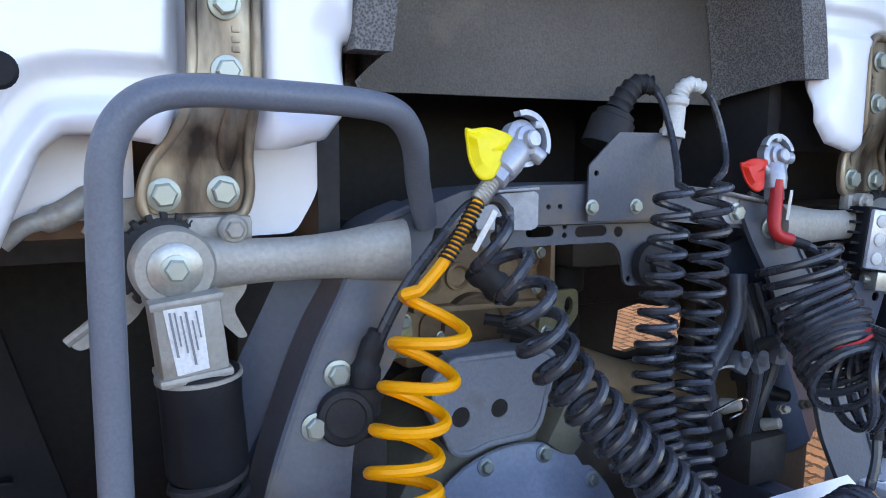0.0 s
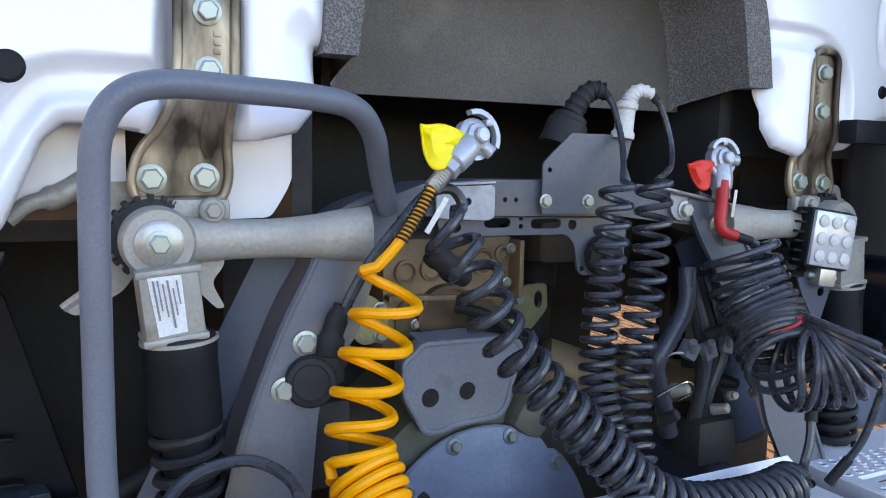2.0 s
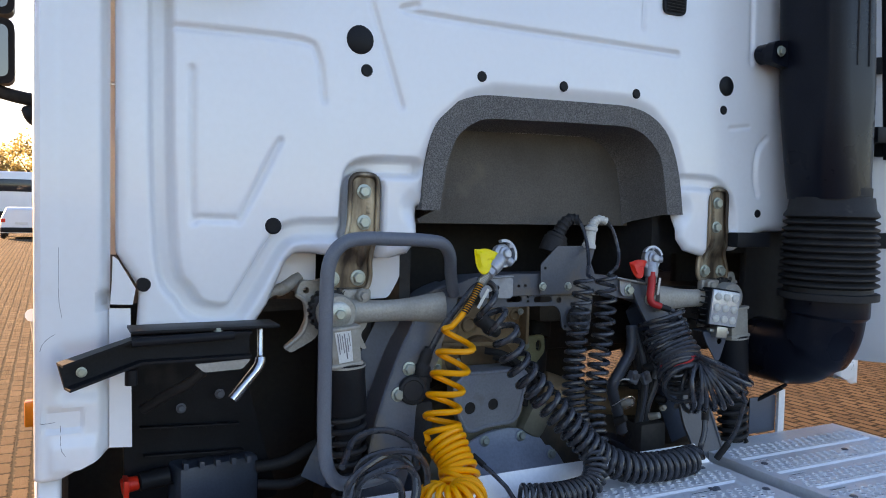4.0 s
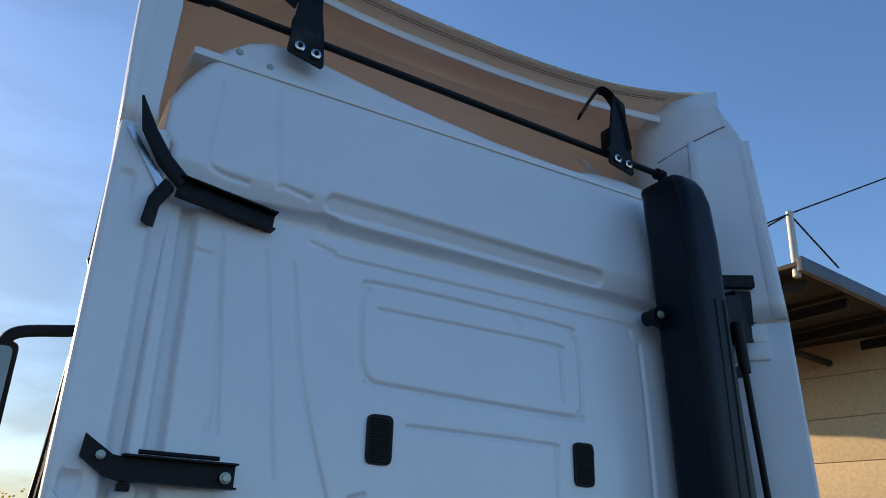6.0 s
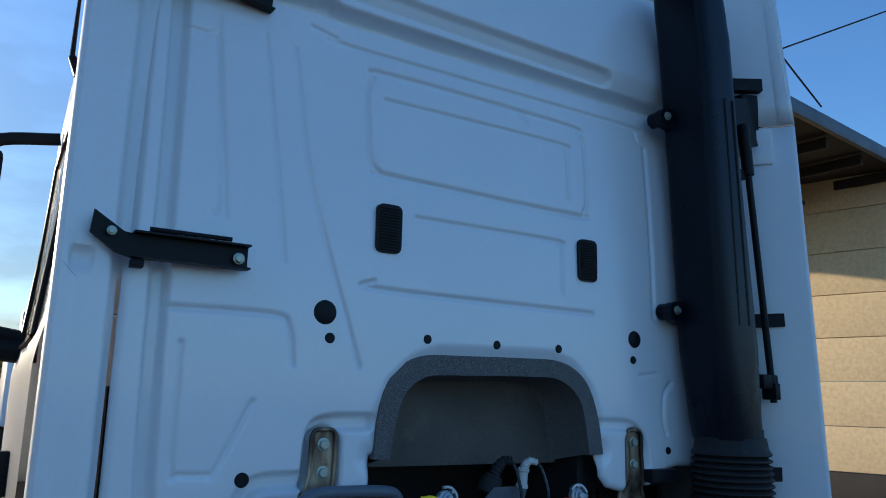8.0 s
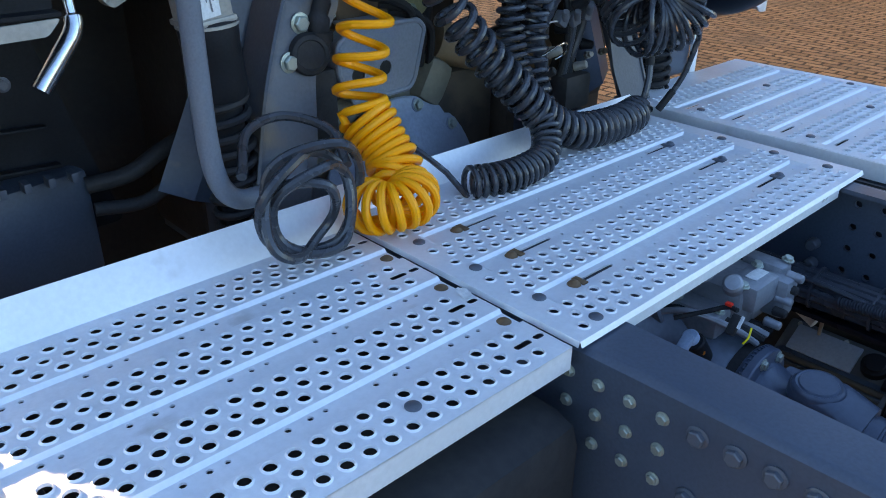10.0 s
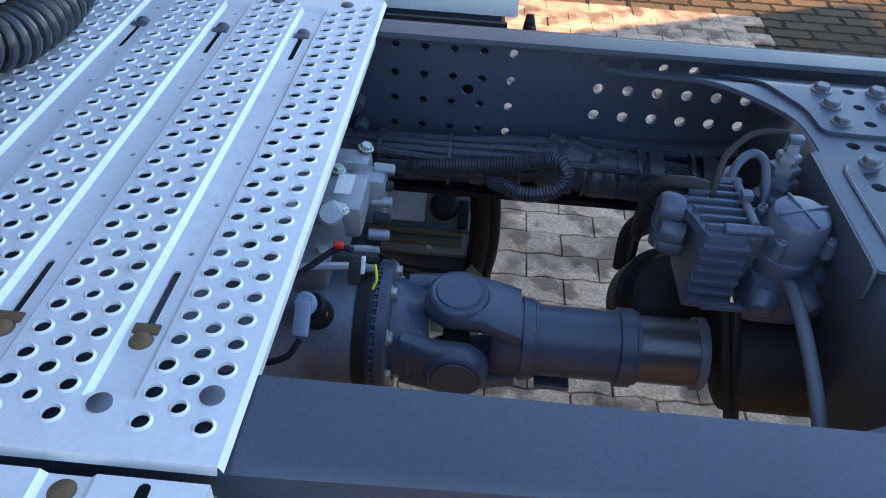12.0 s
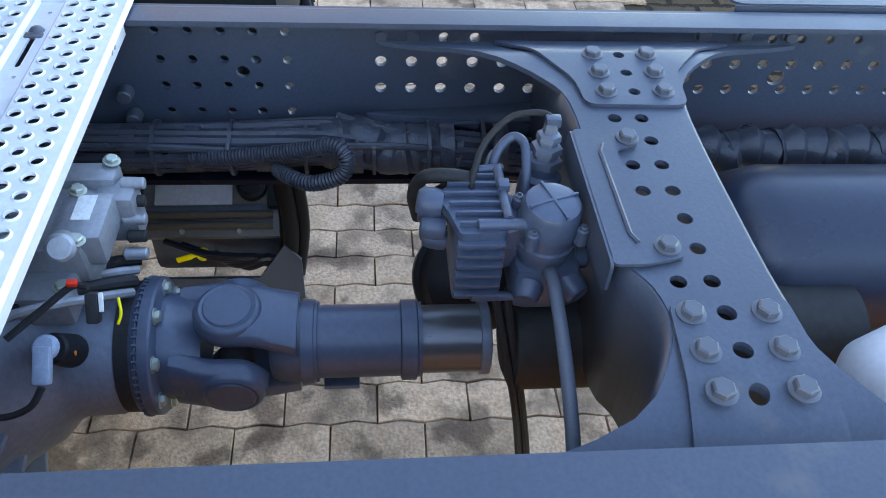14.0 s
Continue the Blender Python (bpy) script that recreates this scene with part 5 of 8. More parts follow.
bm = box(bmesh.new(), (0, 0.0, -0.066), (0.035, 0.035, 0.03), 0.003)
rod(bm, (-0.03, 0, -0.065), (0.03, 0, -0.065), 0.006)
part("swivel", placed(bm), STEEL, lamp)
bm = sheet(bmesh.new(), rounded([(0.535, 1.418), (0.645, 1.412), (0.635, 1.39), (0.610, 1.325), (0.595, 1.325), (0.555, 1.38)], 0.01), rear(-0.005), 0.004, [(0.607, 1.385, 0.010)])
box(bm, (0.59, 0.025, 1.416), (0.07, 0.06, 0.004), 0.001)
part("lamp_bracket", bm, FRAME, lamp)

# ---- hose couplings ----
def gladhand(p, axis, capmat, cap_dir, name, label, cap_off=0.012, cap_size=1.0):
    g = thing(name, label, "coupling")
    p, axis = Vector(p), Vector(axis).normalized()
    s = Vector(cap_dir).normalized()
    side_v = axis.cross(Vector((0, -1, 0))).normalized()
    face = side_v.cross(axis).normalized()
    if face.y > 0:
        face = -face
    rings = [(0, 0.009)]
    for k in range(6):
        rings += [(0.002 + 0.005 * k, 0.0105), (0.0045 + 0.005 * k, 0.0125), (0.006 + 0.005 * k, 0.0105)]
    bm = lathe(bmesh.new(), rings + [(0.036, 0.010)], p, axis, 16)
    part("threaded_ferrule", bm, STEEL, g)
    part("hex_nut", lathe(bmesh.new(), [(0, 0.013), (0.002, 0.0165), (0.016, 0.0165), (0.018, 0.013)], p + axis * 0.034, axis, 6), GLAD, g)
    bm = lathe(bmesh.new(), [(0.05, 0.014), (0.054, 0.019), (0.072, 0.021), (0.09, 0.019), (0.10, 0.016), (0.125, 0.014)], p, axis, 20)
    c = p + axis * 0.108
    lathe(bm, [(-0.016, 0.020), (-0.014, 0.026), (0.002, 0.027), (0.005, 0.024), (0.006, 0.019), (0.012, 0.018), (0.014, 0.012), (0.022, 0.0115), (0.024, 0.009), (0.024, 0)], c, face, 24)
    rod(bm, c + side_v * 0.01, c + side_v * 0.034 + face * 0.010, 0.0105, 0.010, 16, 0.002)
    rod(bm, c - side_v * 0.012 - axis * 0.03, c - side_v * 0.030 - axis * 0.018, 0.008, 0.007, 12, 0.002)
    part("body", bm, GLAD, g)
    for r0, r1, a0, a1, off in ((0.031, 0.038, -65, 70, 0.012), (0.027, 0.033, 100, 200, 0.004)):
        arc = [(r1 * math.sin(radians(a)), r1 * math.cos(radians(a))) for a in range(a0, a1 + 1, 15)]
        arc += [(r0 * math.sin(radians(a)), r0 * math.cos(radians(a))) for a in range(a1 - (a1 - a0) % 15, a0 - 1, -15)]
        m = Matrix.Translation(c + face * off) @ Matrix((side_v, axis, side_v.cross(axis))).transposed().to_4x4()
        part("jaw", sheet(bmesh.new(), arc, m, 0.012), GLAD, g)
    bm = box(bmesh.new(), c + axis * 0.030 + face * 0.004, (0.012, 0.016, 0.010), 0.003)
    part("catch", bm, GLAD, g)
    # dust cap: a soft dished disc on a narrow tongue
    q = p + axis * 0.098 + s * cap_off
    nrm = (Vector((-0.3, -1, 0.2)) - s * s.dot(Vector((-0.3, -1, 0.2)))).normalized()
    up = nrm.cross(s)
    up = up if up.z > 0 else -up
    out = spline([(v[0], v[1], 0) for v in ((0, -0.006), (0.018, -0.010), (0.030, -0.030), (0.044, -0.046), (0.060, -0.046), (0.066, -0.026), (0.069, -0.004), (0.074, 0.012), (0.064, 0.013), (0.045, 0.016), (0.022, 0.012), (0, 0.008))], 4)
    bm, layers = bmesh.new(), []
    mid = Vector((0.048, -0.014, 0))
    for f in (1.0, 0.82, 0.6, 0.45, 0.2):
        ring = []
        for v in out:
            w = mid + (v - mid) * f
            lift = 0.006 * math.sin(w.x * 70) * (1 if f > 0.7 else 0.3) + (0.0 if f > 0.65 else 0.006) + 0.25 * (w.y + 0.01) ** 2 / 0.03
            ring.append(bm.verts.new(q + (s * w.x + up * w.y + nrm * lift) * cap_size))
        layers.append(ring)
    for a, b in zip(layers, layers[1:]):
        for k in range(len(a)):
            bm.faces.new((a[k], a[(k + 1) % len(a)], b[(k + 1) % len(a)], b[k]))
    bm.faces.new(layers[-1])
    cap = part("dust_cap", bm, capmat, g, "", 60)
    md = cap.modifiers.new("thickness", "SOLIDIFY")
    md.thickness, md.offset = 0.004, 0
    return g


gladhand((-0.296, -0.088, 1.590), (0.13, 0.040, 0.122), LEMON, (-0.95, -0.2, 0.10), "yellow_air_coupling", "aluminium air hose coupling with yellow dust cap")
gladhand((0.338, 0.008, 1.535), (0.10, 0.16, 0.97), RED, (-1, -0.1, -0.12), "red_air_coupling", "aluminium air hose coupling with red dust cap", 0.022, 0.85)


def hose(name, label, pts, r, mat, seg=9, group=""):
    bm = tube(bmesh.new(), pts, r, seg)
    ob = part(name, bm, mat)
    if "coil" in name and "yellow" not in name:
        for end in (pts[:4], pts[-4:]):
            part("end_sleeve", tube(bmesh.new(), end, r * 1.35, 10), RUBBER, ob)
    return tagged(ob, label, "hose", group)


# yellow coiled air hose
axis = spline([(-0.350, -0.090, 1.475), (-0.366, -0.090, 1.41), (-0.384, -0.092, 1.345), (-0.396, -0.095, 1.285), (-0.402, -0.108, 1.235)], 10)
top = spline([(-0.296, -0.088, 1.590), (-0.320, -0.090, 1.552), (-0.346, -0.092, 1.518), (-0.375, -0.094, 1.490)], 8)
body = coil(axis, 0.041, lambda t: 0.060 - 0.020 * t, 18, (-1, 0, 0), 0.15)
ring = [(-0.434 + 0.036 * math.cos(radians(a)), -0.218 + 0.036 * math.sin(radians(a)), 1.128 - 0.018 * (50 - a) / 290) for a in range(50, -241, -29)]
low = coil(spline([(-0.402, -0.110, 1.232), (-0.391, -0.145, 1.190), (-0.390, -0.178, 1.152)] + ring, 6), lambda t: 0.042 - 0.005 * t + 0.003 * math.sin(23 * t), lambda t: 0.0165 - 0.004 * t, 18, (-1, 0, 0))
yh = hose("yellow_coiled_hose", "bright yellow coiled air hose hanging to the walkway", top + body + low, 0.0075, YELLOW, 9)
bm = tube(bmesh.new(), coil(spline([(-0.296, -0.088, 1.590), (-0.320, -0.090, 1.552), (-0.342, -0.092, 1.522)], 8), 0.0088, 0.0062, 10), 0.0018, 5)
part("strain_relief", bm, RUBBER, yh, "black spiral wound hose guard")
bm = box(bmesh.new(), (-0.292, -0.098, 1.556), (0.008, 0.002, 0.055), 0.0008, turn("Y", 32))
part("hose_tag", bm, WHITE_PL, yh)
# red sleeve and black bundled coil
red_top = spline([(0.341, 0.010, 1.603), (0.336, 0.006, 1.565), (0.328, 0.0, 1.530), (0.334, -0.004, 1.512), (0.358, -0.012, 1.503)], 6)
rs = tagged(part("red_hose_sleeve", tube(bmesh.new(), red_top, [0.0115] * 12 + [0.0105] * 13, 12), SLEEVE_RED), "bright red rubber hose sleeve under the coupling", "hose")
part("hose_tag", box(bmesh.new(), (0.350, -0.010, 1.562), (0.007, 0.0015, 0.050), 0.0006, turn("Y", 8)), WHITE_PL, rs)
TIE = Vector((0.335, -0.172, 1.378))
lead = [Vector(p) for p in ((0.325, -0.050, 1.485), (0.334, -0.068, 1.425), (0.342, -0.105, 1.366), (0.330, -0.150, 1.318))]
fan = [TIE + Vector((0.86 * math.sin(radians(a)), -0.5 * math.sin(radians(a)), -math.cos(radians(a)))) * (0.072 + 0.00020 * (a + 5)) for a in range(-8, 88, 8)]
ax = spline(lead + fan, 6)
bun = coil(ax, lambda t: 0.062 + 0.018 * max(0, t - 0.45) / 0.55 + 0.003 * math.sin(40 * t), lambda t: 0.027 - 0.0135 * min(1, t * 2.4) + 0.002 * math.sin(60 * t), 18, (1, 0, 0))
hose("black_coiled_hose", "black coiled air hose tied into a bundle", spline([(0.358, -0.012, 1.503), (0.400, -0.03, 1.485), (0.425, -0.05, 1.450), (0.40, -0.07, 1.44)], 5) + bun + spline([(0.470, -0.235, 1.26), (0.458, -0.215, 1.17), (0.430, -0.18, 1.09)], 5), 0.0066, HOSE, 8, "black hoses")
part_tie = tube(bmesh.new(), coil(spline([TIE + Vector((-0.012, -0.004, 0.004)), TIE + Vector((0.012, -0.004, 0.006))], 4), 0.0055, 0.006, 10), 0.0024, 6)
tagged(part("red_tie", part_tie, SLEEVE_RED), "red tape tie gathering the hose bundle", "tie")
tagged(part("red_tie", tube(bmesh.new(), spline([(0.268, -0.120, 1.352), (0.285, -0.165, 1.362), (0.305, -0.188, 1.376), (0.318, -0.192, 1.384)], 5), 0.0028, 8, 0.6), SLEEVE_RED), "red cord across the hose bundle", "tie")
# electric coils and the thick black coil
cab_a = spline([(0.102, 0.060, 1.752), (0.112, 0.045, 1.725), (0.110, 0.02, 1.675), (0.085, -0.02, 1.63), (0.060, -0.05, 1.603)], 6)
ca = coil(spline([(0.036, -0.068, 1.600), (0.022, -0.070, 1.49), (0.012, -0.070, 1.40), (0.002, -0.080, 1.30), (-0.003, -0.12, 1.21), (0.0, -0.18, 1.15), (-0.03, -0.215, 1.10), (-0.09, -0.225, 1.087), (-0.17, -0.225, 1.087), (-0.235, -0.20, 1.087)], 8), lambda t: 0.024 + 0.004 * t, lambda t: 0.031 - 0.015 * min(1, t * 2.0), 14, (1, 0, 0))
hose("black_electric_coil", "black coiled electric cable ending on the walkway", cab_a + ca + spline([(-0.25, -0.16, 1.10), (-0.275, -0.13, 1.13), (-0.30, -0.08, 1.16)], 5), 0.0056, HOSE, 8, "black hoses")
cab_b = spline([(0.182, 0.032, 1.750), (0.202, 0.025, 1.722), (0.212, 0.01, 1.665), (0.185, -0.02, 1.625), (0.130, -0.05, 1.603)], 6)
cb = coil(spline([(0.110, -0.068, 1.600), (0.106, -0.070, 1.49), (0.096, -0.070, 1.40), (0.080, -0.075, 1.31), (0.060, -0.10, 1.22), (0.035, -0.16, 1.13)], 8), 0.026, lambda t: 0.032 - 0.012 * t, 14, (1, 0, 0), 1.0)
hose("black_electric_coil", "black coiled electric cable from the white plug", cab_b + cb, 0.0056, HOSE, 8, "black hoses")
cc = coil(spline([(-0.268, -0.055, 1.545), (-0.240, -0.070, 1.500), (-0.220, -0.080, 1.470), (-0.192, -0.085, 1.405), (-0.155, -0.095, 1.350), (-0.105, -0.11, 1.290), (-0.045, -0.14, 1.220), (0.02, -0.17, 1.15), (0.09, -0.19, 1.115), (0.18, -0.195, 1.103), (0.27, -0.19, 1.10), (0.345, -0.175, 1.10)], 8), 0.033, lambda t: 0.050 - 0.028 * min(1, t * 1.9), 16, (1, 0, 0))
hose("black_electric_coil", "thick black coiled electric cable across the gap", spline([(-0.400, -0.0, 1.38), (-0.384, -0.01, 1.43), (-0.356, -0.02, 1.485), (-0.315, -0.03, 1.54), (-0.275, -0.03, 1.58), (-0.238, -0.035, 1.588), (-0.222, -0.04, 1.565), (-0.240, -0.05, 1.55)], 6) + cc + spline([(0.375, -0.17, 1.12), (0.395, -0.165, 1.17), (0.41, -0.15, 1.24)], 5), 0.0080, HOSE, 9, "black hoses")
tagged(part("cable_plug", tube(bmesh.new(), spline([(-0.262, -0.025, 1.500), (-0.235, -0.03, 1.475), (-0.205, -0.02, 1.455)], 5), [0.020, 0.021, 0.021, 0.018, 0.018, 0.021, 0.021, 0.020, 0.016, 0.015, 0.014], 14), RUBBER), "black cable plug under the cross beam", "plug")
bm = tube(bmesh.new(), spline([(-0.408, 0.0, 1.352), (-0.404, 0.0, 1.385), (-0.392, -0.005, 1.425)], 5), [0.02] * 5 + [0.015] * 4 + [0.011] * 2, 12)
rod(bm, (-0.409, 0.0, 1.340), (-0.408, 0.0, 1.356), 0.026, seg=18)
rod(bm, (-0.409, 0.0, 1.318), (-0.409, 0.0, 1.342), 0.022, seg=18)
tagged(part("cable_boot", bm, RUBBER), "black rubber cable boot beside the tower", "boot")
sock = thing("trailer_socket", "round black parking socket on the tower", "socket")
part("cover", lathe(bmesh.new(), [(0, 0.037), (0.05, 0.036), (0.055, 0.033), (0.057, 0.026), (0.054, 0.024), (0.054, 0)], (-0.428, 0.03, 1.318), (-0.25, -1, 0.1), 26), RUBBER, sock)
part("body", box(bmesh.new(), (-0.412, 0.02, 1.225), (0.070, 0.06, 0.13), 0.014), RUBBER, sock)
# loops of plain black hose on the walkway
for k, (dx, dy, dz, r) in enumerate(((0, 0, 0, 0.080), (0.012, -0.012, -0.006, 0.072), (0.03, 0.01, 0.004, 0.088), (-0.02, -0.02, -0.01, 0.060))):
    pts = [(-0.61 + dx + (r + 0.006 * math.sin(3 * a + k)) * math.cos(a), -0.235 + dy + 0.02 * math.sin(2 * a + k), 1.165 + dz + (r + 0.004 * math.cos(2 * a)) * math.sin(a)) for a in (2 * math.pi * i / 40 for i in range(41))]
    hose("hose_loop", "looped black air hose resting on the walkway", pts, 0.0078, HOSE, 8, "hose loops")
hose("hose_loop", "black air hose leading to the loops", spline([(-0.52, -0.22, 1.20), (-0.50, -0.15, 1.235), (-0.54, -0.08, 1.25), (-0.62, -0.10, 1.245), (-0.68, -0.18, 1.21)], 8), 0.0078, HOSE, 8, "hose loops")

# ---- engine bay seen below the cab ----
GEAR = material("gearbox_paint", (0.40, 0.46, 0.55), (0.28, 0.33, 0.41), 0.5, 0.1, 7, 110, 0.2, (0.22, 0.19, 0.16), 0.25, 8)
COVER = material("grey_cover", (0.31, 0.335, 0.38), (0.23, 0.25, 0.29), 0.5, 0, 8, 140, 0.12, (0.2, 0.175, 0.15), 0.2, 9)
COVER_BROWN = material("brown_cover", (0.20, 0.115, 0.06), (0.14, 0.085, 0.05), 0.6, 0.1, 12, 90, 0.15, (0.07, 0.05, 0.04), 0.3, 8)
BELL = material("olive_casting", (0.26, 0.235, 0.17), (0.18, 0.165, 0.125), 0.6, 0.1, 9, 80, 0.3, (0.09, 0.08, 0.065), 0.4, 7)
bay = thing("engine_and_gearbox", "dusty engine and gearbox under the raised cab gap", "engine")
bm = box(bmesh.new(), (0.0, 0.50, 1.35), (0.31, 0.16, 0.24), 0.015)
for x, z, r in ((-0.105, 1.40, 0.020), (-0.045, 1.405, 0.022), (0.075, 1.415, 0.024), (0.125, 1.43, 0.014)):
    lathe(bm, [(0, r + 0.006), (0.012, r + 0.005), (0.014, r), (0.006, r - 0.004), (0.004, 0)], (x, 0.424, z), (0, -1, 0), 20)
box(bm, (0.0, 0.41, 1.345), (0.30, 0.03, 0.012), 0.004, turn("Y", 2))
box(bm, (0.150, 0.40, 1.40), (0.012, 0.05, 0.125), 0.004)
fly = part("flywheel_housing", bm, ENGINE, bay, "brown dusty flywheel housing")
bm = lathe(bmesh.new(), [(0, 0.072), (0.020, 0.070), (0.022, 0.064), (0.016, 0.062), (0.016, 0.0)], (-0.012, 0.420, 1.300), (0, -1, 0), 36)
sheet(bm, rounded([(-0.130, 1.335), (-0.02, 1.362), (0.09, 1.345), (0.135, 1.29), (0.10, 1.25), (-0.125, 1.258)], 0.03), rear(0.414), 0.02)
part("cover_plate", bm, COVER_BROWN, bay, "brown stamped cover plate")
for p in ((-0.085, 0.408, 1.292), (0.105, 0.408, 1.298), (0.128, 0.40, 1.37), (0.13, 0.39, 1.445)):
    bolt(fly, p, (0, -1, 0), 0.009)
for x, fl in ((-0.195, -1), (0.188, 1)):
    o = [(-0.050, -0.045), (-0.045, 0.020), (-0.010, 0.048), (0.048, 0.050), (0.052, -0.008), (0.008, -0.055)]
    bm = sheet(bmesh.new(), rounded([(x + fl * u, 1.312 + w) for u, w in o], 0.014), rear(0.405), 0.012, [], [[(a, c) for a, c in ((x + fl * 0.026 + 0.011 * math.cos(k * 0.5236), 1.326 + 0.020 * math.sin(k * 0.5236)) for k in range(12))]])
    eye = part("lifting_eye", bm, YELLOWISH, bay, "yellow zinc plated lifting eye")
    bolt(eye, (x - fl * 0.028, 0.403, 1.330), (0, -1, 0), 0.0125)
    bolt(eye, (x - fl * 0.030, 0.403, 1.276), (0, -1, 0), 0.0125)
o = rounded([(-0.126, 1.279), (-0.142, 1.262), (-0.163, 1.249), (-0.162, 1.183), (-0.134, 1.135), (-0.122, 1.108), (-0.092, 1.101), (-0.050, 1.113), (0.046, 1.117), (0.064, 1.138), (0.096, 1.257), (0.076, 1.277)], 0.012)
bm = sheet(bmesh.new(), o, rear(0.285), 0.05, [(-0.108, 1.173, 0.0190), (-0.027, 1.178, 0.0180)], n=22)
tube(bm, [(u, 0.287, v) for u, v in o] + [(o[0][0], 0.287, o[0][1])], 0.007, 8, caps=False)
box(bm, (-0.02, 0.325, 1.277), (0.20, 0.075, 0.006), 0.002, turn("X", 12))
cover = part("sump_cover", bm, COVER, bay, "grey stamped cover with two holes")
for x, z in ((-0.108, 1.173), (-0.027, 1.178)):
    part("hole_sleeve", lathe(bmesh.new(), [(0, 0.0), (0.001, 0.018), (0.045, 0.0185), (0.046, 0.0205)], (x, 0.334, z), (0, -1, 0), 22), DARK, cover)
UNIT_GREY = material("grey_connector", (0.20, 0.21, 0.23), (0.15, 0.16, 0.18), 0.45, 0, 20, 180, 0.05, (0.16, 0.13, 0.10), 0.25)
# bell housing and its domed lid
bm = lathe(bmesh.new(), [(-0.30, 0.30), (0.05, 0.275), (0.10, 0.262), (0.105, 0.245)], (0.03, 0.44, 0.90), (0, -1, 0), 44)
box(bm, (0.15, 0.35, 1.11), (0.09, 0.12, 0.12), 0.03, turn("Y", 30))
part("gearbox_housing", bm, BELL, bay, "olive brown cast gearbox housing")
LN = Vector((0.0, -1.0, 0.16)).normalized()
bm = lathe(bmesh.new(), [(0, 0.252), (0.010, 0.254), (0.014, 0.250), (0.016, 0.216), (0.026, 0.196), (0.042, 0.160), (0.052, 0.110), (0.056, 0.06), (0.057, 0.0)], (0.026, 0.285, 0.838), LN, 56)
lid = part("housing_lid", bm, GEAR, bay, "blue-grey cast gearbox lid with bolts")
for k in range(6):
    a = radians(-82 + 32.5 * k)
    up = Vector((math.sin(a), 0, math.cos(a)))
    up = (up - LN * up.dot(LN)).normalized()
    c = Vector((0.026, 0.285, 0.838)) + LN * 0.019 + up * 0.233
    bolt(lid, c, LN, 0.0125)
    part("boss", lathe(bmesh.new(), [(-0.006, 0.020), (0.004, 0.018), (0.006, 0.014)], c - LN * 0.005, LN, 16), GEAR, lid)
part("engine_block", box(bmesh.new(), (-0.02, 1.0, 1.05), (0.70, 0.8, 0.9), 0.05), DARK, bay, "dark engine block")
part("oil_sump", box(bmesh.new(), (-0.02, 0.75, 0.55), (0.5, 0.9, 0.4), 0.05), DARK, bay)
# blocks and panels added to fill the bay where ground would show through
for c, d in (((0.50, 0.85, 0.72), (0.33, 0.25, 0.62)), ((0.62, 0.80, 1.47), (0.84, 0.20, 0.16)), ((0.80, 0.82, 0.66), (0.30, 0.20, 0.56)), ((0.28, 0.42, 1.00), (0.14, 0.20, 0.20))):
    part("side_cowl", box(bmesh.new(), c, d, 0.03), DUSTY_BROWN, bay, "dusty brown block added to fill the engine bay")
part("wheel_housing", box(bmesh.new(), (-0.80, 0.68, 0.93), (0.92, 0.06, 1.18), 0.02), DARK, bay, "dark panel added to close the bay behind the cab mount")
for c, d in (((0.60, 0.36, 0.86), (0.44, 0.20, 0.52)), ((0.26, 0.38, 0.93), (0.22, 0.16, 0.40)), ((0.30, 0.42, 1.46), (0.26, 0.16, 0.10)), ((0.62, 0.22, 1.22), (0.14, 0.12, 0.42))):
    part("side_cowl", box(bmesh.new(), c, d, 0.03), DUSTY_BROWN, bay, "dusty brown block added to fill the engine bay")
# dark blocks added to narrow the sunlit gap under the cab
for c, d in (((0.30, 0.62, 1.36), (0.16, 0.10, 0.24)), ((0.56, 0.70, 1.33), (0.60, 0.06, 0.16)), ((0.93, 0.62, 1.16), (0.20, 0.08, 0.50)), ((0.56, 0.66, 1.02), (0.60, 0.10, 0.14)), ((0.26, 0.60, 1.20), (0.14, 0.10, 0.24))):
    part("side_cowl", box(bmesh.new(), c, d, 0.03), DARK, bay, "dark block added to close gaps in the engine bay")
# added dark sheets stand in for shade in the bay; hole shows sunlit ground
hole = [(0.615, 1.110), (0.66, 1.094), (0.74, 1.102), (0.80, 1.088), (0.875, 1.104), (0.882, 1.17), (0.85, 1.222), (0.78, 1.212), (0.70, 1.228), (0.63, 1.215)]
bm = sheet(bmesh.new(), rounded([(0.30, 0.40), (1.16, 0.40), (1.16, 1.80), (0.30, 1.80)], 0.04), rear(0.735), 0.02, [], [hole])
part("bay_shield", bm, DARK, bay, "dark backing sheet added behind the engine bay, with an opening")
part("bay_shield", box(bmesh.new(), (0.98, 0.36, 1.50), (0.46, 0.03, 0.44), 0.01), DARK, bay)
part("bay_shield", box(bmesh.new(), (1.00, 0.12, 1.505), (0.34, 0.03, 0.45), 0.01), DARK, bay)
# further dark fillers added around the engine to shut out daylight behind it
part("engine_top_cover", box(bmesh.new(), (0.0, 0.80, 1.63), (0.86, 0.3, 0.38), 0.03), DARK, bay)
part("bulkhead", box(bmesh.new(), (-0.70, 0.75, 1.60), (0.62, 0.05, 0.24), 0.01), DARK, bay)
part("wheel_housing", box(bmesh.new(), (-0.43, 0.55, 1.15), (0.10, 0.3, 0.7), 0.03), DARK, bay)
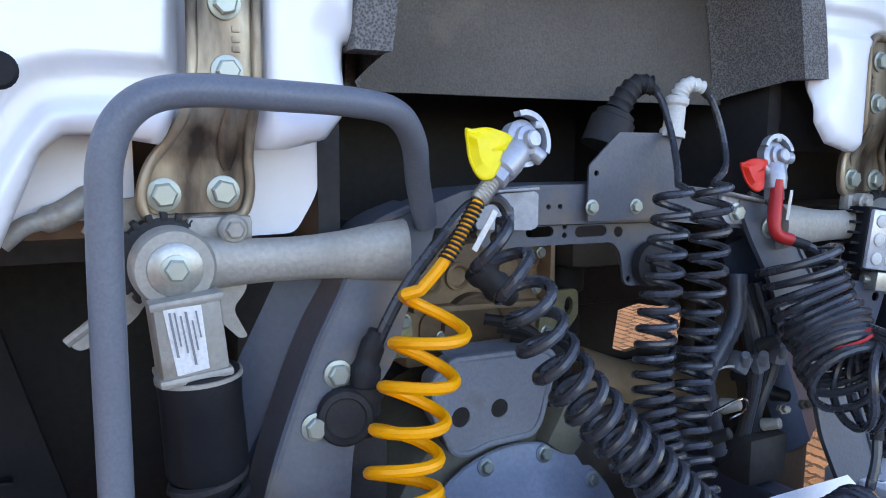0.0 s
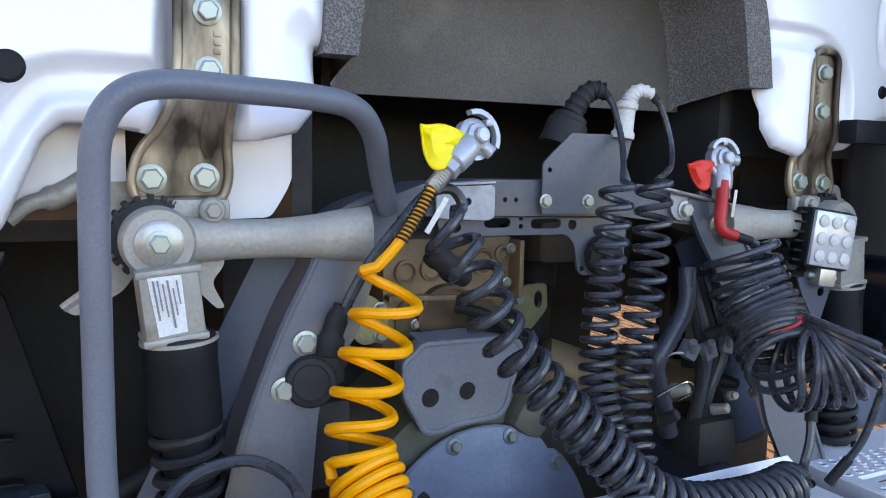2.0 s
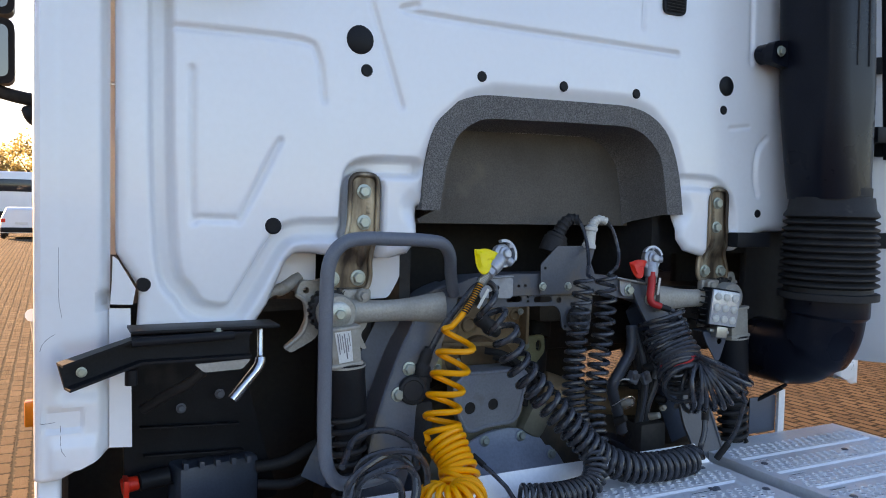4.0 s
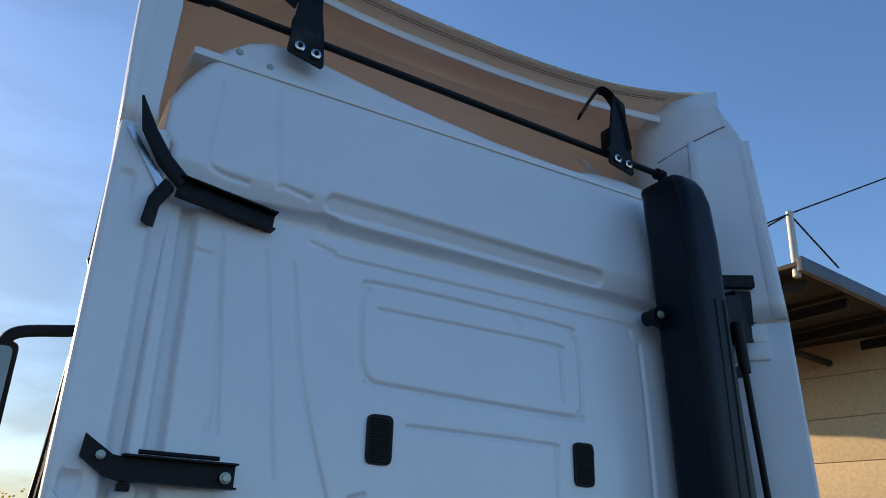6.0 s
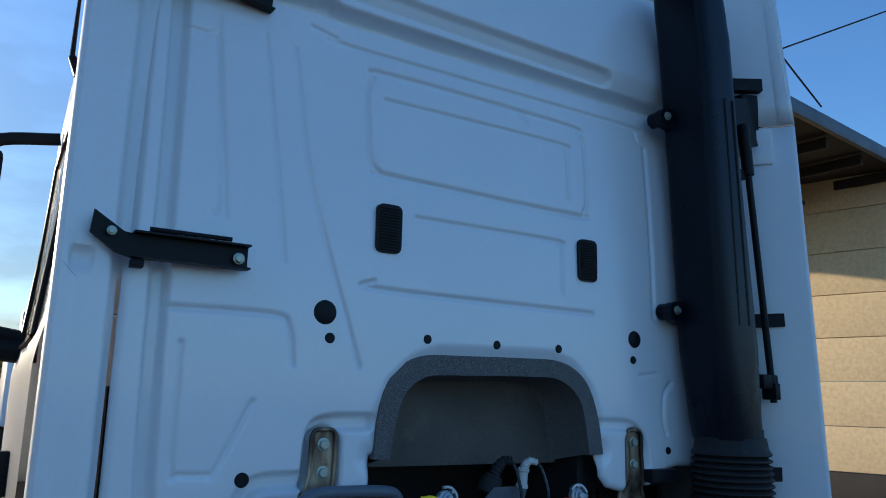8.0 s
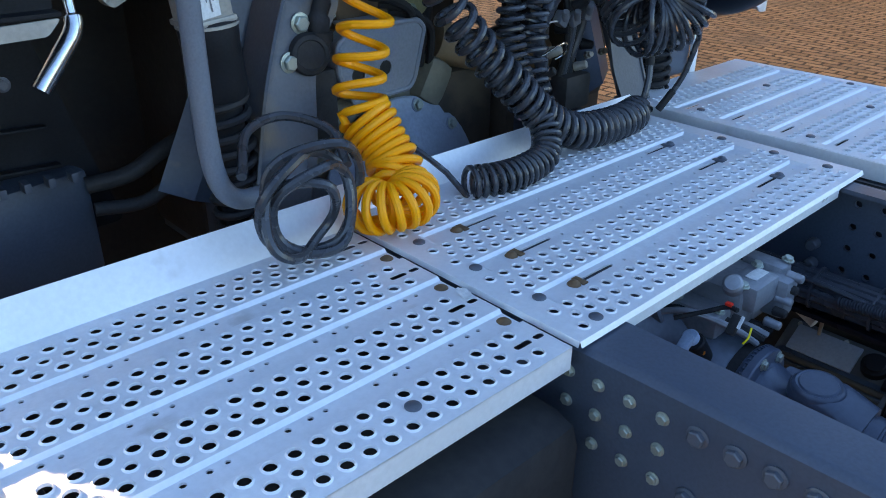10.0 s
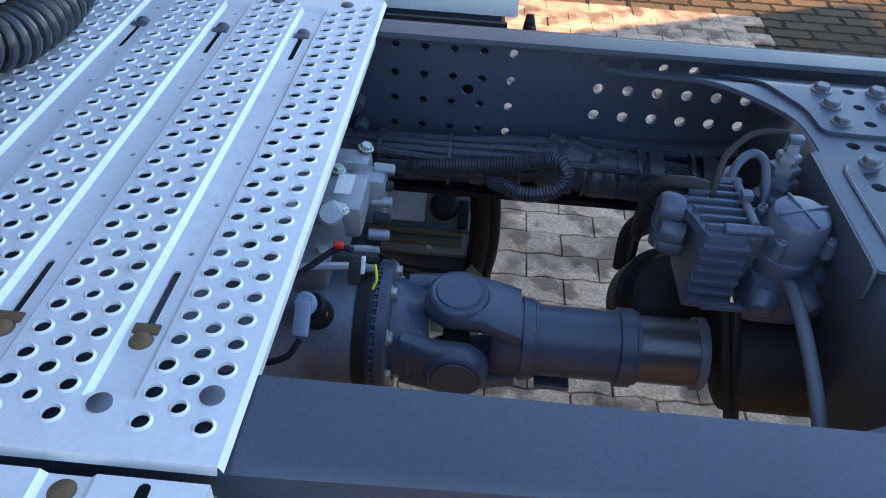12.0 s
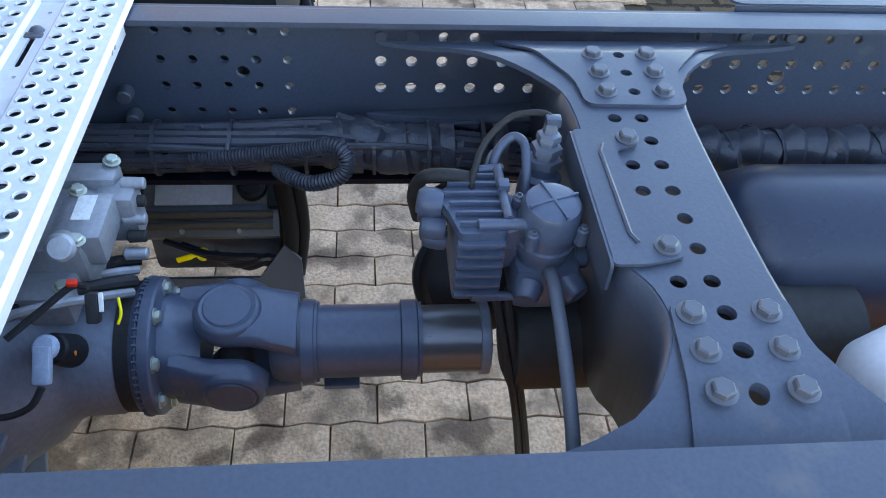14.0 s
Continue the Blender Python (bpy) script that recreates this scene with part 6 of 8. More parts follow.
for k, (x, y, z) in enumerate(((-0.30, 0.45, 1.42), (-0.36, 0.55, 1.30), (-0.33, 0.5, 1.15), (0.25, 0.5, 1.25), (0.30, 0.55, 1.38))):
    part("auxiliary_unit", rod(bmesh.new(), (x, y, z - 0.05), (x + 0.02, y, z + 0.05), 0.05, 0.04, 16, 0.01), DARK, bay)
for k in range(3):
    x, z = 0.02 + 0.03 * k, 1.335 - 0.02 * k
    bm = tube(bmesh.new(), spline([(x - 0.05, 0.34, z), (x, 0.31, z - 0.01), (x + 0.05, 0.30, z - 0.05), (x + 0.06, 0.32, z - 0.16)], 6), 0.011, 8)
    part("pipe", bm, RUBBER, bay)
# ribbed hoses and taped cables beside the tower
hose_line = spline([(0.305, 0.05, 1.44), (0.297, 0.04, 1.37), (0.262, 0.04, 1.312), (0.236, 0.045, 1.262), (0.258, 0.05, 1.20), (0.29, 0.06, 1.12)], 7)
part("ribbed_hose", tube(bmesh.new(), hose_line, [0.016 + (0.0022 if k % 2 else 0) for k in range(len(hose_line))], 12), HARNESS, bay, "dark ribbed hose")
for k, (x, r) in enumerate(((0.325, 0.009), (0.342, 0.012), (0.362, 0.008), (0.385, 0.010))):
    bm = tube(bmesh.new(), spline([(x - 0.02, 0.06, 1.42), (x, 0.045, 1.345), (x + 0.014, 0.04, 1.27), (x + 0.020 - 0.01 * k, 0.05, 1.18), (x + 0.01, 0.07, 1.08)], 6), r, 9)
    part("taped_cable", bm, HARNESS if k % 2 else RUBBER, bay)
for x, z, a in ((0.300, 1.288, 30), (0.345, 1.284, -20), (0.392, 1.292, 15)):
    bm = box(bmesh.new(), (x, 0.030, z), (0.030, 0.026, 0.034), 0.005, turn("Y", a))
    rod(bm, (x, 0.02, z), (x - 0.012, 0.008, z + 0.022), 0.010, 0.008, 12, 0.002)
    part("cable_connector", bm, UNIT_GREY, bay, "grey cable connector")
for x in (0.425, 0.485):
    part("brass_fitting", lathe(bmesh.new(), [(0, 0.010), (0.012, 0.010), (0.013, 0.007), (0.024, 0.007), (0.025, 0.0)], (x, 0.04, 1.182), (-0.3, -0.8, 0.3), 6), CAST, bay)
part("wire", tube(bmesh.new(), spline([(0.235, 0.03, 1.282), (0.275, 0.025, 1.286), (0.312, 0.03, 1.268)], 6), 0.0022, 6), WHITE_PL, bay)
part("valve_block", box(bmesh.new(), (0.38, 0.06, 1.10), (0.10, 0.08, 0.09), 0.015), DARK, bay)
for k in range(6):
    p = Vector((0.24 + 0.035 * k, 0.03 + 0.012 * (k % 3), 1.16 + 0.05 * ((k * 5) % 4)))
    part("fitting", rod(bmesh.new(), p, p + Vector((0.012, -0.03, 0.02 - 0.01 * (k % 3))), 0.012 + 0.003 * (k % 2), 0.010, 12, 0.002), (RUBBER, CAST, BLACK)[k % 3], bay)
part("exhaust_pipe", tube(bmesh.new(), spline([(0.20, 0.36, 1.20), (0.30, 0.32, 1.165), (0.42, 0.30, 1.145), (0.60, 0.30, 1.120)], 6), 0.052, 22), ENGINE, bay, "brown heat stained pipe")
bm = tube(bmesh.new(), spline([(0.20, 0.0, 1.22), (0.24, -0.03, 1.25), (0.265, -0.02, 1.225), (0.25, 0.0, 1.205)], 6), 0.0026, 6)
part("fitting", bm, CHROME, bay)

UNIT = material("grey_unit_plastic", (0.062, 0.078, 0.105), (0.050, 0.063, 0.086), 0.45, 0, 9, 180, 0.08, (0.09, 0.09, 0.09), 0.2)
# side of the bay: inner wing, heater unit, caps
wing = thing("side_equipment", "dark plastic covers and hoses behind the front wheel", "equipment")
bm = bmesh.new()
sheet(bm, rounded([(-1.09, 1.44), (-0.82, 1.43), (-0.75, 1.18), (-0.70, 1.0), (-1.08, 1.0)], 0.02), rear(0.26), 0.03)
part("inner_wing", bm, BLACK, wing, "black plastic inner wing")
for k in range(3):
    part("wing_rib", box(bmesh.new(), (-0.93 + 0.01 * k, 0.235, 1.22 - 0.07 * k), (0.24, 0.02, 0.006), 0.002, turn("Y", 3)), BLACK, wing)
for x, z in ((-0.955, 1.268), (-0.862, 1.296)):
    bolt(wing, (x, 0.228, z), (0, -1, 0), 0.010, BOLT_B)
bm = box(bmesh.new(), (-0.875, 0.26, 1.03), (0.205, 0.12, 0.20), 0.012, turn("Z", 12))
for k in range(5):
    box(bm, (-0.95 + 0.038 * k, 0.19, 1.135), (0.012, 0.03, 0.018), 0.003)
unit = part("heater_unit", bm, UNIT, wing, "dark grey heater unit")
bm = tube(bmesh.new(), spline([(-0.77, 0.22, 1.10), (-0.70, 0.20, 1.11), (-0.63, 0.20, 1.14), (-0.55, 0.22, 1.16)], 6), 0.016, 10)
tube(bm, spline([(-0.77, 0.20, 1.06), (-0.68, 0.18, 1.06), (-0.60, 0.18, 1.11), (-0.56, 0.2, 1.15)], 6), 0.013, 10)
part("heater_hose", bm, RUBBER, unit)
bm = rod(bmesh.new(), (-1.095, 0.20, 1.10), (-1.055, 0.20, 1.105), 0.019, 0.017, 14, 0.003)
box(bm, (-1.085, 0.19, 1.10), (0.012, 0.05, 0.045), 0.003)
part("red_cap", bm, RED, unit, "red plastic hose cap")
bm = rod(bmesh.new(), (-1.055, 0.20, 1.105), (-0.985, 0.21, 1.11), 0.022, 0.024, 14, 0.003)
part("hose_connector", bm, BLACK, unit)
bm = bmesh.new()
tube(bm, spline([(-1.19, 0.0, 0.70), (-1.195, 0.02, 0.86), (-1.17, 0.06, 0.97), (-1.08, 0.10, 1.00), (-1.02, 0.14, 1.02)], 6), 0.032, 12)
tube(bm, spline([(-1.02, 0.12, 1.04), (-1.04, 0.08, 0.95), (-1.06, 0.08, 0.80)], 6), 0.02, 10)
part("filler_pipe", bm, BLACK, wing)
bm = box(bmesh.new(), (-1.148, -0.085, 1.045), (0.062, 0.05, 0.052), 0.012, turn("Y", 24))
tagged(part("blue_filler_cap", bm, BLUE), "blue plastic filler cap beside the walkway", "cap")
bm = tube(bmesh.new(), spline([(-0.83, -0.05, 1.50), (-0.832, -0.06, 1.455), (-0.836, -0.07, 1.425), (-0.862, -0.08, 1.395), (-0.896, -0.087, 1.357)], 8), [0.007] * 12 + [0.0125] * 21, 14)
tagged(part("bent_pipe", bm, CHROME), "bright bent steel pipe under the deflector arm", "pipe")
bm = tube(bmesh.new(), spline([(-0.935, 0.04, 1.395), (-0.965, 0.06, 1.365), (-1.01, 0.09, 1.335), (-1.055, 0.12, 1.30)], 6), 0.012, 10)
tagged(part("black_cable", bm, RUBBER), "black cable in front of the inner wing", "cable")
bm = sheet(bmesh.new(), rounded([(-0.982, 1.446), (-0.866, 1.450), (-0.885, 1.430), (-0.962, 1.428)], 0.006), rear(-0.128), 0.004)
tagged(part("pale_bracket", bm, CAST), "pale metal bracket below the arm", "bracket")


# ---- chassis rails ----
def grid_holes(ys, zs, r):
    return [(y, z, r) for y in ys for z in zs]


right_holes = grid_holes([-0.673 - 0.05 * k for k in range(5)], (1.007, 0.957, 0.908, 0.858), 0.0075)
right_holes += grid_holes([-1.023 - 0.05 * k for k in range(6)], (0.956, 0.906), 0.0095)
right_holes += [(-1.123, 1.004, 0.0085), (-1.173, 1.004, 0.0085), (-0.80, 0.934, 0.011)]
right_holes += grid_holes([-1.573 - 0.05 * k for k in range(9)], (0.956, 0.906), 0.0095) + [(-1.705, 0.93, 0.015), (-1.54, 0.93, 0.012)]
right_holes += [(-1.623 - 0.05 * k, 1.004, 0.008) for k in range(5)]
for s, holes in ((1, right_holes), (-1, [])):
    bm = bmesh.new()
    if s > 0:
        sheet(bm, [(0.9, 0.775), (-4.0, 0.775), (-4.0, 1.047), (0.9, 1.047)], side(0.421), 0.009, holes, n=14)
    # flanges with the rounded bend; the near rail narrows towards the rear
    for z, d in ((1.0485, -1), (0.7745, 1)):
        rings = []
        for y, w in ((0.9, 0.0), (-4.0, 0.0)) if s > 0 else ((0.9, 0.046), (-0.60, 0.044), (-1.2, 0.026), (-1.8, 0.0), (-4.0, 0.0)):
            prof = [(0.366, z), (0.366, z + d * 0.009), (0.405 + w, z + d * 0.009), (0.412 + w, z + d * 0.014), (0.412 + w, z + d * 0.02), (0.421 + w, z + d * 0.02), (0.421 + w, z + d * 0.008), (0.414 + w, z + d * 0.001), (0.408 + w, z)]
            if s < 0 and d < 0:
                prof[4:6] = [(0.412 + w, 0.79), (0.421 + w, 0.79)]
            rings.append([Vector((s * x, y, q)) for x, q in prof])
        loft(bm, rings)
    rail = part("frame_rail", bm, FRAME, truck, "grey painted steel chassis rail with rows of holes")
    if s < 0:
        for k in range(8):
            y = -0.632 - 0.048 * k
            x = -0.466 + 0.018 * (-0.60 - y) / 0.6
            for j, z in enumerate((1.005, 0.956, 0.907)):
                if k > 3 and j == 1:
                    continue
                bolt(rail, (x, y, z), (-1, 0, 0), 0.0078 if k < 4 else 0.012, BOLT_A if k < 4 else BOLT_B)
    else:
        # dark sheet added behind the rail holes so they read deep
        bm = sheet(bmesh.new(), [(-0.60, 0.79), (-0.858, 0.79), (-0.858, 1.035), (-0.60, 1.035)], side(0.475), 0.008, [(-0.815, 0.934, 0.012), (-0.785, 0.905, 0.007), (-0.835, 0.905, 0.007)])
        part("backing_plate", bm, DARK, rail)
        for y in (-1.023, -1.073):
            bolt(rail, (0.411, y, 1.004), (-1, 0, 0), 0.012, BOLT_B)
        for y, z in ((-0.61, 0.90), (-0.615, 0.855), (-0.63, 0.80)):
            b = rod(bmesh.new(), (0.41, y, z), (0.385, y, z), 0.013, 0.012, 12, 0.002)
            part("stud", b, BOLT_PAINT, rail)
        bm = sheet(bmesh.new(), [(-1.00, 0.885), (-1.32, 0.862), (-1.32, 0.845), (-1.00, 0.868)], side(0.37), 0.003)
        box(bm, (0.385, -1.16, 0.868), (0.05, 0.32, 0.004), 0.001, turn("X", -4))
        part("cable_tray", bm, FRAME, rail)
        bm = sheet(bmesh.new(), rounded([(-0.985, 0.985), (-0.985, 1.030), (-1.30, 1.030), (-1.30, 0.985)], 0.014), side(0.4095), 0.003, [(-1.123, 1.004, 0.0085), (-1.173, 1.004, 0.0085)])
        part("rail_strip", bm, FRAME, rail)
        for y in (-1.55, -1.62, -1.70):
            bolt(rail, (0.411, y, 1.012), (-1, 0, 0), 0.012, BOLT_B)

# ---- cross member ----
def tuck(bm):
    """Bends the ends of the flange down under the rails."""
    for v in bm.verts:
        t = min(1, max(0, (abs(v.co.x) - 0.288) / 0.085))
        v.co.z -= 0.026 * t * t * (3 - 2 * t)
    return bm


XM = [(0.37, -1.02), (0.335, -1.10), (0.285, -1.19), (0.225, -1.25), (0.17, -1.275), (0.05, -1.278), (-0.12, -1.278), (-0.17, -1.299), (-0.215, -1.306), (-0.268, -1.289), (-0.325, -1.243), (-0.37, -1.11),
      (-0.37, -1.62), (-0.34, -1.52), (-0.28, -1.455), (-0.20, -1.435), (-0.05, -1.43), (0.10, -1.43), (0.18, -1.437), (0.245, -1.465), (0.30, -1.525), (0.34, -1.60), (0.37, -1.69)]
xm_holes = [(0.132 - 0.0495 * k, -1.329, 0.0095) for k in (0, 2, 3, 6)] + [(0.132 - 0.0495 * k, -1.366, 0.0095) for k in range(7)] + [(0.082, -1.329, 0.004)]
right_d = [(0.283 - 0.048 * k, -1.369, 0.0085) for k in range(3)]
left_d = [(-0.214 - 0.048 * k, -1.364, 0.0105) for k in range(3)]
bm = sheet(bmesh.new(), [(p.x, p.y) for p in spline([(x, y, 0) for x, y in XM[:12]], 3)] + [(p.x, p.y) for p in spline([(x, y, 0) for x, y in XM[12:]], 3)], flat(1.043), 0.008, xm_holes + right_d + left_d, n=14)
cross = part("cross_member", tuck(bm), FRAME, truck, "grey pressed steel cross member with bolts and holes")
for pts, dz in (([q for q in XM[:12]], 0), ([q for q in XM[12:]], 0)):
    bm = bmesh.new()
    line = [(p.x, p.y) for p in spline([(x, y, 0) for x, y in pts], 3)]
    # the web runs straight to both rails under the flared flange
    line = [(x, min(y, -1.272) if pts[0][1] > -1.355 else max(y, -1.436)) for x, y in line]
    mid = -1.355
    rows = [[bm.verts.new((x, y, z)) for x, y in line] for z in (1.041, 0.99)]
    tuck(bm)
    rows.append([bm.verts.new((x, y + (-0.010 if y > mid else 0.010), 0.80)) for x, y in line])
    for a, b in zip(rows, rows[1:]):
        for k in range(len(line) - 1):
            bm.faces.new((a[k], a[k + 1], b[k + 1], b[k]))
    w = part("cross_member_web", bm, FRAME, cross)
    md = w.modifiers.new("thickness", "SOLIDIFY")
    md.thickness, md.offset = 0.008, 0
bm = sheet(bmesh.new(), rounded([(0.3655, -1.19), (0.30, -1.245), (0.22, -1.29), (0.157, -1.295), (0.155, -1.437), (0.24, -1.445), (0.31, -1.50), (0.3655, -1.58)], 0.018), flat(1.0485), 0.005, right_d, n=14)
dbl = part("doubler_plate", tuck(bm), FRAME, cross)
for k in range(3):
    for y in (-1.329, -1.410):
        bolt(dbl, (0.283 - 0.048 * k, y, 1.048), (0, 0, 1), 0.0125, BOLT_B)
bm = sheet(bmesh.new(), rounded([(-0.3655, -1.292), (-0.30, -1.297), (-0.197, -1.3075), (-0.195, -1.434), (-0.30, -1.440), (-0.3655, -1.445)], 0.012), flat(1.0485), 0.005, left_d, n=14)
dbl = part("doubler_plate", tuck(bm), FRAME, cross)
for k in range(3):
    for y in (-1.326, -1.406):
        bolt(dbl, (-0.214 - 0.048 * k, y, 1.048), (0, 0, 1), 0.0125, BOLT_B)
bm = sheet(bmesh.new(), rounded([(0.098, -1.262), (0.098, -1.30), (0.085, -1.345), (0.07, -1.345), (0.055, -1.312), (-0.095, -1.312), (-0.115, -1.345), (-0.135, -1.345), (-0.145, -1.30), (-0.145, -1.262)], 0.008), flat(1.050), 0.004)
sheet(bm, rounded([(0.098, 1.05), (0.098, 1.012), (0.09, 1.004), (-0.135, 1.000), (-0.145, 1.008), (-0.145, 1.05)], 0.008), Matrix(((1, 0, 0, 0), (0, 0, 1, -1.259), (0, 1, 0, 0), (0, 0, 0, 1))), 0.004)
tube(bm, [(0.066, -1.296, 1.0505), (0.050, -1.290, 1.0505), (-0.098, -1.291, 1.0505), (-0.112, -1.297, 1.0505)], 0.0030, 6)
brk = part("angle_bracket", bm, FRAME, cross, "grey folded bracket on the cross member")
bolt(brk, (0.078, -1.331, 1.050), (0, 0, 1), 0.012, BOLT_B)
bolt(brk, (-0.119, -1.328, 1.050), (0, 0, 1), 0.012, BOLT_B)


# ---- walkway plates ----
def walkway(x0, x1, yf, yr, chans, slots, screws, phase, hr, ends=(0.0, 0.0), ovals=(), z=1.06, pitch=0.0305):
    """A pressed plate: rows of collared holes in bands between shallow channels."""
    bm = bmesh.new()
    chans = sorted(chans)
    xa, xb = x0 + ends[0], x1 - ends[1]
    cuts = [yr] + [v for c in chans for v in (c - 0.022, c + 0.022)] + [yf]
    mids = [chans[0] - 0.0605] + [(a + b) / 2 for a, b in zip(chans, chans[1:])] + [chans[-1] + 0.064]
    for (a, b), mid in zip(zip(cuts[0::2], cuts[1::2]), mids):
        holes, polys = [], []
        for r in (-1, 0, 1):
            y = mid + 0.0257 * r
            for k in range(int((x1 - x0) / pitch) + 1):
                x = x0 + phase + k * pitch + (0.0165 if r == 0 else 0)
                if not (x0 + 0.02 < x < x1 - 0.02 and a + 0.010 < y < b - 0.006):
                    continue
                if any((x - sx) ** 2 + (y - sy) ** 2 < 0.024 ** 2 for sx, sy in screws) or (r == 0 and any(p - 0.012 < x < q + 0.012 for p, q in ovals)):
                    continue
                holes.append((x, y, hr * (0.85 if r == 0 and k % 4 == 0 else 1)))
        polys = [slot_poly(p, q, mid, 0.0052) for p, q in ovals if a < mid < b]
        sheet(bm, [(x0, a), (x1, a), (x1, b), (x0, b)], flat(z), 0.0018, holes, polys, n=12, lift=0.0021, rim=0.0032)
    for c in chans:
        polys = [slot_poly(p, q, c, 0.0042) for p, q in slots]
        small, x = [], xb - 0.03
        while x > xa + 0.03:
            for d, r in ((0.027, 0.0036), (0.048, 0.0042), (0.078, 0.0045)) if not slots else ((0.0, 0.0034),):
                if x - d > xa + 0.03 and all(not (p - 0.02 < x - d < q + 0.02) for p, q in slots):
                    small.append((x - d, c + (0.008 if not slots else -0.004), r))
            x -= 0.126 if not slots else 0.085
        sheet(bm, [(xa, c - 0.0165), (xb, c - 0.0165), (xb, c + 0.0165), (xa, c + 0.0165)], flat(z - 0.0052), 0.003, small, polys, n=8)
        for a, b in ((c - 0.022, c - 0.0165), (c + 0.022, c + 0.0165)):
            q = [bm.verts.new(p) for p in ((xa, a, z), (xb, a, z), (xb, b, z - 0.0052), (xa, b, z - 0.0052))]
            bm.faces.new(q if a < b else q[::-1])
        for e, xe, xo, d in ((ends[0], xa, x0, -1), (ends[1], xb, x1, 1)):
            if e:
                lo, hi = sorted((xo, xe + d * 0.010))
                sheet(bm, [(lo, c - 0.022), (hi, c - 0.022), (hi, c + 0.022), (lo, c + 0.022)], flat(z), 0.003)
                q = [bm.verts.new(p) for p in ((xe, c - 0.0165, z - 0.0052), (xe, c + 0.0165, z - 0.0052), (xe + d * 0.010, c + 0.022, z), (xe + d * 0.010, c - 0.022, z))]
                bm.faces.new(q if d > 0 else q[::-1])
                for t in (-1, 1):
                    q = [bm.verts.new(p) for p in ((xe, c + t * 0.0165, z - 0.0052), (xe + d * 0.010, c + t * 0.022, z), (xe, c + t * 0.022, z))]
                    bm.faces.new(q if t * d < 0 else q[::-1])
    return bm


def screw(parent, x, y, z=1.06, mat=None):
    return disc(parent, "screw", (x, y, z - 0.001), (0, 0, 1), 0.0105, 0.004, mat or BOLT_PAINT)


RUST = material("rusty_screw", (0.20, 0.11, 0.05), (0.12, 0.07, 0.04), 0.7, 0.2, 60, 300, 0.2)
CH = [-0.540, -0.413, -0.286]
SL2 = [(-0.335, -0.252), (0.232, 0.312)]
SCR2 = [(0.432, -0.59), (0.43, -0.475), (0.432, -0.35), (-0.403, -0.6235), (-0.421, -0.536), (-0.424, -0.41), (-0.43, -0.285), (0.40, -0.155), (-0.44, -0.15)]
bm = walkway(-0.470, 0.464, -0.125, -0.648, CH, SL2, SCR2, 0.035, 0.0074, (0.065, 0.06))
sheet(bm, [(-0.372, 1.058), (-0.372, 1.030), (0.358, 1.030), (0.358, 1.058)], rear(-0.648), 0.003, [(0.30, 1.044, 0.005), (0.285, 1.044, 0.005)])
for q in (((-0.470, -0.648, 1.06), (0.464, -0.648, 1.06), (0.464, -0.652, 1.052), (-0.470, -0.652, 1.052)), ((-0.470, -0.125, 1.06), (-0.460, -0.103, 1.113), (0.420, -0.103, 1.113), (0.464, -0.125, 1.06)), ((-0.473, -0.648, 1.052), (-0.470, -0.648, 1.06), (-0.470, -0.125, 1.06), (-0.473, -0.125, 1.052)), ((0.464, -0.648, 1.06), (0.467, -0.648, 1.052), (0.467, -0.125, 1.052), (0.464, -0.125, 1.06))):
    bm.faces.new([bm.verts.new(p) for p in q])
p2 = part("walkway_plate", bm, ALU, truck, "perforated aluminium walkway plate", 30)
for x, y in SCR2:
    screw(p2, x, y)
for c in CH:
    for x, k in ((-0.345, 1), (0.322, 0)):
        lathe_bm = lathe(bmesh.new(), [(0, 0.0125), (0.004, 0.012), (0.010, 0.007), (0.012, 0)], (x, c, 1.05), (0, 0, 1), 14)
        box(lathe_bm, (x + (0.014 if k else -0.014), c, 1.055), (0.012, 0.024, 0.005), 0.001)
        part("slot_bolt", lathe_bm, RUST if k else BOLT_PAINT, p2)
for c, d, rz in (((-0.263, -0.348, 1.0608), (0.017, 0.021), 20), ((-0.496, -0.457, 1.0612), (0.018, 0.026), -15)):
    bm, rows = bmesh.new(), []
    for i in range(6):
        rows.append([bm.verts.new((d[0] * (i / 5 - 0.5), d[1] * (j / 5 - 0.5), 0.0012 + 0.0022 * abs(math.sin(i * 2.1 + j * 1.7)))) for j in range(6)])
    for a, b in zip(rows, rows[1:]):
        for j in range(5):
            bm.faces.new((a[j], b[j], b[j + 1], a[j + 1]))
    scrap = tagged(part("tape_scrap", bm, LABEL), "crumpled scrap of pale tape on the walkway", "litter", "tape scraps")
    scrap.matrix_world = pose(*c, 0, 0, rz)
SCR1 = [(-1.12, -0.19), (-0.95, -0.62), (-0.72, -0.60)]
bm = walkway(-1.158, -0.486, -0.165, -0.648, CH, [], SCR1, 0.0186, 0.0078, (0.05, 0.0), [(-0.540, -0.519), (-0.503, -0.4945)])
lip = [(-1.158, -0.165, 1.06), (-0.486, -0.165, 1.06), (-0.486, -0.130, 1.115), (-1.06, -0.130, 1.115), (-1.12, -0.145, 1.085), (-1.158, -0.155, 1.07)]
bm.faces.new([bm.verts.new(p) for p in lip[::-1]])
sheet(bm, [(-1.158, 1.059), (-1.158, 1.025), (-0.486, 1.025), (-0.486, 1.059)], rear(-0.648), 0.003)
sheet(bm, [(-0.648, 1.025), (-0.165, 1.025), (-0.165, 1.059), (-0.648, 1.059)], side(-1.158), 0.003)
p1 = part("walkway_plate", bm, ALU, truck, "perforated aluminium walkway plate beside the chassis", 30)
for x, y in SCR1:
    screw(p1, x, y)
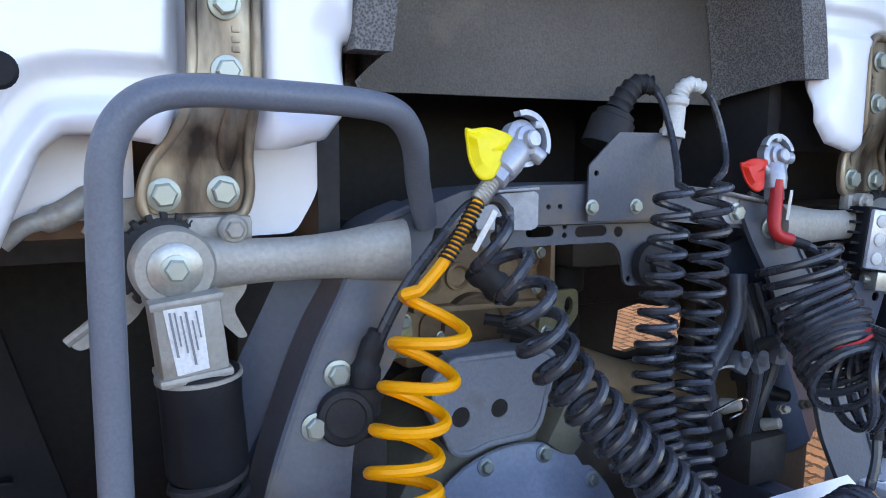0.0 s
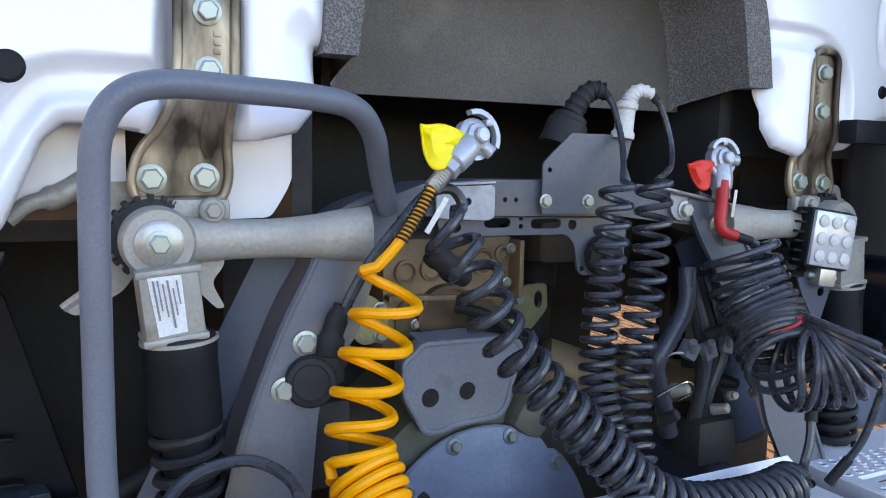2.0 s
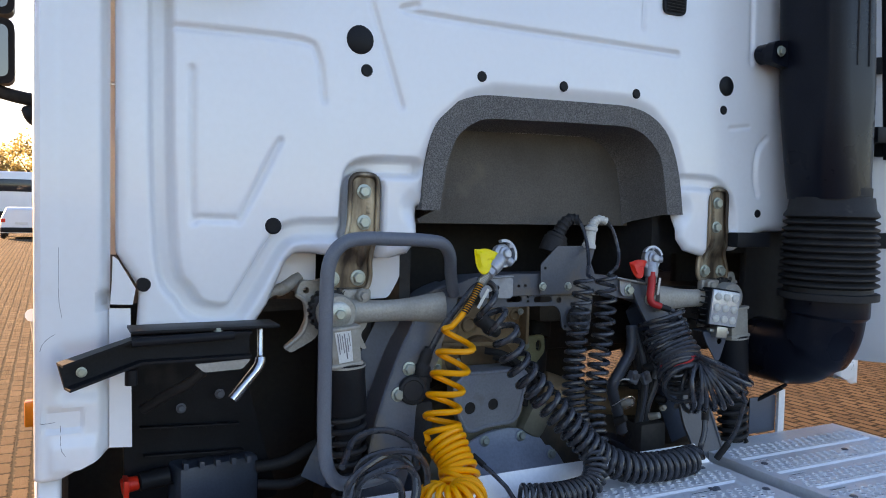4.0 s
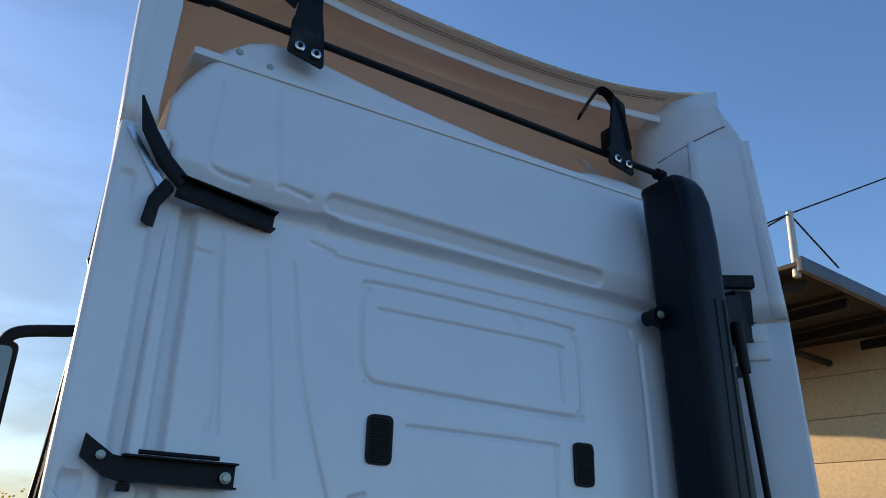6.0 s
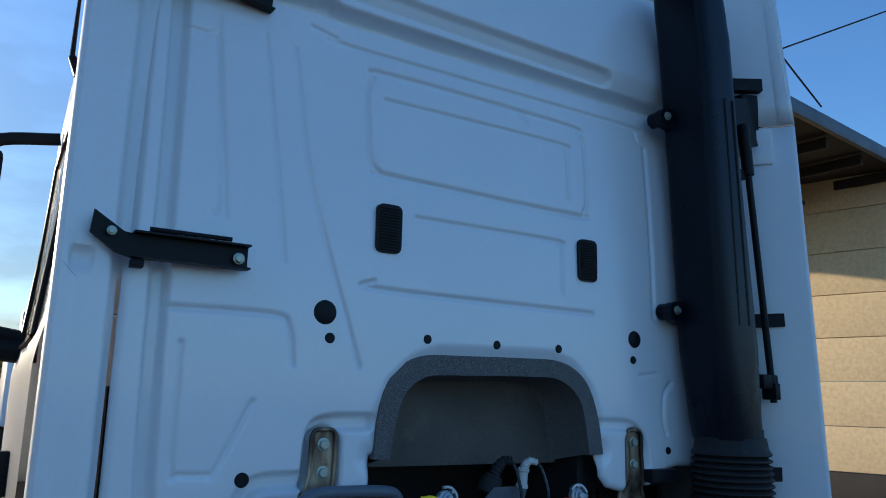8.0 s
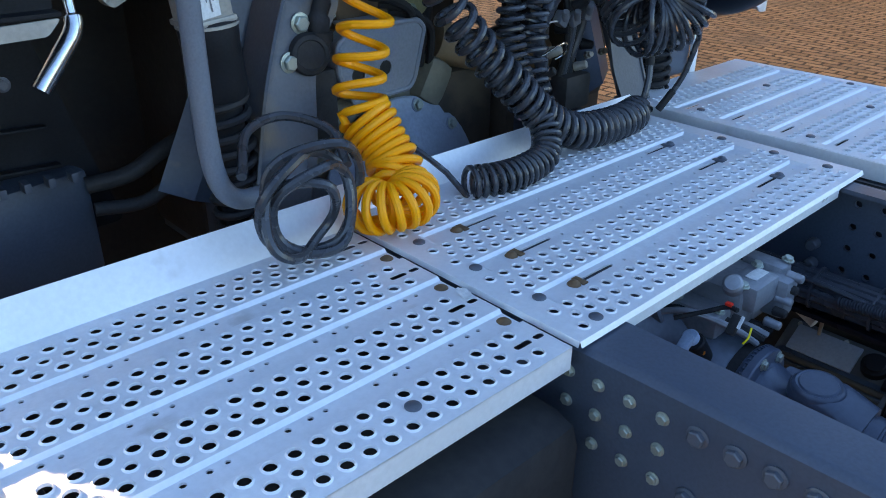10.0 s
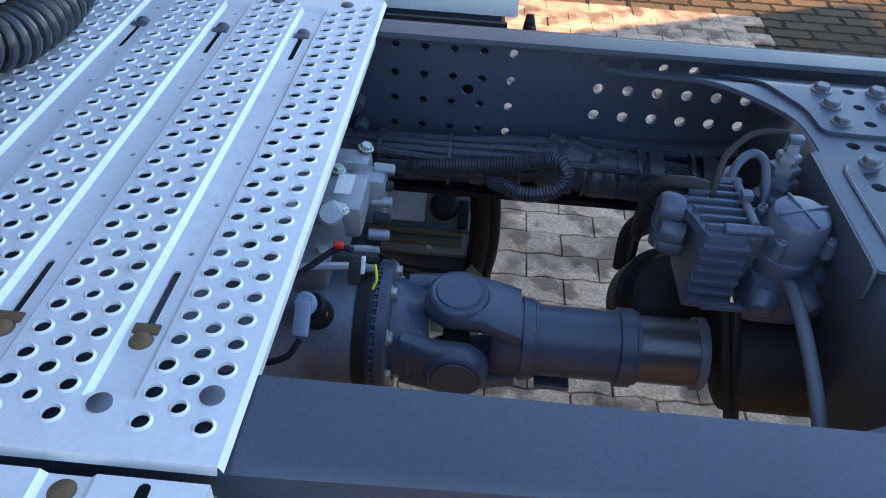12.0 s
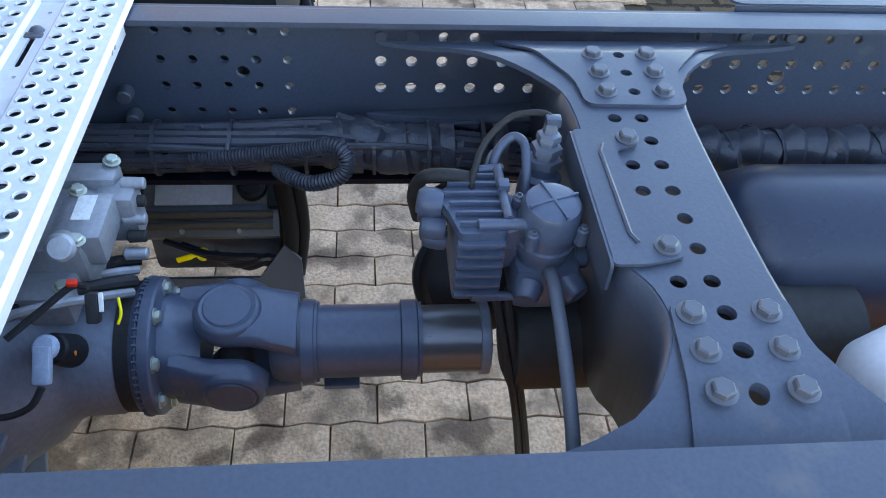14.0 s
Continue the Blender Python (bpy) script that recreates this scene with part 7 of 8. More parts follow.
for c in CH:
    part("slot_bolt", lathe(bmesh.new(), [(0, 0.0125), (0.004, 0.012), (0.008, 0.007), (0.009, 0)], (-0.50, c, 1.050), (0, 0, 1), 14), RUST, p1)
SCR3 = [(0.60, -0.20), (0.60, -0.48), (0.60, -0.73), (0.95, -0.20), (0.95, -0.48), (1.15, -0.35)]
bm = walkway(0.538, 1.19, 0.02, -0.875, [-0.79, -0.665] + CH + [-0.16], [(0.60, 0.66)], SCR3, 0.025, 0.0074, (0.04, 0.04))
sheet(bm, [(0.538, 1.059), (0.538, 1.02), (1.19, 1.02), (1.19, 1.059)], rear(-0.877), 0.003)
sheet(bm, [(-0.875, 1.02), (0.02, 1.02), (0.02, 1.059), (-0.875, 1.059)], side(0.538), 0.003)
p3 = part("walkway_plate", bm, ALU, truck, "perforated aluminium walkway plate over the far tank", 30)
for x, y in SCR3:
    screw(p3, x, y)
for x, y0, y1 in ((-1.10, -0.62, -0.18), (-0.55, -0.62, -0.18), (0.57, -0.85, -0.02), (1.12, -0.85, -0.02)):
    part("walkway_bearer", box(bmesh.new(), (x, (y0 + y1) / 2, 1.02), (0.05, y1 - y0, 0.05), 0.004), FRAME, truck)
# boxes added under the plates, kept dark so the holes above look shaded
for x, y0, y1, z0 in ((-0.80, -1.2, -0.15, 0.40), (0.86, -0.86, -0.02, 0.45)):
    bm = box(bmesh.new(), (x, (y0 + y1) / 2 + (0.25 if x < 0 else 0), (z0 + 0.985) / 2), (0.60, y1 - y0 - (0.5 if x < 0 else 0), 0.985 - z0), 0.05)
    part("fuel_tank" if x > 0 else "battery_box", bm, DARK, truck, "dark battery box under the walkway" if x < 0 else "dark tank under the walkway")
bm = box(bmesh.new(), (0.86, 0.04, 1.12), (0.12, 0.006, 0.12), 0.002)
part("end_plate", bm, FRAME, truck)
bm = box(bmesh.new(), (0.935, 0.03, 1.125), (0.03, 0.012, 0.15), 0.003)
part("end_post", bm, ALU, truck)
bm = bmesh.new()
for k in range(2):
    rod(bm, (0.80, 0.10, 1.12), (0.88 + 0.02 * k, -0.02, 1.22 + 0.01 * k), 0.006)
part("stay_rod", bm, BLACK, truck)
bm = sheet(bmesh.new(), rounded([(0.435, -1.60), (0.545, -1.57), (0.60, -1.63), (0.60, -2.4), (0.435, -2.4)], 0.02), flat(1.055), 0.004, [(0.53, -1.69 - 0.06 * k, 0.012) for k in range(10)])
sheet(bm, [(-2.4, 1.0), (-1.60, 1.0), (-1.60, 1.053), (-2.4, 1.053)], side(0.435), 0.004)
part("wing_bracket", bm, FRAME, truck, "grey bracket outside the chassis rail")
for k in range(8):
    bm = rod(bmesh.new(), (0.50 + 0.02 * (k % 3), -0.895 - 0.012 * (k % 2), 0.99), (0.515 + 0.02 * (k % 3), -0.90, 1.012 + 0.004 * (k % 3)), 0.008, 0.007, 10, 0.002)
    part("pipe_fitting", bm, BLACK, truck)

# ---- driveline ----
AX, AZ = -0.026, 0.782
SLIP = material("worn_slip_steel", (0.15, 0.15, 0.155), (0.10, 0.10, 0.105), 0.3, 0.55, 9, 90, 0.06, (0.06, 0.05, 0.045), 0.3, 10, 0, 0.12, (1, 0.25, 1))
shaft = thing("driveshaft", "blue-grey painted driveshaft with universal joint", "driveshaft")
D1, D2 = Vector((-0.08, 0, 0.9968)), Vector((0.9968, 0, 0.08))


def ax(y, d=None, k=0.0):
    return Vector((AX, y, AZ)) + (d * k if d else Vector())


bm = lathe(bmesh.new(), [(0, 0.03), (0.004, 0.060), (0.02, 0.058), (0.024, 0.0505), (0.136, 0.0505), (0.138, 0.056), (0.158, 0.056), (0.160, 0.052), (0.166, 0.052)], ax(-0.905), (0, -1, 0), 40)
part("tube", bm, SHAFT, shaft)
bm = lathe(bmesh.new(), [(0, 0.0475), (0.090, 0.0475), (0.091, 0.045)], ax(-1.066), (0, -1, 0), 40)
part("slip_sleeve", bm, SLIP, shaft, "worn steel slip sleeve")
part("sleeve_ring", lathe(bmesh.new(), [(0, 0.049), (0.001, 0.0515), (0.013, 0.0515), (0.015, 0.046)], ax(-1.150), (0, -1, 0), 40), GEARBOX, shaft)
bm = lathe(bmesh.new(), [(0, 0.05), (0.01, 0.074), (0.5, 0.074)], ax(-1.185), (0, -1, 0), 36)
part("rear_tube", bm, DARK, shaft)


def yoke(y0, y1, wide, thin, tip, base):
    """Fork of two curved arms, each ending in a round eye."""
    bm, n, out = bmesh.new(), 20, 1 if y1 > y0 else -1
    body = []
    for t, w, h in ((0, base, base), (0.10, base * 1.02, base), (0.24, base * 1.10, 0.052), (0.34, 0.068, 0.048), (0.40, 0.062, 0.042)):
        body.append([ax(y0 + (y1 - y0) * t) + wide * (w * math.cos(a)) + thin * (h * math.sin(a)) for a in (2 * math.pi * k / n for k in range(n))])
    loft(bm, body)
    for s in (-1, 1):
        rings, end = [], abs(y1 - y0)
        for k in range(15):
            d = end * (0.16 + 0.84 * math.sin(k / 14 * math.pi / 2))
            y = y0 + out * d
            mid = (base - 0.022) + (0.085 - base) * min(1, d / (end * 0.5))
            half = 0.048 - 0.004 * min(1, d / (end * 0.6))
            over = (y - tip) * out
            if over > 0:
                half = 0.044 * math.sqrt(max(0.002, 1 - (over / abs(y1 - tip)) ** 2))
            thick = 0.019 if over < 0.02 else 0.019 - 0.006 * (over - 0.02) / 0.025
            c = ax(y) + wide * (mid * s)
            ring = []
            for j in range(n):
                a = 2 * math.pi * j / n
                ca, sa = math.cos(a), math.sin(a)
                ring.append(c + wide * (thick * abs(ca) ** 0.6 * (1 if ca > 0 else -1)) + thin * (half * abs(sa) ** 0.7 * (1 if sa > 0 else -1)))
            rings.append(ring)
        loft(bm, rings)
        lathe(bm, [(0, 0.043), (0.016, 0.043), (0.0205, 0.040), (0.0225, 0.036), (0.0210, 0.0335), (0.0210, 0.032), (0.0235, 0.030), (0.0242, 0.0)], ax(tip) + wide * (0.062 * s), wide * s, 32)
    return bm


part("shaft_yoke", yoke(-0.930, -0.772, D1, D2, -0.818, 0.056), SHAFT, shaft)
part("flange_yoke", yoke(-0.722, -0.866, D2, D1, -0.820, 0.070), SHAFT, shaft)
bm = bmesh.new()
for d in (D1, D2):
    rod(bm, ax(-0.819, d, -0.058), ax(-0.819, d, 0.058), 0.019, seg=18)
part("joint_cross", bm, DARK, shaft)
bm = lathe(bmesh.new(), [(0, 0.088), (0.008, 0.092), (0.010, 0.090), (0.012, 0.093), (0.024, 0.093), (0.027, 0.090), (0.028, 0.072), (0.032, 0.066)], ax(-0.700), (0, -1, 0), 56)
for k in range(56):
    a = 2 * math.pi * k / 56
    box(bm, ax(-0.709) + Vector((0.0925 * math.cos(a), 0, 0.0925 * math.sin(a))), (0.003, 0.006, 0.003), 0)
fl = part("flange", bm, SHAFT, shaft)
for k in range(8):
    a = 2 * math.pi * k / 8 + 0.2
    bolt(fl, ax(-0.7275) + Vector((0.080 * math.cos(a), 0, 0.080 * math.sin(a))), (0, -1, 0), 0.009)
bm = box(bmesh.new(), ax(-0.96) + Vector((-0.02, 0, -0.058)), (0.035, 0.05, 0.008), 0.002)
part("balance_weight", bm, SHAFT, shaft)

rear_box = thing("gearbox_output", "cast aluminium gearbox output housing with sensor", "gearbox")
bm = lathe(bmesh.new(), [(-0.35, 0.26), (-0.05, 0.24), (0.02, 0.20), (0.06, 0.15), (0.10, 0.125), (0.12, 0.10), (0.135, 0.092), (0.185, 0.090), (0.20, 0.080), (0.215, 0.080)], ax(-0.49), (0, -1, 0), 40)
hous = part("housing", bm, GEARBOX, rear_box)
for k in range(9):
    a = radians(20 + k * 26)
    part("rib", box(bmesh.new(), ax(-0.515) + Vector((0.175 * math.cos(a), 0, 0.175 * math.sin(a))), (0.10, 0.10, 0.010), 0.003, turn("Y", -math.degrees(a))), GEARBOX, hous)
bm = lathe(bmesh.new(), [(0, 0.088), (0.02, 0.088)], ax(-0.682), (0, -1, 0), 30)
part("seal_ring", bm, RUBBER, rear_box)
blk = part("valve_block", box(bmesh.new(), (0.03, -0.61, 0.915), (0.13, 0.15, 0.09), 0.02), ALU_CAST, rear_box)
for c, d in (((0.02, -0.675, 0.945), (0.085, 0.06, 0.05)), ((0.075, -0.70, 0.925), (0.045, 0.05, 0.075)), ((-0.05, -0.62, 0.90), (0.06, 0.10, 0.05)), ((0.10, -0.66, 0.955), (0.04, 0.08, 0.035))):
    part("cast_boss", box(bmesh.new(), c, d, 0.010), ALU_CAST, blk)
part("stub_pipe", rod(bmesh.new(), (-0.055, -0.672, 0.985), (-0.005, -0.655, 0.945), 0.017, 0.018, 18, 0.004), ALU_CAST, blk, "pale grey stub pipe")
part("filler_neck", rod(bmesh.new(), (-0.02, -0.595, 0.95), (-0.02, -0.595, 0.985), 0.026, 0.022, 18, 0.005), ALU_CAST, blk)
for k in range(5):
    part("connector_pin", rod(bmesh.new(), (0.03 + 0.014 * k, -0.705 - 0.006 * (k % 2), 0.89 + 0.018 * k), (0.03 + 0.014 * k, -0.735, 0.89 + 0.018 * k), 0.009, 0.008, 10, 0.002), RUBBER if k % 2 else ALU_CAST, blk)
for x, y, z in ((-0.03, -0.68, 0.972), (0.06, -0.66, 0.972), (0.085, -0.60, 0.962), (-0.07, -0.585, 0.928), (-0.06, -0.66, 0.925), (0.115, -0.69, 0.975)):
    bolt(blk, (x, y, z), (0, -0.2, 1), 0.009)
for k in range(4):
    part("pipe", tube(bmesh.new(), spline([(-0.12 + 0.03 * k, -0.56, 0.90), (-0.10 + 0.03 * k, -0.62, 0.925 - 0.012 * k), (-0.06 + 0.03 * k, -0.69, 0.905 - 0.01 * k), (-0.02 + 0.02 * k, -0.72, 0.87)], 5), 0.006 + 0.002 * (k % 2), 8), RUBBER if k % 2 else ALU_CAST, blk)
blk.location = (0.004, 0.021, 0.008)
bm = box(bmesh.new(), (0.03, -0.675, 0.9708), (0.045, 0.022, 0.0012), 0)
part("type_plate", bm, LABEL, blk)
bm = tube(bmesh.new(), spline([(-0.135, -0.60, 0.935), (-0.105, -0.635, 0.950), (-0.085, -0.665, 0.965), (-0.088, -0.685, 0.968)], 6), 0.0042, 8)
box(bm, (-0.104, -0.690, 0.950), (0.016, 0.015, 0.036), 0.004, turn("Y", 35))
part("sensor_cable", bm, RUBBER, rear_box)
part("cable_tag", box(bmesh.new(), (-0.103, -0.7, 0.958), (0.004, 0.005, 0.022), 0.001, turn("Y", 35)), LABEL, rear_box)
part("red_clip", box(bmesh.new(), (-0.086, -0.668, 0.972), (0.009, 0.012, 0.006), 0.002), RED, rear_box)
part("yellow_wire", tube(bmesh.new(), spline([(-0.085, -0.712, 0.945), (-0.10, -0.716, 0.935), (-0.108, -0.712, 0.925)], 4), 0.0018, 6), LEMON, rear_box)
bm = rod(bmesh.new(), (-0.09, -0.638, 0.855), (-0.122, -0.636, 0.902), 0.021, 0.018, 18, 0.003)
part("sensor_boss", bm, BLACK, rear_box)
bm = rod(bmesh.new(), (-0.119, -0.630, 0.898), (-0.127, -0.630, 0.912), 0.0155, 0.014, 18, 0.003)
box(bm, (-0.143, -0.630, 0.897), (0.016, 0.019, 0.044), 0.004, turn("Y", 50))
part("sensor_plug", bm, material("pale_blue_plastic", (0.34, 0.43, 0.55), (0.28, 0.36, 0.47), 0.4, 0, 30, 200, 0.02), rear_box, "pale blue sensor plug")
bm = box(bmesh.new(), (-0.112, -0.650, 0.882), (0.010, 0.011, 0.010), 0.003)
part("sensor_clip", bm, ORANGE, rear_box, "orange locking clip")
part("sensor_cable", tube(bmesh.new(), spline([(-0.165, -0.632, 0.885), (-0.182, -0.618, 0.870), (-0.190, -0.585, 0.865), (-0.188, -0.545, 0.880)], 6), 0.0042, 8), RUBBER, rear_box)

# ---- air valve unit in front of the cross member ----
valve = thing("brake_valve_unit", "grey painted ribbed brake valve unit on the cross member", "valve")
body = part("ribbed_body", box(bmesh.new(), (-0.002, -1.135, 0.948), (0.100, 0.062, 0.116), 0.008), SHAFT, valve)
LID = [(0.016, -1.083), (0.044, -1.112), (0.058, -1.140), (0.056, -1.168), (-0.036, -1.168), (-0.054, -1.160), (-0.056, -1.108), (-0.020, -1.098)]
lid = part("ribbed_lid", sheet(bmesh.new(), rounded(LID, 0.006), flat(1.012), 0.014), SHAFT, valve)
for k, (x, y0) in enumerate(((0.046, -1.118), (0.030, -1.098), (0.012, -1.092), (-0.006, -1.098), (-0.024, -1.104), (-0.042, -1.108))):
    part("rib", box(bmesh.new(), (x, (y0 - 1.160) / 2, 1.0150), (0.0038, -1.160 - y0 if y0 < -1.16 else 1.160 + y0, 0.009), 0.001), SHAFT, lid)
part("clamp_bar", tube(bmesh.new(), [(0.060, -1.164, 1.018), (-0.040, -1.166, 1.020)], 0.0060, 10), SHAFT, lid)
part("clamp_bar", rod(bmesh.new(), (-0.044, -1.128, 1.016), (-0.044, -1.190, 1.016), 0.0070, 0.0070, 14, 0.002), SHAFT, lid)
part("clamp_bar", rod(bmesh.new(), (0.058, -1.138, 1.016), (0.060, -1.172, 1.018), 0.0055, 0.0055, 12, 0.002), SHAFT, lid)
part("clip", box(bmesh.new(), (0.016, -1.166, 1.026), (0.016, 0.014, 0.010), 0.002), SHAFT, lid)
for k in range(6):
    part("rib", box(bmesh.new(), (-0.055, -1.134, 0.998 - 0.0175 * k), (0.016, 0.056, 0.0036), 0.001), SHAFT, body)
part("foot_bar", rod(bmesh.new(), (-0.052, -1.128, 0.898), (-0.052, -1.186, 0.898), 0.0065, 0.0065, 14, 0.002), SHAFT, body)
for (x, y, z), r in (((0.010, -1.078, 1.000), 0.020), ((-0.006, -1.082, 0.975), 0.017), ((0.028, -1.082, 0.968), 0.019), ((0.0, -1.086, 0.948), 0.014), ((0.03, -1.085, 0.935), 0.016)):
    part("side_port", lathe(bmesh.new(), [(0, r * 0.9), (0.010, r), (0.024, r * 0.95), (0.030, r * 0.7), (0.031, 0)], (x, y - 0.012, z), (0.1, 1, 0.15), 18), SHAFT, body)
bm = box(bmesh.new(), (0.0, -1.182, 0.962), (0.060, 0.050, 0.080), 0.014)
rod(bm, (-0.040, -1.178, 0.985), (0.02, -1.176, 0.990), 0.022, 0.022, 18, 0.005)
part("port_block", bm, SHAFT, valve)
CAP = Vector((-0.06, -0.02, 1.0)).normalized()
CQ = Vector((0, 0, 1)).rotation_difference(CAP)
CC = Vector((-0.026, -1.216, 0.942))
bm = lathe(bmesh.new(), [(0, 0.030), (0.020, 0.034), (0.030, 0.034), (0.032, 0.038), (0.040, 0.038), (0.042, 0.035), (0.060, 0.035), (0.062, 0.039), (0.070, 0.039), (0.074, 0.037), (0.092, 0.036), (0.098, 0.033), (0.101, 0.024), (0.102, 0)], CC, CAP, 36)
cap_ob = part("round_cap", bm, SHAFT, valve)
for a in (20, 110):
    part("rib", box(bmesh.new(), CC + CAP * 0.1015, (0.066, 0.0035, 0.004), 0.001, CQ.to_matrix().to_4x4() @ turn("Z", a).to_4x4()), SHAFT, cap_ob)
for k in range(4):
    a = radians(53 + 90 * k)
    q = CC + CQ @ Vector((0.044 * math.cos(a), 0.044 * math.sin(a), 0.055))
    part("screw_post", rod(bmesh.new(), q, q + CAP * 0.026, 0.0082, 0.0075, 14, 0.002), SHAFT, cap_ob)
    part("screw_head", lathe(bmesh.new(), [(0, 0.0050), (0.003, 0.0048), (0.0035, 0.003), (0.001, 0.0026), (0.001, 0)], q + CAP * 0.0255, CAP, 12), BOLT_PAINT, cap_ob)
bm = box(bmesh.new(), (-0.020, -1.222, 0.915), (0.085, 0.088, 0.075), 0.020)
rod(bm, (-0.045, -1.245, 0.925), (-0.072, -1.262, 0.918), 0.022, 0.018, 18, 0.004)
rod(bm, (-0.055, -1.200, 0.925), (-0.078, -1.192, 0.918), 0.020, 0.016, 18, 0.004)
rod(bm, (-0.02, -1.262, 0.94), (-0.025, -1.280, 0.94), 0.018, 0.015, 16, 0.003)
part("port_block", bm, SHAFT, valve)
bm = lathe(bmesh.new(), [(0, 0.030), (0.030, 0.028), (0.036, 0.022), (0.050, 0.0205)], (0.080, -1.228, 0.955), (0.15, -0.05, 1), 20)
part("switch_post", bm, SHAFT, valve)
bm = lathe(bmesh.new(), [(0, 0.024), (0.010, 0.024), (0.011, 0.017), (0.018, 0.017), (0.019, 0.021), (0.028, 0.021), (0.030, 0.014), (0.036, 0.014), (0.037, 0.017), (0.045, 0.016), (0.047, 0.010), (0.060, 0.009)], (0.087, -1.231, 1.002), (0.12, -0.05, 1), 6)
part("pressure_switch", bm, GEARBOX, valve, "hexagonal metal pressure switch")
part("elbow", box(bmesh.new(), (0.0955, -1.236, 1.064), (0.014, 0.020, 0.014), 0.003), SHAFT, valve)
part("air_pipe", tube(bmesh.new(), spline([(0.096, -1.238, 1.066), (0.108, -1.222, 1.068), (0.108, -1.185, 1.062), (0.080, -1.150, 1.045), (0.040, -1.132, 1.030), (0.026, -1.128, 1.008)], 7), 0.0042, 10), RUBBER, valve)
part("air_pipe", tube(bmesh.new(), spline([(0.055, -1.155, 1.00), (0.080, -1.166, 1.028), (0.095, -1.186, 1.040), (0.082, -1.200, 1.038), (0.050, -1.200, 1.020), (0.030, -1.198, 0.99)], 7), 0.0062, 10), SHAFT, valve)
part("air_pipe", tube(bmesh.new(), spline([(0.062, -1.150, 1.0), (0.090, -1.160, 1.010), (0.115, -1.172, 1.000), (0.14, -1.18, 0.96)], 7), 0.0050, 10), SHAFT, valve)
part("black_hose", tube(bmesh.new(), spline([(0.040, -1.130, 1.016), (0.040, -1.100, 1.022), (0.050, -1.070, 1.010), (0.075, -1.060, 0.96), (0.12, -1.07, 0.88)], 7), 0.009, 10), RUBBER, valve)
part("air_hose", tube(bmesh.new(), spline([(-0.040, -1.218, 0.940), (-0.075, -1.222, 0.954), (-0.15, -1.221, 0.945), (-0.235, -1.22, 0.917), (-0.30, -1.22, 0.87), (-0.34, -1.22, 0.80)], 7), 0.0085, 12), RAIL, valve)
for k in range(2):
    part("thin_hose", tube(bmesh.new(), spline([(-0.05, -1.160 - 0.016 * k, 0.90), (-0.075, -1.176 - 0.012 * k, 0.83), (-0.11, -1.200 - 0.010 * k, 0.72), (-0.14, -1.215 - 0.010 * k, 0.60), (-0.16, -1.22, 0.45)], 6), 0.0055, 8), RUBBER, valve)
# dark drum and hoses hanging lower behind the valve
drum = thing("brake_chamber", "dark round brake chamber hung under the valve", "brake")
bm = lathe(bmesh.new(), [(0, 0.0), (0.004, 0.060), (0.020, 0.080), (0.060, 0.086), (0.066, 0.094), (0.080, 0.094), (0.086, 0.086), (0.150, 0.084), (0.17, 0.05), (0.172, 0)], (0.105, -1.170, 0.760), (0.72, 0.1, -0.70), 36)
part("shell", bm, BLACK, drum)
for k, pts in enumerate(([(0.24, -1.175, 0.84), (0.28, -1.130, 0.800), (0.30, -1.100, 0.745), (0.30, -1.100, 0.66)], [(0.22, -1.150, 0.83), (0.27, -1.118, 0.78), (0.30, -1.112, 0.70), (0.30, -1.126, 0.54)], [(0.20, -1.16, 0.80), (0.24, -1.14, 0.74), (0.27, -1.14, 0.68), (0.28, -1.15, 0.56)], [(0.10, -1.085, 0.90), (0.16, -1.085, 0.84), (0.22, -1.10, 0.76), (0.26, -1.11, 0.66)])):
    part("hose", tube(bmesh.new(), spline(pts, 6), 0.009 if k < 2 else 0.006, 10), RUBBER, drum)
part("hose_bracket", box(bmesh.new(), (0.27, -1.13, 0.62), (0.03, 0.07, 0.02), 0.004), BLACK, drum)

# ---- cable harness inside the far rail ----
har = thing("cable_harness", "thick black taped cable harness along the chassis rail", "cable")
for k in range(16):
    a = 2 * math.pi * k / 16
    r = 0.030 + 0.004 * (k * 5 % 3 - 1)
    pts = spline([(0.34 + r * math.cos(a + 0.2 * i), y, 0.835 + dz + r * math.sin(a + 0.2 * i)) for i, (y, dz) in enumerate(((-0.35, 0), (-0.6, 0), (-0.8, 0.004), (-0.93, 0.012), (-1.03, 0.0), (-1.16, -0.012), (-1.30, -0.025)))], 5)
    part("cable", tube(bmesh.new(), pts, 0.006 + 0.0022 * (k % 3), 7), HARNESS, har)
for y in (-0.62, -0.72, -0.83, -0.98, -1.05, -1.13, -1.22):
    part("tape_wrap", tube(bmesh.new(), [(0.34, y + 0.012, 0.835), (0.34, y - 0.012, 0.835)], 0.040 if y > -0.9 else 0.043, 16), HARNESS, har)
part("sleeve", tube(bmesh.new(), spline([(0.335, -0.92, 0.842), (0.345, -0.98, 0.848), (0.335, -1.04, 0.832), (0.342, -1.09, 0.836), (0.34, -1.15, 0.822)], 6), [0.036 + 0.007 * abs(math.sin(k * 1.9)) for k in range(25)], 14), HARNESS, har, "crumpled black tape sleeve")
part("loose_cable", tube(bmesh.new(), spline([(0.31, -0.50, 0.86), (0.30, -0.66, 0.868), (0.302, -0.82, 0.858), (0.30, -1.0, 0.87), (0.31, -1.16, 0.85), (0.31, -1.3, 0.83)], 6), 0.006, 8), HARNESS, har)
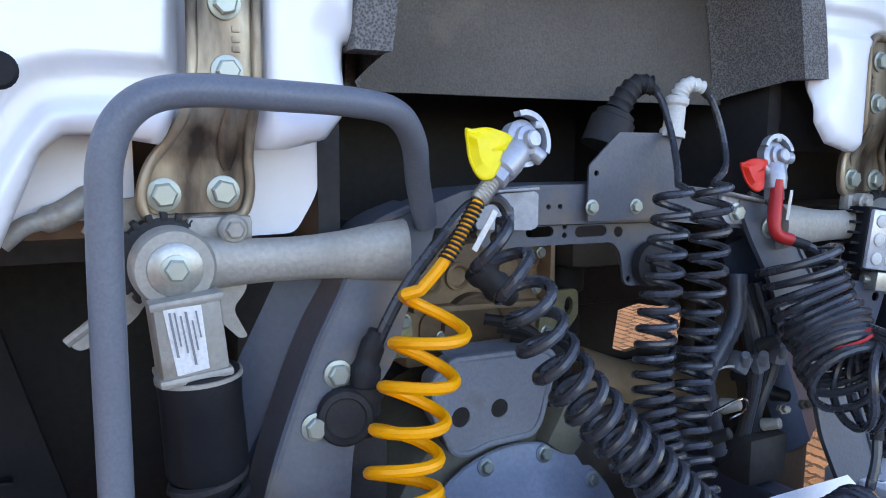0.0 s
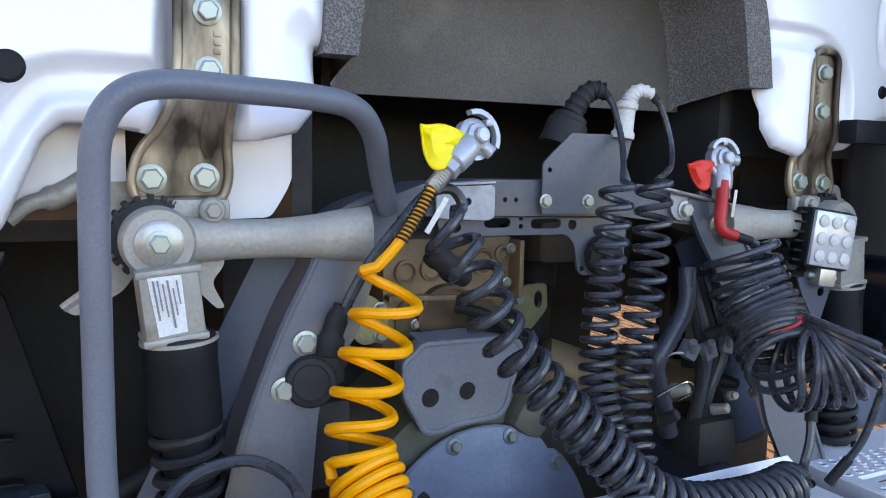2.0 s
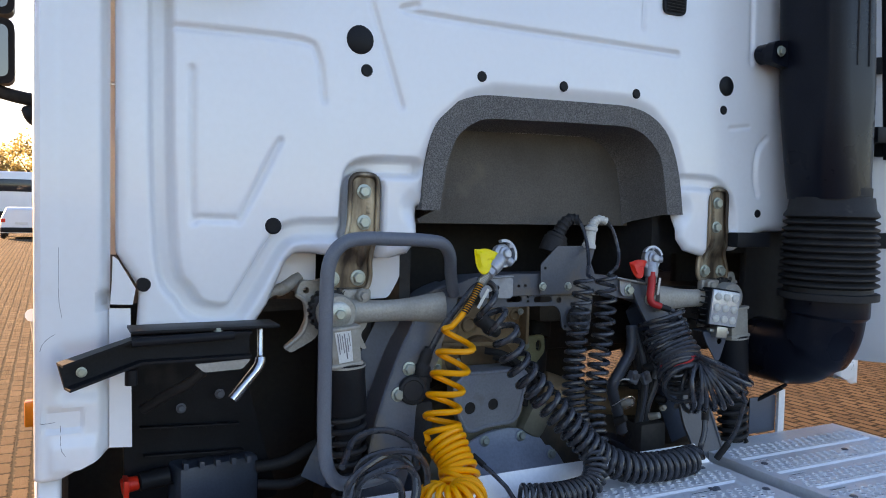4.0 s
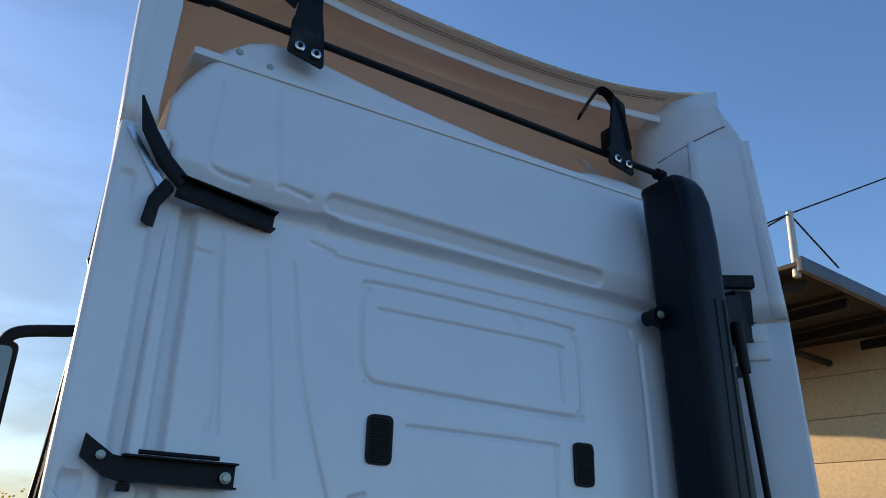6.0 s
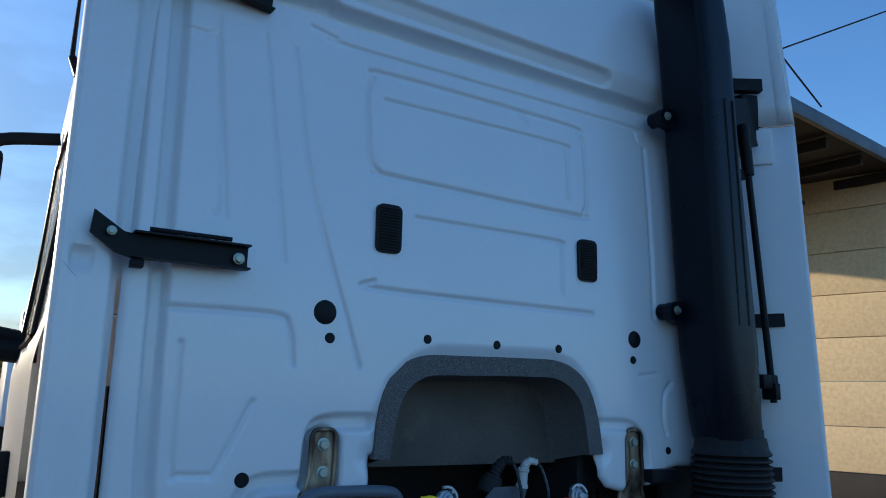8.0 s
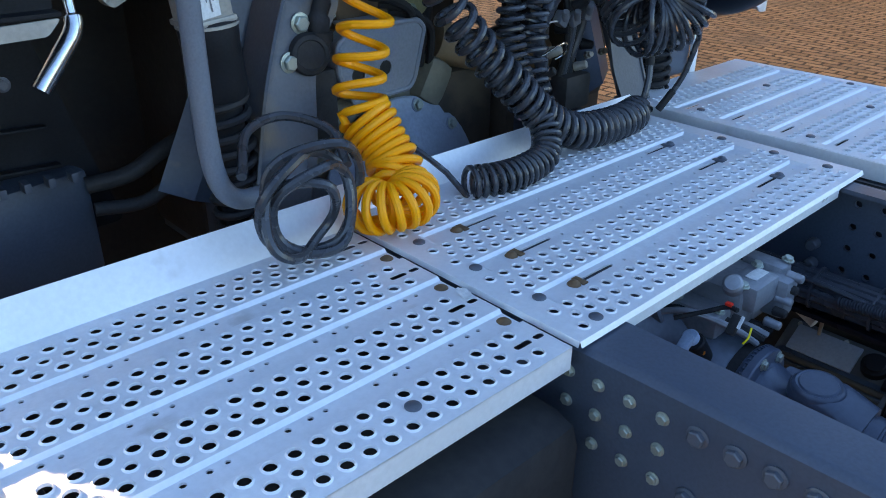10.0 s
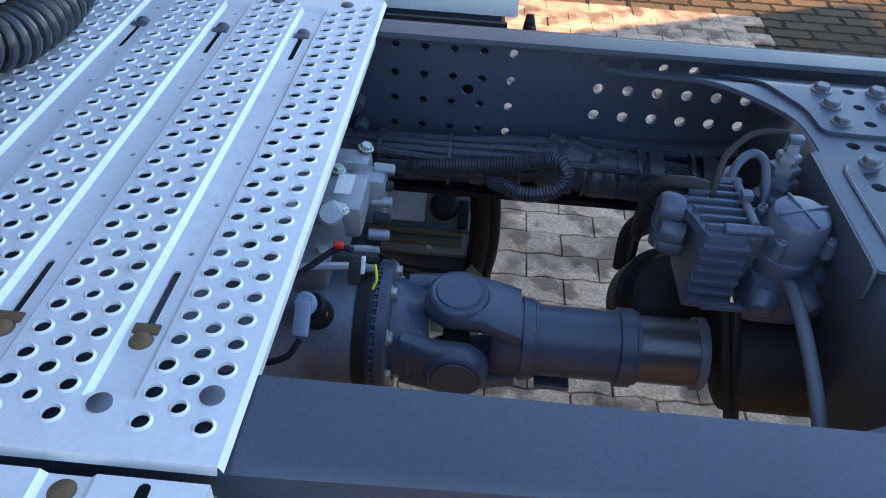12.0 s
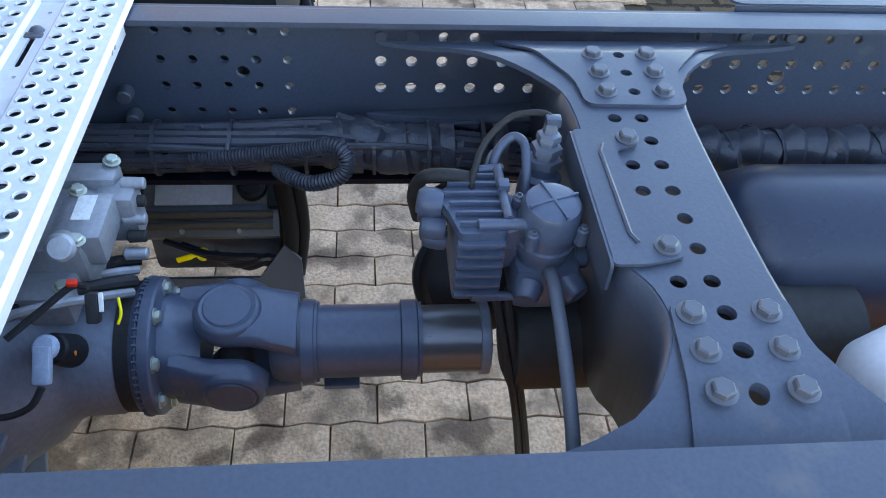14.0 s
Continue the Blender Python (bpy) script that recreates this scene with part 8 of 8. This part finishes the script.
part("loose_cable", tube(bmesh.new(), spline([(0.36, -0.95, 0.885), (0.34, -1.02, 0.875), (0.33, -1.10, 0.862), (0.33, -1.25, 0.835)], 6), 0.007, 8), HARNESS, har)
for y in (-0.66, -0.78, -0.90, -1.01, -1.10, -1.19):
    part("cable_tie", tube(bmesh.new(), [(0.34, y + 0.003, 0.836), (0.34, y - 0.003, 0.836)], 0.046, 18), HARNESS, har)
    part("tie_tail", box(bmesh.new(), (0.300, y, 0.868), (0.012, 0.006, 0.010), 0.001, turn("Y", 40)), HARNESS, har)
bm = tube(bmesh.new(), coil(spline([(0.30, -0.72, 0.845), (0.285, -0.82, 0.862), (0.265, -0.90, 0.888), (0.25, -0.945, 0.908), (0.235, -0.965, 0.905), (0.225, -0.968, 0.885), (0.22, -0.950, 0.868), (0.225, -0.910, 0.855), (0.25, -0.875, 0.850), (0.29, -0.855, 0.83)], 8), 0.0108, 0.0056, 10), 0.0027, 5)
tube(bm, spline([(0.30, -0.72, 0.845), (0.285, -0.82, 0.862), (0.265, -0.90, 0.888), (0.25, -0.945, 0.908), (0.235, -0.965, 0.905), (0.225, -0.968, 0.885), (0.22, -0.950, 0.868), (0.225, -0.910, 0.855), (0.25, -0.875, 0.850), (0.29, -0.855, 0.83)], 8), 0.0103, 10)
part("corrugated_conduit", bm, HARNESS, har)
for k in range(7):
    y = -1.52 - 0.09 * k
    part("harness_lump", tube(bmesh.new(), spline([(0.33, y, 0.835 - 0.01 * (k % 2)), (0.335, y - 0.05, 0.84), (0.33, y - 0.10, 0.83)], 4), [0.030 + 0.006 * ((k * 7 + j) % 3) for j in range(9)], 12), HARNESS, har)
bm = box(bmesh.new(), (0.34, -0.95, 0.782), (0.05, 1.3, 0.012), 0.003)
part("harness_tray", bm, DUCT, har)

unit = thing("control_unit", "dark ribbed control unit hung below the chassis rail", "unit")
UX = 0.47
part("case", box(bmesh.new(), (UX + 0.07, -0.70, 0.505), (0.16, 0.29, 0.17), 0.02), UNIT, unit)
LID_GREY = material("dusty_dark_plastic", (0.100, 0.098, 0.098), (0.070, 0.068, 0.068), 0.5, 0, 9, 140, 0.15, (0.17, 0.145, 0.12), 0.3, 9)
# sloping lid with a pale plate, a long pressed rib and a round black cap
TILT = Matrix.Translation((UX + 0.02, -0.69, 0.585)) @ Matrix.Rotation(radians(-32), 4, "Y")


def on_lid(bm):
    bmesh.ops.transform(bm, matrix=TILT, verts=bm.verts[:])
    return bm


part("lid", on_lid(box(bmesh.new(), (0, 0, 0), (0.15, 0.27, 0.02), 0.008)), LID_GREY, unit)
part("lid_plate", on_lid(box(bmesh.new(), (0.025, 0.035, 0.013), (0.070, 0.150, 0.008), 0.003)), COVER, unit, "dusty grey lid plate")
for dx in (-0.030, -0.052):
    part("lid_rib", on_lid(tube(bmesh.new(), spline([(dx, 0.12, 0.010), (dx, 0.0, 0.014), (dx, -0.12, 0.010)], 5), 0.008, 10)), DUSTY_BROWN, unit)
bm = on_lid(lathe(bmesh.new(), [(0, 0.030), (0.018, 0.029), (0.020, 0.022), (0.028, 0.021), (0.030, 0.0)], (0.028, -0.078, 0.010), (0, 0, 1), 24))
part("round_cap", bm, BLACK, unit)
bm = on_lid(box(bmesh.new(), (0.012, -0.120, 0.016), (0.06, 0.022, 0.022), 0.004))
part("connector", bm, BLACK, unit)
for k in range(5):
    part("screw", on_lid(rod(bmesh.new(), (0.062 - 0.125 * (k % 2), 0.11 - 0.055 * k, 0.008), (0.062 - 0.125 * (k % 2), 0.11 - 0.055 * k, 0.016), 0.006, 0.005, 10, 0.001)), STEEL, unit)
for k in range(5):
    pts = [(UX - 0.05, -0.60 - 0.03 * k, 0.545 - 0.012 * k), (UX - 0.075, -0.68 - 0.02 * k, 0.535 - 0.01 * k), (UX - 0.07, -0.77 - 0.012 * k, 0.515), (UX - 0.05, -0.82, 0.46 - 0.01 * k)]
    part("lead", tube(bmesh.new(), spline(pts, 6), 0.007 + 0.002 * (k % 2), 8), DUCT, unit)
part("pale_pipe", tube(bmesh.new(), spline([(0.43, -0.575, 0.735), (0.42, -0.610, 0.728), (0.41, -0.650, 0.715)], 5), 0.011, 14), WHITE_PL, unit, "pale plastic pipe end")
part("clip", box(bmesh.new(), (0.41, -0.665, 0.712), (0.006, 0.008, 0.040), 0.002), CAST, unit)
bm = tube(bmesh.new(), spline([(0.400, -0.622, 0.512), (0.402, -0.648, 0.520), (0.403, -0.662, 0.526)], 5), [0.007] * 6 + [0.006] * 5, 10, 0.5)
lathe(bm, [(0, 0.013), (0.007, 0.013)], (0.403, -0.674, 0.524), (-0.5, 0, 0.85), 20)
part("yellow_key", bm, LEMON, unit, "yellow plastic drain key")
for k, (x, y) in enumerate(((0.40, -0.845), (0.41, -0.868), (0.425, -0.83))):
    part("down_pipe", tube(bmesh.new(), spline([(x + 0.02, y + 0.02, 0.79), (x, y, 0.70), (x + 0.004, y - 0.004, 0.58), (x + 0.02, y + 0.015, 0.44)], 6), 0.016 - 0.003 * k, 10), BLACK, unit)
bm = sheet(bmesh.new(), [(-0.55, 0.36), (-0.865, 0.36), (-0.865, 0.52), (-0.835, 0.56), (-0.78, 0.47), (-0.55, 0.47)], side(0.395), 0.006)
part("skirt", bm, FRAME, unit)

TANK = material("dark_blue_tank_paint", (0.026, 0.038, 0.062), (0.020, 0.030, 0.050), 0.32, 0, 5, 120, 0.03)
tank = thing("air_tank", "dark cylindrical air tank behind the cross member", "tank")
part("shell", lathe(bmesh.new(), [(0, 0.0), (0.01, 0.08), (0.05, 0.125), (0.10, 0.135), (0.9, 0.135), (0.95, 0.12), (1.0, 0.0)], (0.12, -1.50, 0.80), (0, -1, 0), 36), TANK, tank)
part("strap", lathe(bmesh.new(), [(0, 0.137), (0.03, 0.137)], (0.12, -1.85, 0.80), (0, -1, 0), 36), FRAME, tank)
tank2 = thing("air_tank", "pale air tank between the chassis rails", "tank")
part("shell", lathe(bmesh.new(), [(0, 0.0), (0.005, 0.04), (0.03, 0.075), (0.08, 0.095), (0.8, 0.095), (0.85, 0.0)], (-0.20, -1.58, 0.86), (0, -1, 0), 32), ALU, tank2)
axle = thing("rear_axle", "dark rear axle tube under the chassis", "axle")
part("beam", rod(bmesh.new(), (-0.9, -2.6, 0.52), (0.9, -2.6, 0.52), 0.12, seg=28), DARK, axle)


# ---- mirrors and aerial on the cab side ----
def ob_mirror():
    bm = bmesh.new()
    x0, x1, y = -1.585, -1.365, 1.80
    for z0, z1 in ((2.50, 2.965), (2.23, 2.485)):
        sheet(bm, rounded([(x0, z0), (x1, z0), (x1, z1), (x0, z1)], 0.04), rear(y), 0.10)
    m = part("door_mirror", bm, BLACK, truck, "black twin door mirror")
    for z0, z1 in ((2.525, 2.94), (2.255, 2.46)):
        g = sheet(bmesh.new(), rounded([(x0 + 0.022, z0), (x1 - 0.022, z0), (x1 - 0.022, z1), (x0 + 0.022, z1)], 0.03), rear(y - 0.004), 0.004)
        part("mirror_glass", g, MIRROR, m)
    bm = tube(bmesh.new(), spline([(-1.44, 1.85, 2.95), (-1.38, 1.84, 3.02), (-1.15, 1.82, 3.06)], 5), 0.03, 8, 0.6)
    part("mirror_arm", bm, BLACK, m)
    bm = tube(bmesh.new(), spline([(-1.46, 1.85, 2.22), (-1.38, 1.84, 2.19), (-1.15, 1.82, 2.15)], 5), 0.026, 8, 0.6)
    part("mirror_arm", bm, BLACK, m)
    bm = tube(bmesh.new(), spline([(-1.34, 1.84, 2.14), (-1.25, 1.82, 2.10), (-1.14, 1.80, 2.10)], 5), [0.01, 0.03, 0.04, 0.045, 0.05, 0.05, 0.05, 0.05, 0.05, 0.05, 0.05], 10, 0.7)
    part("mirror_arm", bm, BLACK, m)


ob_mirror()
bm = rod(bmesh.new(), (-1.160, 1.15, 3.13), (-1.200, 1.15, 3.20), 0.026, 0.015, 12, 0.004)
rod(bm, (-1.198, 1.15, 3.18), (-1.195, 1.15, 3.64), 0.010, 0.004, 8)
part("aerial", bm, BLACK, truck, "black whip aerial on the roof edge")
bm = box(bmesh.new(), (-1.262, 1.05, 1.66), (0.045, 0.05, 0.15), 0.012)
part("door_handle", bm, BLACK, truck)

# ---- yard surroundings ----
# distance haze is put into the leaf colour: a golden translucent tint
HAZE = material("hazed_far_foliage", (0.085, 0.085, 0.045), (0.055, 0.06, 0.03), 0.9, 0, 0.6, 8, 0.3)
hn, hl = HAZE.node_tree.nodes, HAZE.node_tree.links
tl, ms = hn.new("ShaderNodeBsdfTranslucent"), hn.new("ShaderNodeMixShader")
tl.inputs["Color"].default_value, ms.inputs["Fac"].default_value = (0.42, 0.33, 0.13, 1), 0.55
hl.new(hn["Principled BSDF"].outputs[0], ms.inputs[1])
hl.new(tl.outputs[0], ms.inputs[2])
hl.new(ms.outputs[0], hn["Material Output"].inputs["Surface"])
BARK = material("bark", (0.10, 0.08, 0.06), (0.07, 0.055, 0.04), 0.9, 0, 3, 30, 0.3)


def tree(x, y, h, seed):
    rnd = random.Random(seed)
    t = thing("tree", "hazy leafy tree beyond the yard", "tree", "far trees", at=(x, y, 0))
    bm = tube(bmesh.new(), [(0, 0, 0), (0.1, 0, h * 0.25), (0.05, 0.1, h * 0.55)], [0.22, 0.17, 0.09], 8)
    for k in range(5):
        a = rnd.uniform(0, 6.28)
        tube(bm, [(0.05, 0, h * (0.3 + 0.05 * k)), (math.cos(a) * h * 0.16, math.sin(a) * h * 0.16, h * (0.48 + 0.07 * k))], [0.08, 0.02], 6)
    part("trunk", bm, BARK, t)
    vs, fs = [], []
    for k in range(1500):
        a, b, r = rnd.uniform(0, 6.28), rnd.uniform(-1, 1), rnd.uniform(0.25, 1) ** 0.5
        lob = 1 + 0.25 * math.sin(3 * a + seed) + 0.2 * math.sin(5 * b + seed)
        c = Vector((math.cos(a) * math.sqrt(1 - b * b) * h * 0.34 * r * lob, math.sin(a) * math.sqrt(1 - b * b) * h * 0.34 * r * lob, h * 0.62 + b * h * 0.36 * r * lob))
        u = Vector((rnd.gauss(0, 1), rnd.gauss(0, 1), rnd.gauss(0, 1))).normalized()
        w = u.orthogonal().normalized()
        s = rnd.uniform(0.10, 0.24)
        i = len(vs)
        vs += [c + u * s, c + w * s * 0.7, c - u * s, c - w * s * 0.7]
        fs.append((i, i + 1, i + 2, i + 3))
    me = bpy.data.meshes.new("crown")
    me.from_pydata([tuple(v) for v in vs], [], fs)
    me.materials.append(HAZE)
    ob = new("crown", me)
    ob.parent = t


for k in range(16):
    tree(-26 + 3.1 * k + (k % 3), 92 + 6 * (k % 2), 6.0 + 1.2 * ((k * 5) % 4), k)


def wood():
    """The far hedge: leaf clumps over a long strip with an uneven top."""
    rnd, vs, fs = random.Random(5), [], []
    for k in range(9000):
        x = rnd.uniform(-30, 34)
        top = 5.2 + 0.9 * math.sin(x * 0.55) + 0.6 * math.sin(x * 1.7 + 1) + 0.35 * math.sin(x * 4.1)
        c = Vector((x, rnd.uniform(97, 102), top * (1 - rnd.random() ** 1.7)))
        u = Vector((rnd.gauss(0, 1), rnd.gauss(0, 1), rnd.gauss(0, 1))).normalized()
        w, r, i = u.orthogonal().normalized(), rnd.uniform(0.15, 0.38), len(vs)
        vs += [c + u * r, c + w * r * 0.7, c - u * r, c - w * r * 0.7]
        fs.append((i, i + 1, i + 2, i + 3))
    me = bpy.data.meshes.new("far_wood")
    me.from_pydata([tuple(v) for v in vs], [], fs)
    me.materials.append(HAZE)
    tagged(new("far_wood", me), "hazy brown olive hedge beyond the yard fence", "hedge", kind="stuff")


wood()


def car(x, y, body, label, rot=0.0):
    c = thing("parked_car", label, "car", "parked cars", at=(x, y, 0))
    c.rotation_euler = (0, 0, rot)
    prof = [(-0.86, 0.28), (-0.88, 0.62), (-0.84, 0.92), (-0.66, 1.36), (-0.58, 1.44), (0.58, 1.44), (0.66, 1.36), (0.84, 0.92), (0.88, 0.62), (0.86, 0.28)]
    bm = bmesh.new()
    loft(bm, [[Vector((u * k, yy, v * (1 if v < 1 else g))) for u, v in prof] for yy, k, g in ((0.0, 0.90, 0.92), (0.12, 0.98, 0.98), (0.8, 1.0, 1.0), (2.4, 1.0, 1.0), (3.2, 0.99, 0.72), (4.0, 0.95, 0.66), (4.2, 0.9, 0.6))])
    part("body", bm, body, c)
    part("rear_window", sheet(bmesh.new(), rounded([(-0.60, 0.98), (0.60, 0.98), (0.52, 1.30), (-0.52, 1.30)], 0.05), rear(0.02), 0.03), GLASS, c)
    for u in (-0.72, 0.72):
        part("tail_lamp", box(bmesh.new(), (u, 0.01, 0.84), (0.18, 0.06, 0.16), 0.02), RED, c)
    part("bumper", box(bmesh.new(), (0, 0.0, 0.42), (1.66, 0.12, 0.22), 0.04), BLACK, c)
    part("number_plate", box(bmesh.new(), (0, -0.03, 0.72), (0.50, 0.012, 0.11), 0.004), LABEL, c)
    for u in (-0.74, 0.74):
        for v in (0.75, 3.3):
            part("wheel", rod(bmesh.new(), (u - 0.1, v, 0.31), (u + 0.1, v, 0.31), 0.31, seg=24, bevel=0.04), RUBBER, c)


car(-2.35, 38.0, PAINT, "white hatchback parked by the fence")
car(-0.25, 40.5, BLACK, "dark estate car parked by the fence")
# white trucks standing in the yard
far = thing("parked_truck", "white truck cab standing beyond the cars", "truck", "parked trucks", at=(-3.2, 56, 0))
part("cab", box(bmesh.new(), (0, 1.1, 2.2), (2.4, 2.2, 2.8), 0.15), PAINT, far)
part("windscreen", box(bmesh.new(), (0, -0.02, 2.7), (1.9, 0.06, 0.8), 0.03), GLASS, far)
part("bumper", box(bmesh.new(), (0, 0.0, 0.7), (2.4, 0.2, 0.6), 0.05), BLACK, far)
for u in (-1.0, 1.0):
    part("wheel", rod(bmesh.new(), (u - 0.15, 1.1, 0.5), (u + 0.15, 1.1, 0.5), 0.5, seg=24, bevel=0.05), RUBBER, far)
near = thing("parked_truck", "red and white truck parked ahead of the tractor", "truck", "parked trucks", at=(1.18, 25.5, 0))
part("cab", box(bmesh.new(), (0, 1.1, 2.0), (2.4, 2.2, 2.4), 0.15), PAINT, near)
part("roof_box", box(bmesh.new(), (0, 1.1, 3.3), (2.3, 1.8, 0.35), 0.1), DARKRED, near)
part("frame", box(bmesh.new(), (0, -1.5, 0.9), (0.9, 3.2, 0.3), 0.03), FRAME, near)
for u in (-1.0, 1.0):
    part("wheel", rod(bmesh.new(), (u - 0.15, 1.1, 0.5), (u + 0.15, 1.1, 0.5), 0.5, seg=24, bevel=0.05), RUBBER, near)
# pale fence and lamp post
fence = thing("yard_fence", "pale metal paling fence along the yard", "fence")
part("rail", box(bmesh.new(), (0, 64, 1.5), (70, 0.04, 0.06), 0), WHITE_PL, fence)
part("rail", box(bmesh.new(), (0, 64, 0.5), (70, 0.04, 0.06), 0), WHITE_PL, fence)
pal = box(bmesh.new(), (0, 0, 1.0), (0.07, 0.03, 2.0), 0)
first = part("paling", pal, WHITE_PL, fence)
first.location = (-14, 64, 0)
for k in range(1, 150):
    o = new("paling", first.data)
    o.parent = fence
    o.location = (-14 + 0.18 * k, 64, 0)
post = thing("lamp_post", "slim grey street lamp post by the cars", "lamp post")
part("pole", rod(bmesh.new(), (-1.05, 42, 0), (-1.05, 42, 7.5), 0.09, 0.05, 12), RAIL, post)
part("head", box(bmesh.new(), (-1.05, 41.6, 7.5), (0.2, 0.9, 0.1), 0.03), RAIL, post)

# warehouse with canopy
WALL = material("cream_cladding", (0.74, 0.57, 0.33), (0.68, 0.52, 0.30), 0.7, 0, 0.5, 12, 0.05)
# set near black: the shade under the canopy is put into this colour
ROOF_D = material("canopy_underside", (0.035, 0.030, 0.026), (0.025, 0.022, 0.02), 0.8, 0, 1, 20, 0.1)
hall = thing("warehouse", "cream clad warehouse with a steel canopy", "building")
W0, W1 = Vector((14.9, 13.0, 0)), Vector((18.7, -3.0, 0))
wd = (W1 - W0).normalized()
ang = math.degrees(math.atan2(wd.y, wd.x))
for k in range(7):
    c = (W0 + W1) / 2
    part("wall_panel", box(bmesh.new(), (c.x, c.y, 0.6 + 0.5 + k * 1.0), ((W1 - W0).length, 0.25, 0.985), 0.01, turn("Z", ang)), WALL, hall)
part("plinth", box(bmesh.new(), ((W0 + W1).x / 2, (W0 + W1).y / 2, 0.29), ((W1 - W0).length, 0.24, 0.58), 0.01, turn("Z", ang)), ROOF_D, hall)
CAN = [(10.7, 6.1), (26.0, 8.2), (30.0, 22.0), (9.6, 18.0)]
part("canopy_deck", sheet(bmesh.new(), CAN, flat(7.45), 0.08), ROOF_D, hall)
fd = (Vector((26.0, 8.2, 0)) - Vector((10.7, 6.1, 0)))
fa = math.degrees(math.atan2(fd.y, fd.x))
part("fascia", box(bmesh.new(), (18.35, 7.15, 7.40), (fd.length, 0.12, 0.28), 0.02, turn("Z", fa)), material("grey_fascia", (0.10, 0.12, 0.15), (0.08, 0.10, 0.125), 0.5, 0, 2, 30, 0.03), hall)
for k in range(9):
    p = Vector((10.9, 6.4, 7.2)) + fd.normalized() * 1.6 * k
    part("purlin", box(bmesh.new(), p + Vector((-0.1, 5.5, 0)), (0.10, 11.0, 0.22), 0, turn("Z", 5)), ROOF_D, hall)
for k in range(3):
    part("truss", tube(bmesh.new(), [Vector((10.9, 8.5 + 3 * k, 6.9)), Vector((25.0, 10.3 + 3 * k, 6.9))], 0.09, 6), ROOF_D, hall)
for k in range(3):
    part("strip_light", box(bmesh.new(), (13.6 + 1.2 * k, 9.5 + 1.2 * k, 6.85), (1.5, 0.14, 0.06), 0.01, turn("Z", fa)), WHITE_PL, hall)
part("mast", rod(bmesh.new(), (10.80, 6.25, 7.2), (10.84, 6.25, 8.52), 0.075, 0.065, 12), WHITE_PL, hall)
for q in ((24.0, 6.25, 15.1), (12.2, 6.3, 7.70), (9.0, 6.25, 7.5), (9.9, 9.0, 7.5)):
    part("stay_cable", tube(bmesh.new(), [(10.84, 6.25, 8.48), q], 0.018, 5), ROOF_D, hall)


# ---- block paving nearest the truck: single wavy-edged pavers ----
def paver_mesh():
    """A block 225 x 112.5 mm with zigzag sides, chamfered top edge."""
    def wave(t):
        return 0.0048 * (1 - abs((t * 2 % 1.0) * 4 - 2))
    out = []
    for k in range(17):
        t = k / 16
        out.append((0.05625 + wave(t), -0.1125 + 0.225 * t))
    for k in range(17):
        t = 1 - k / 16
        out.append((-0.05625 + wave(t), -0.1125 + 0.225 * t))
    bm = bmesh.new()
    rings = [[bm.verts.new((x * s, y * (1 - (1 - s) * 0.5), z)) for x, y in out] for s, z in ((0.978, 0.0), (0.974, 0.013), (0.945, 0.018))]
    for a, b in zip(rings, rings[1:]):
        for k in range(34):
            bm.faces.new((a[k], a[(k + 1) % 34], b[(k + 1) % 34], b[k]))
    bm.faces.new(rings[-1])
    return bm


PAVER = material("paver_concrete", (0.70, 0.46, 0.31), (0.57, 0.365, 0.24), 0.85, 0, 14, 110, 1.0, (0.20, 0.13, 0.09), 0.55, 7.0, grain=0.85, spec=0.3)
pn, pl = PAVER.node_tree.nodes, PAVER.node_tree.links
geo = pn.new("ShaderNodeNewGeometry")
pl.new(geo.outputs["Position"], pn["Mapping"].inputs["Vector"])
info, hue = pn.new("ShaderNodeObjectInfo"), pn.new("ShaderNodeHueSaturation")
rng = pn.new("ShaderNodeMapRange")
rng.inputs["To Min"].default_value, rng.inputs["To Max"].default_value = 0.78, 1.16
pl.new(info.outputs["Random"], rng.inputs["Value"])
pl.new(rng.outputs[0], hue.inputs["Value"])
src = pn["Principled BSDF"].inputs["Base Color"].links[0].from_socket
pl.new(src, hue.inputs["Color"])
# damp, oily blotches that run on from block to block
blot, edge, stain = pn.new("ShaderNodeTexNoise"), pn.new("ShaderNodeMapRange"), pn.new("ShaderNodeMix")
blot.inputs["Scale"].default_value, blot.inputs["Detail"].default_value = 8.5, 4
pl.new(pn["Mapping"].outputs[0], blot.inputs["Vector"])
edge.inputs["From Min"].default_value, edge.inputs["From Max"].default_value = 0.53, 0.61
edge.inputs["To Max"].default_value = 0.7
pl.new(blot.outputs["Fac"], edge.inputs["Value"])
stain.data_type = "RGBA"
pl.new(edge.outputs[0], stain.inputs["Factor"])
pl.new(hue.outputs[0], stain.inputs[6])
stain.inputs[7].default_value = (0.10, 0.058, 0.038, 1)
pl.new(stain.outputs[2], pn["Principled BSDF"].inputs["Base Color"])
random.seed(7)
first_paver = None
for i in range(-1, 29):
    for j in range(-10, -1):
        y = 0.225 * j + (0.1125 if i % 2 else 0.0)
        if first_paver is None:
            ob = first_paver = part("paver", paver_mesh(), PAVER, ground)
        else:
            ob = new("paver", first_paver.data)
            ob.parent = ground
        ob.matrix_local = pose(0.1125 * i + 0.056, y + 0.1125, random.uniform(-0.0085, -0.005), random.uniform(-0.25, 0.25), random.uniform(-0.25, 0.25), random.uniform(-1.2, 1.2))
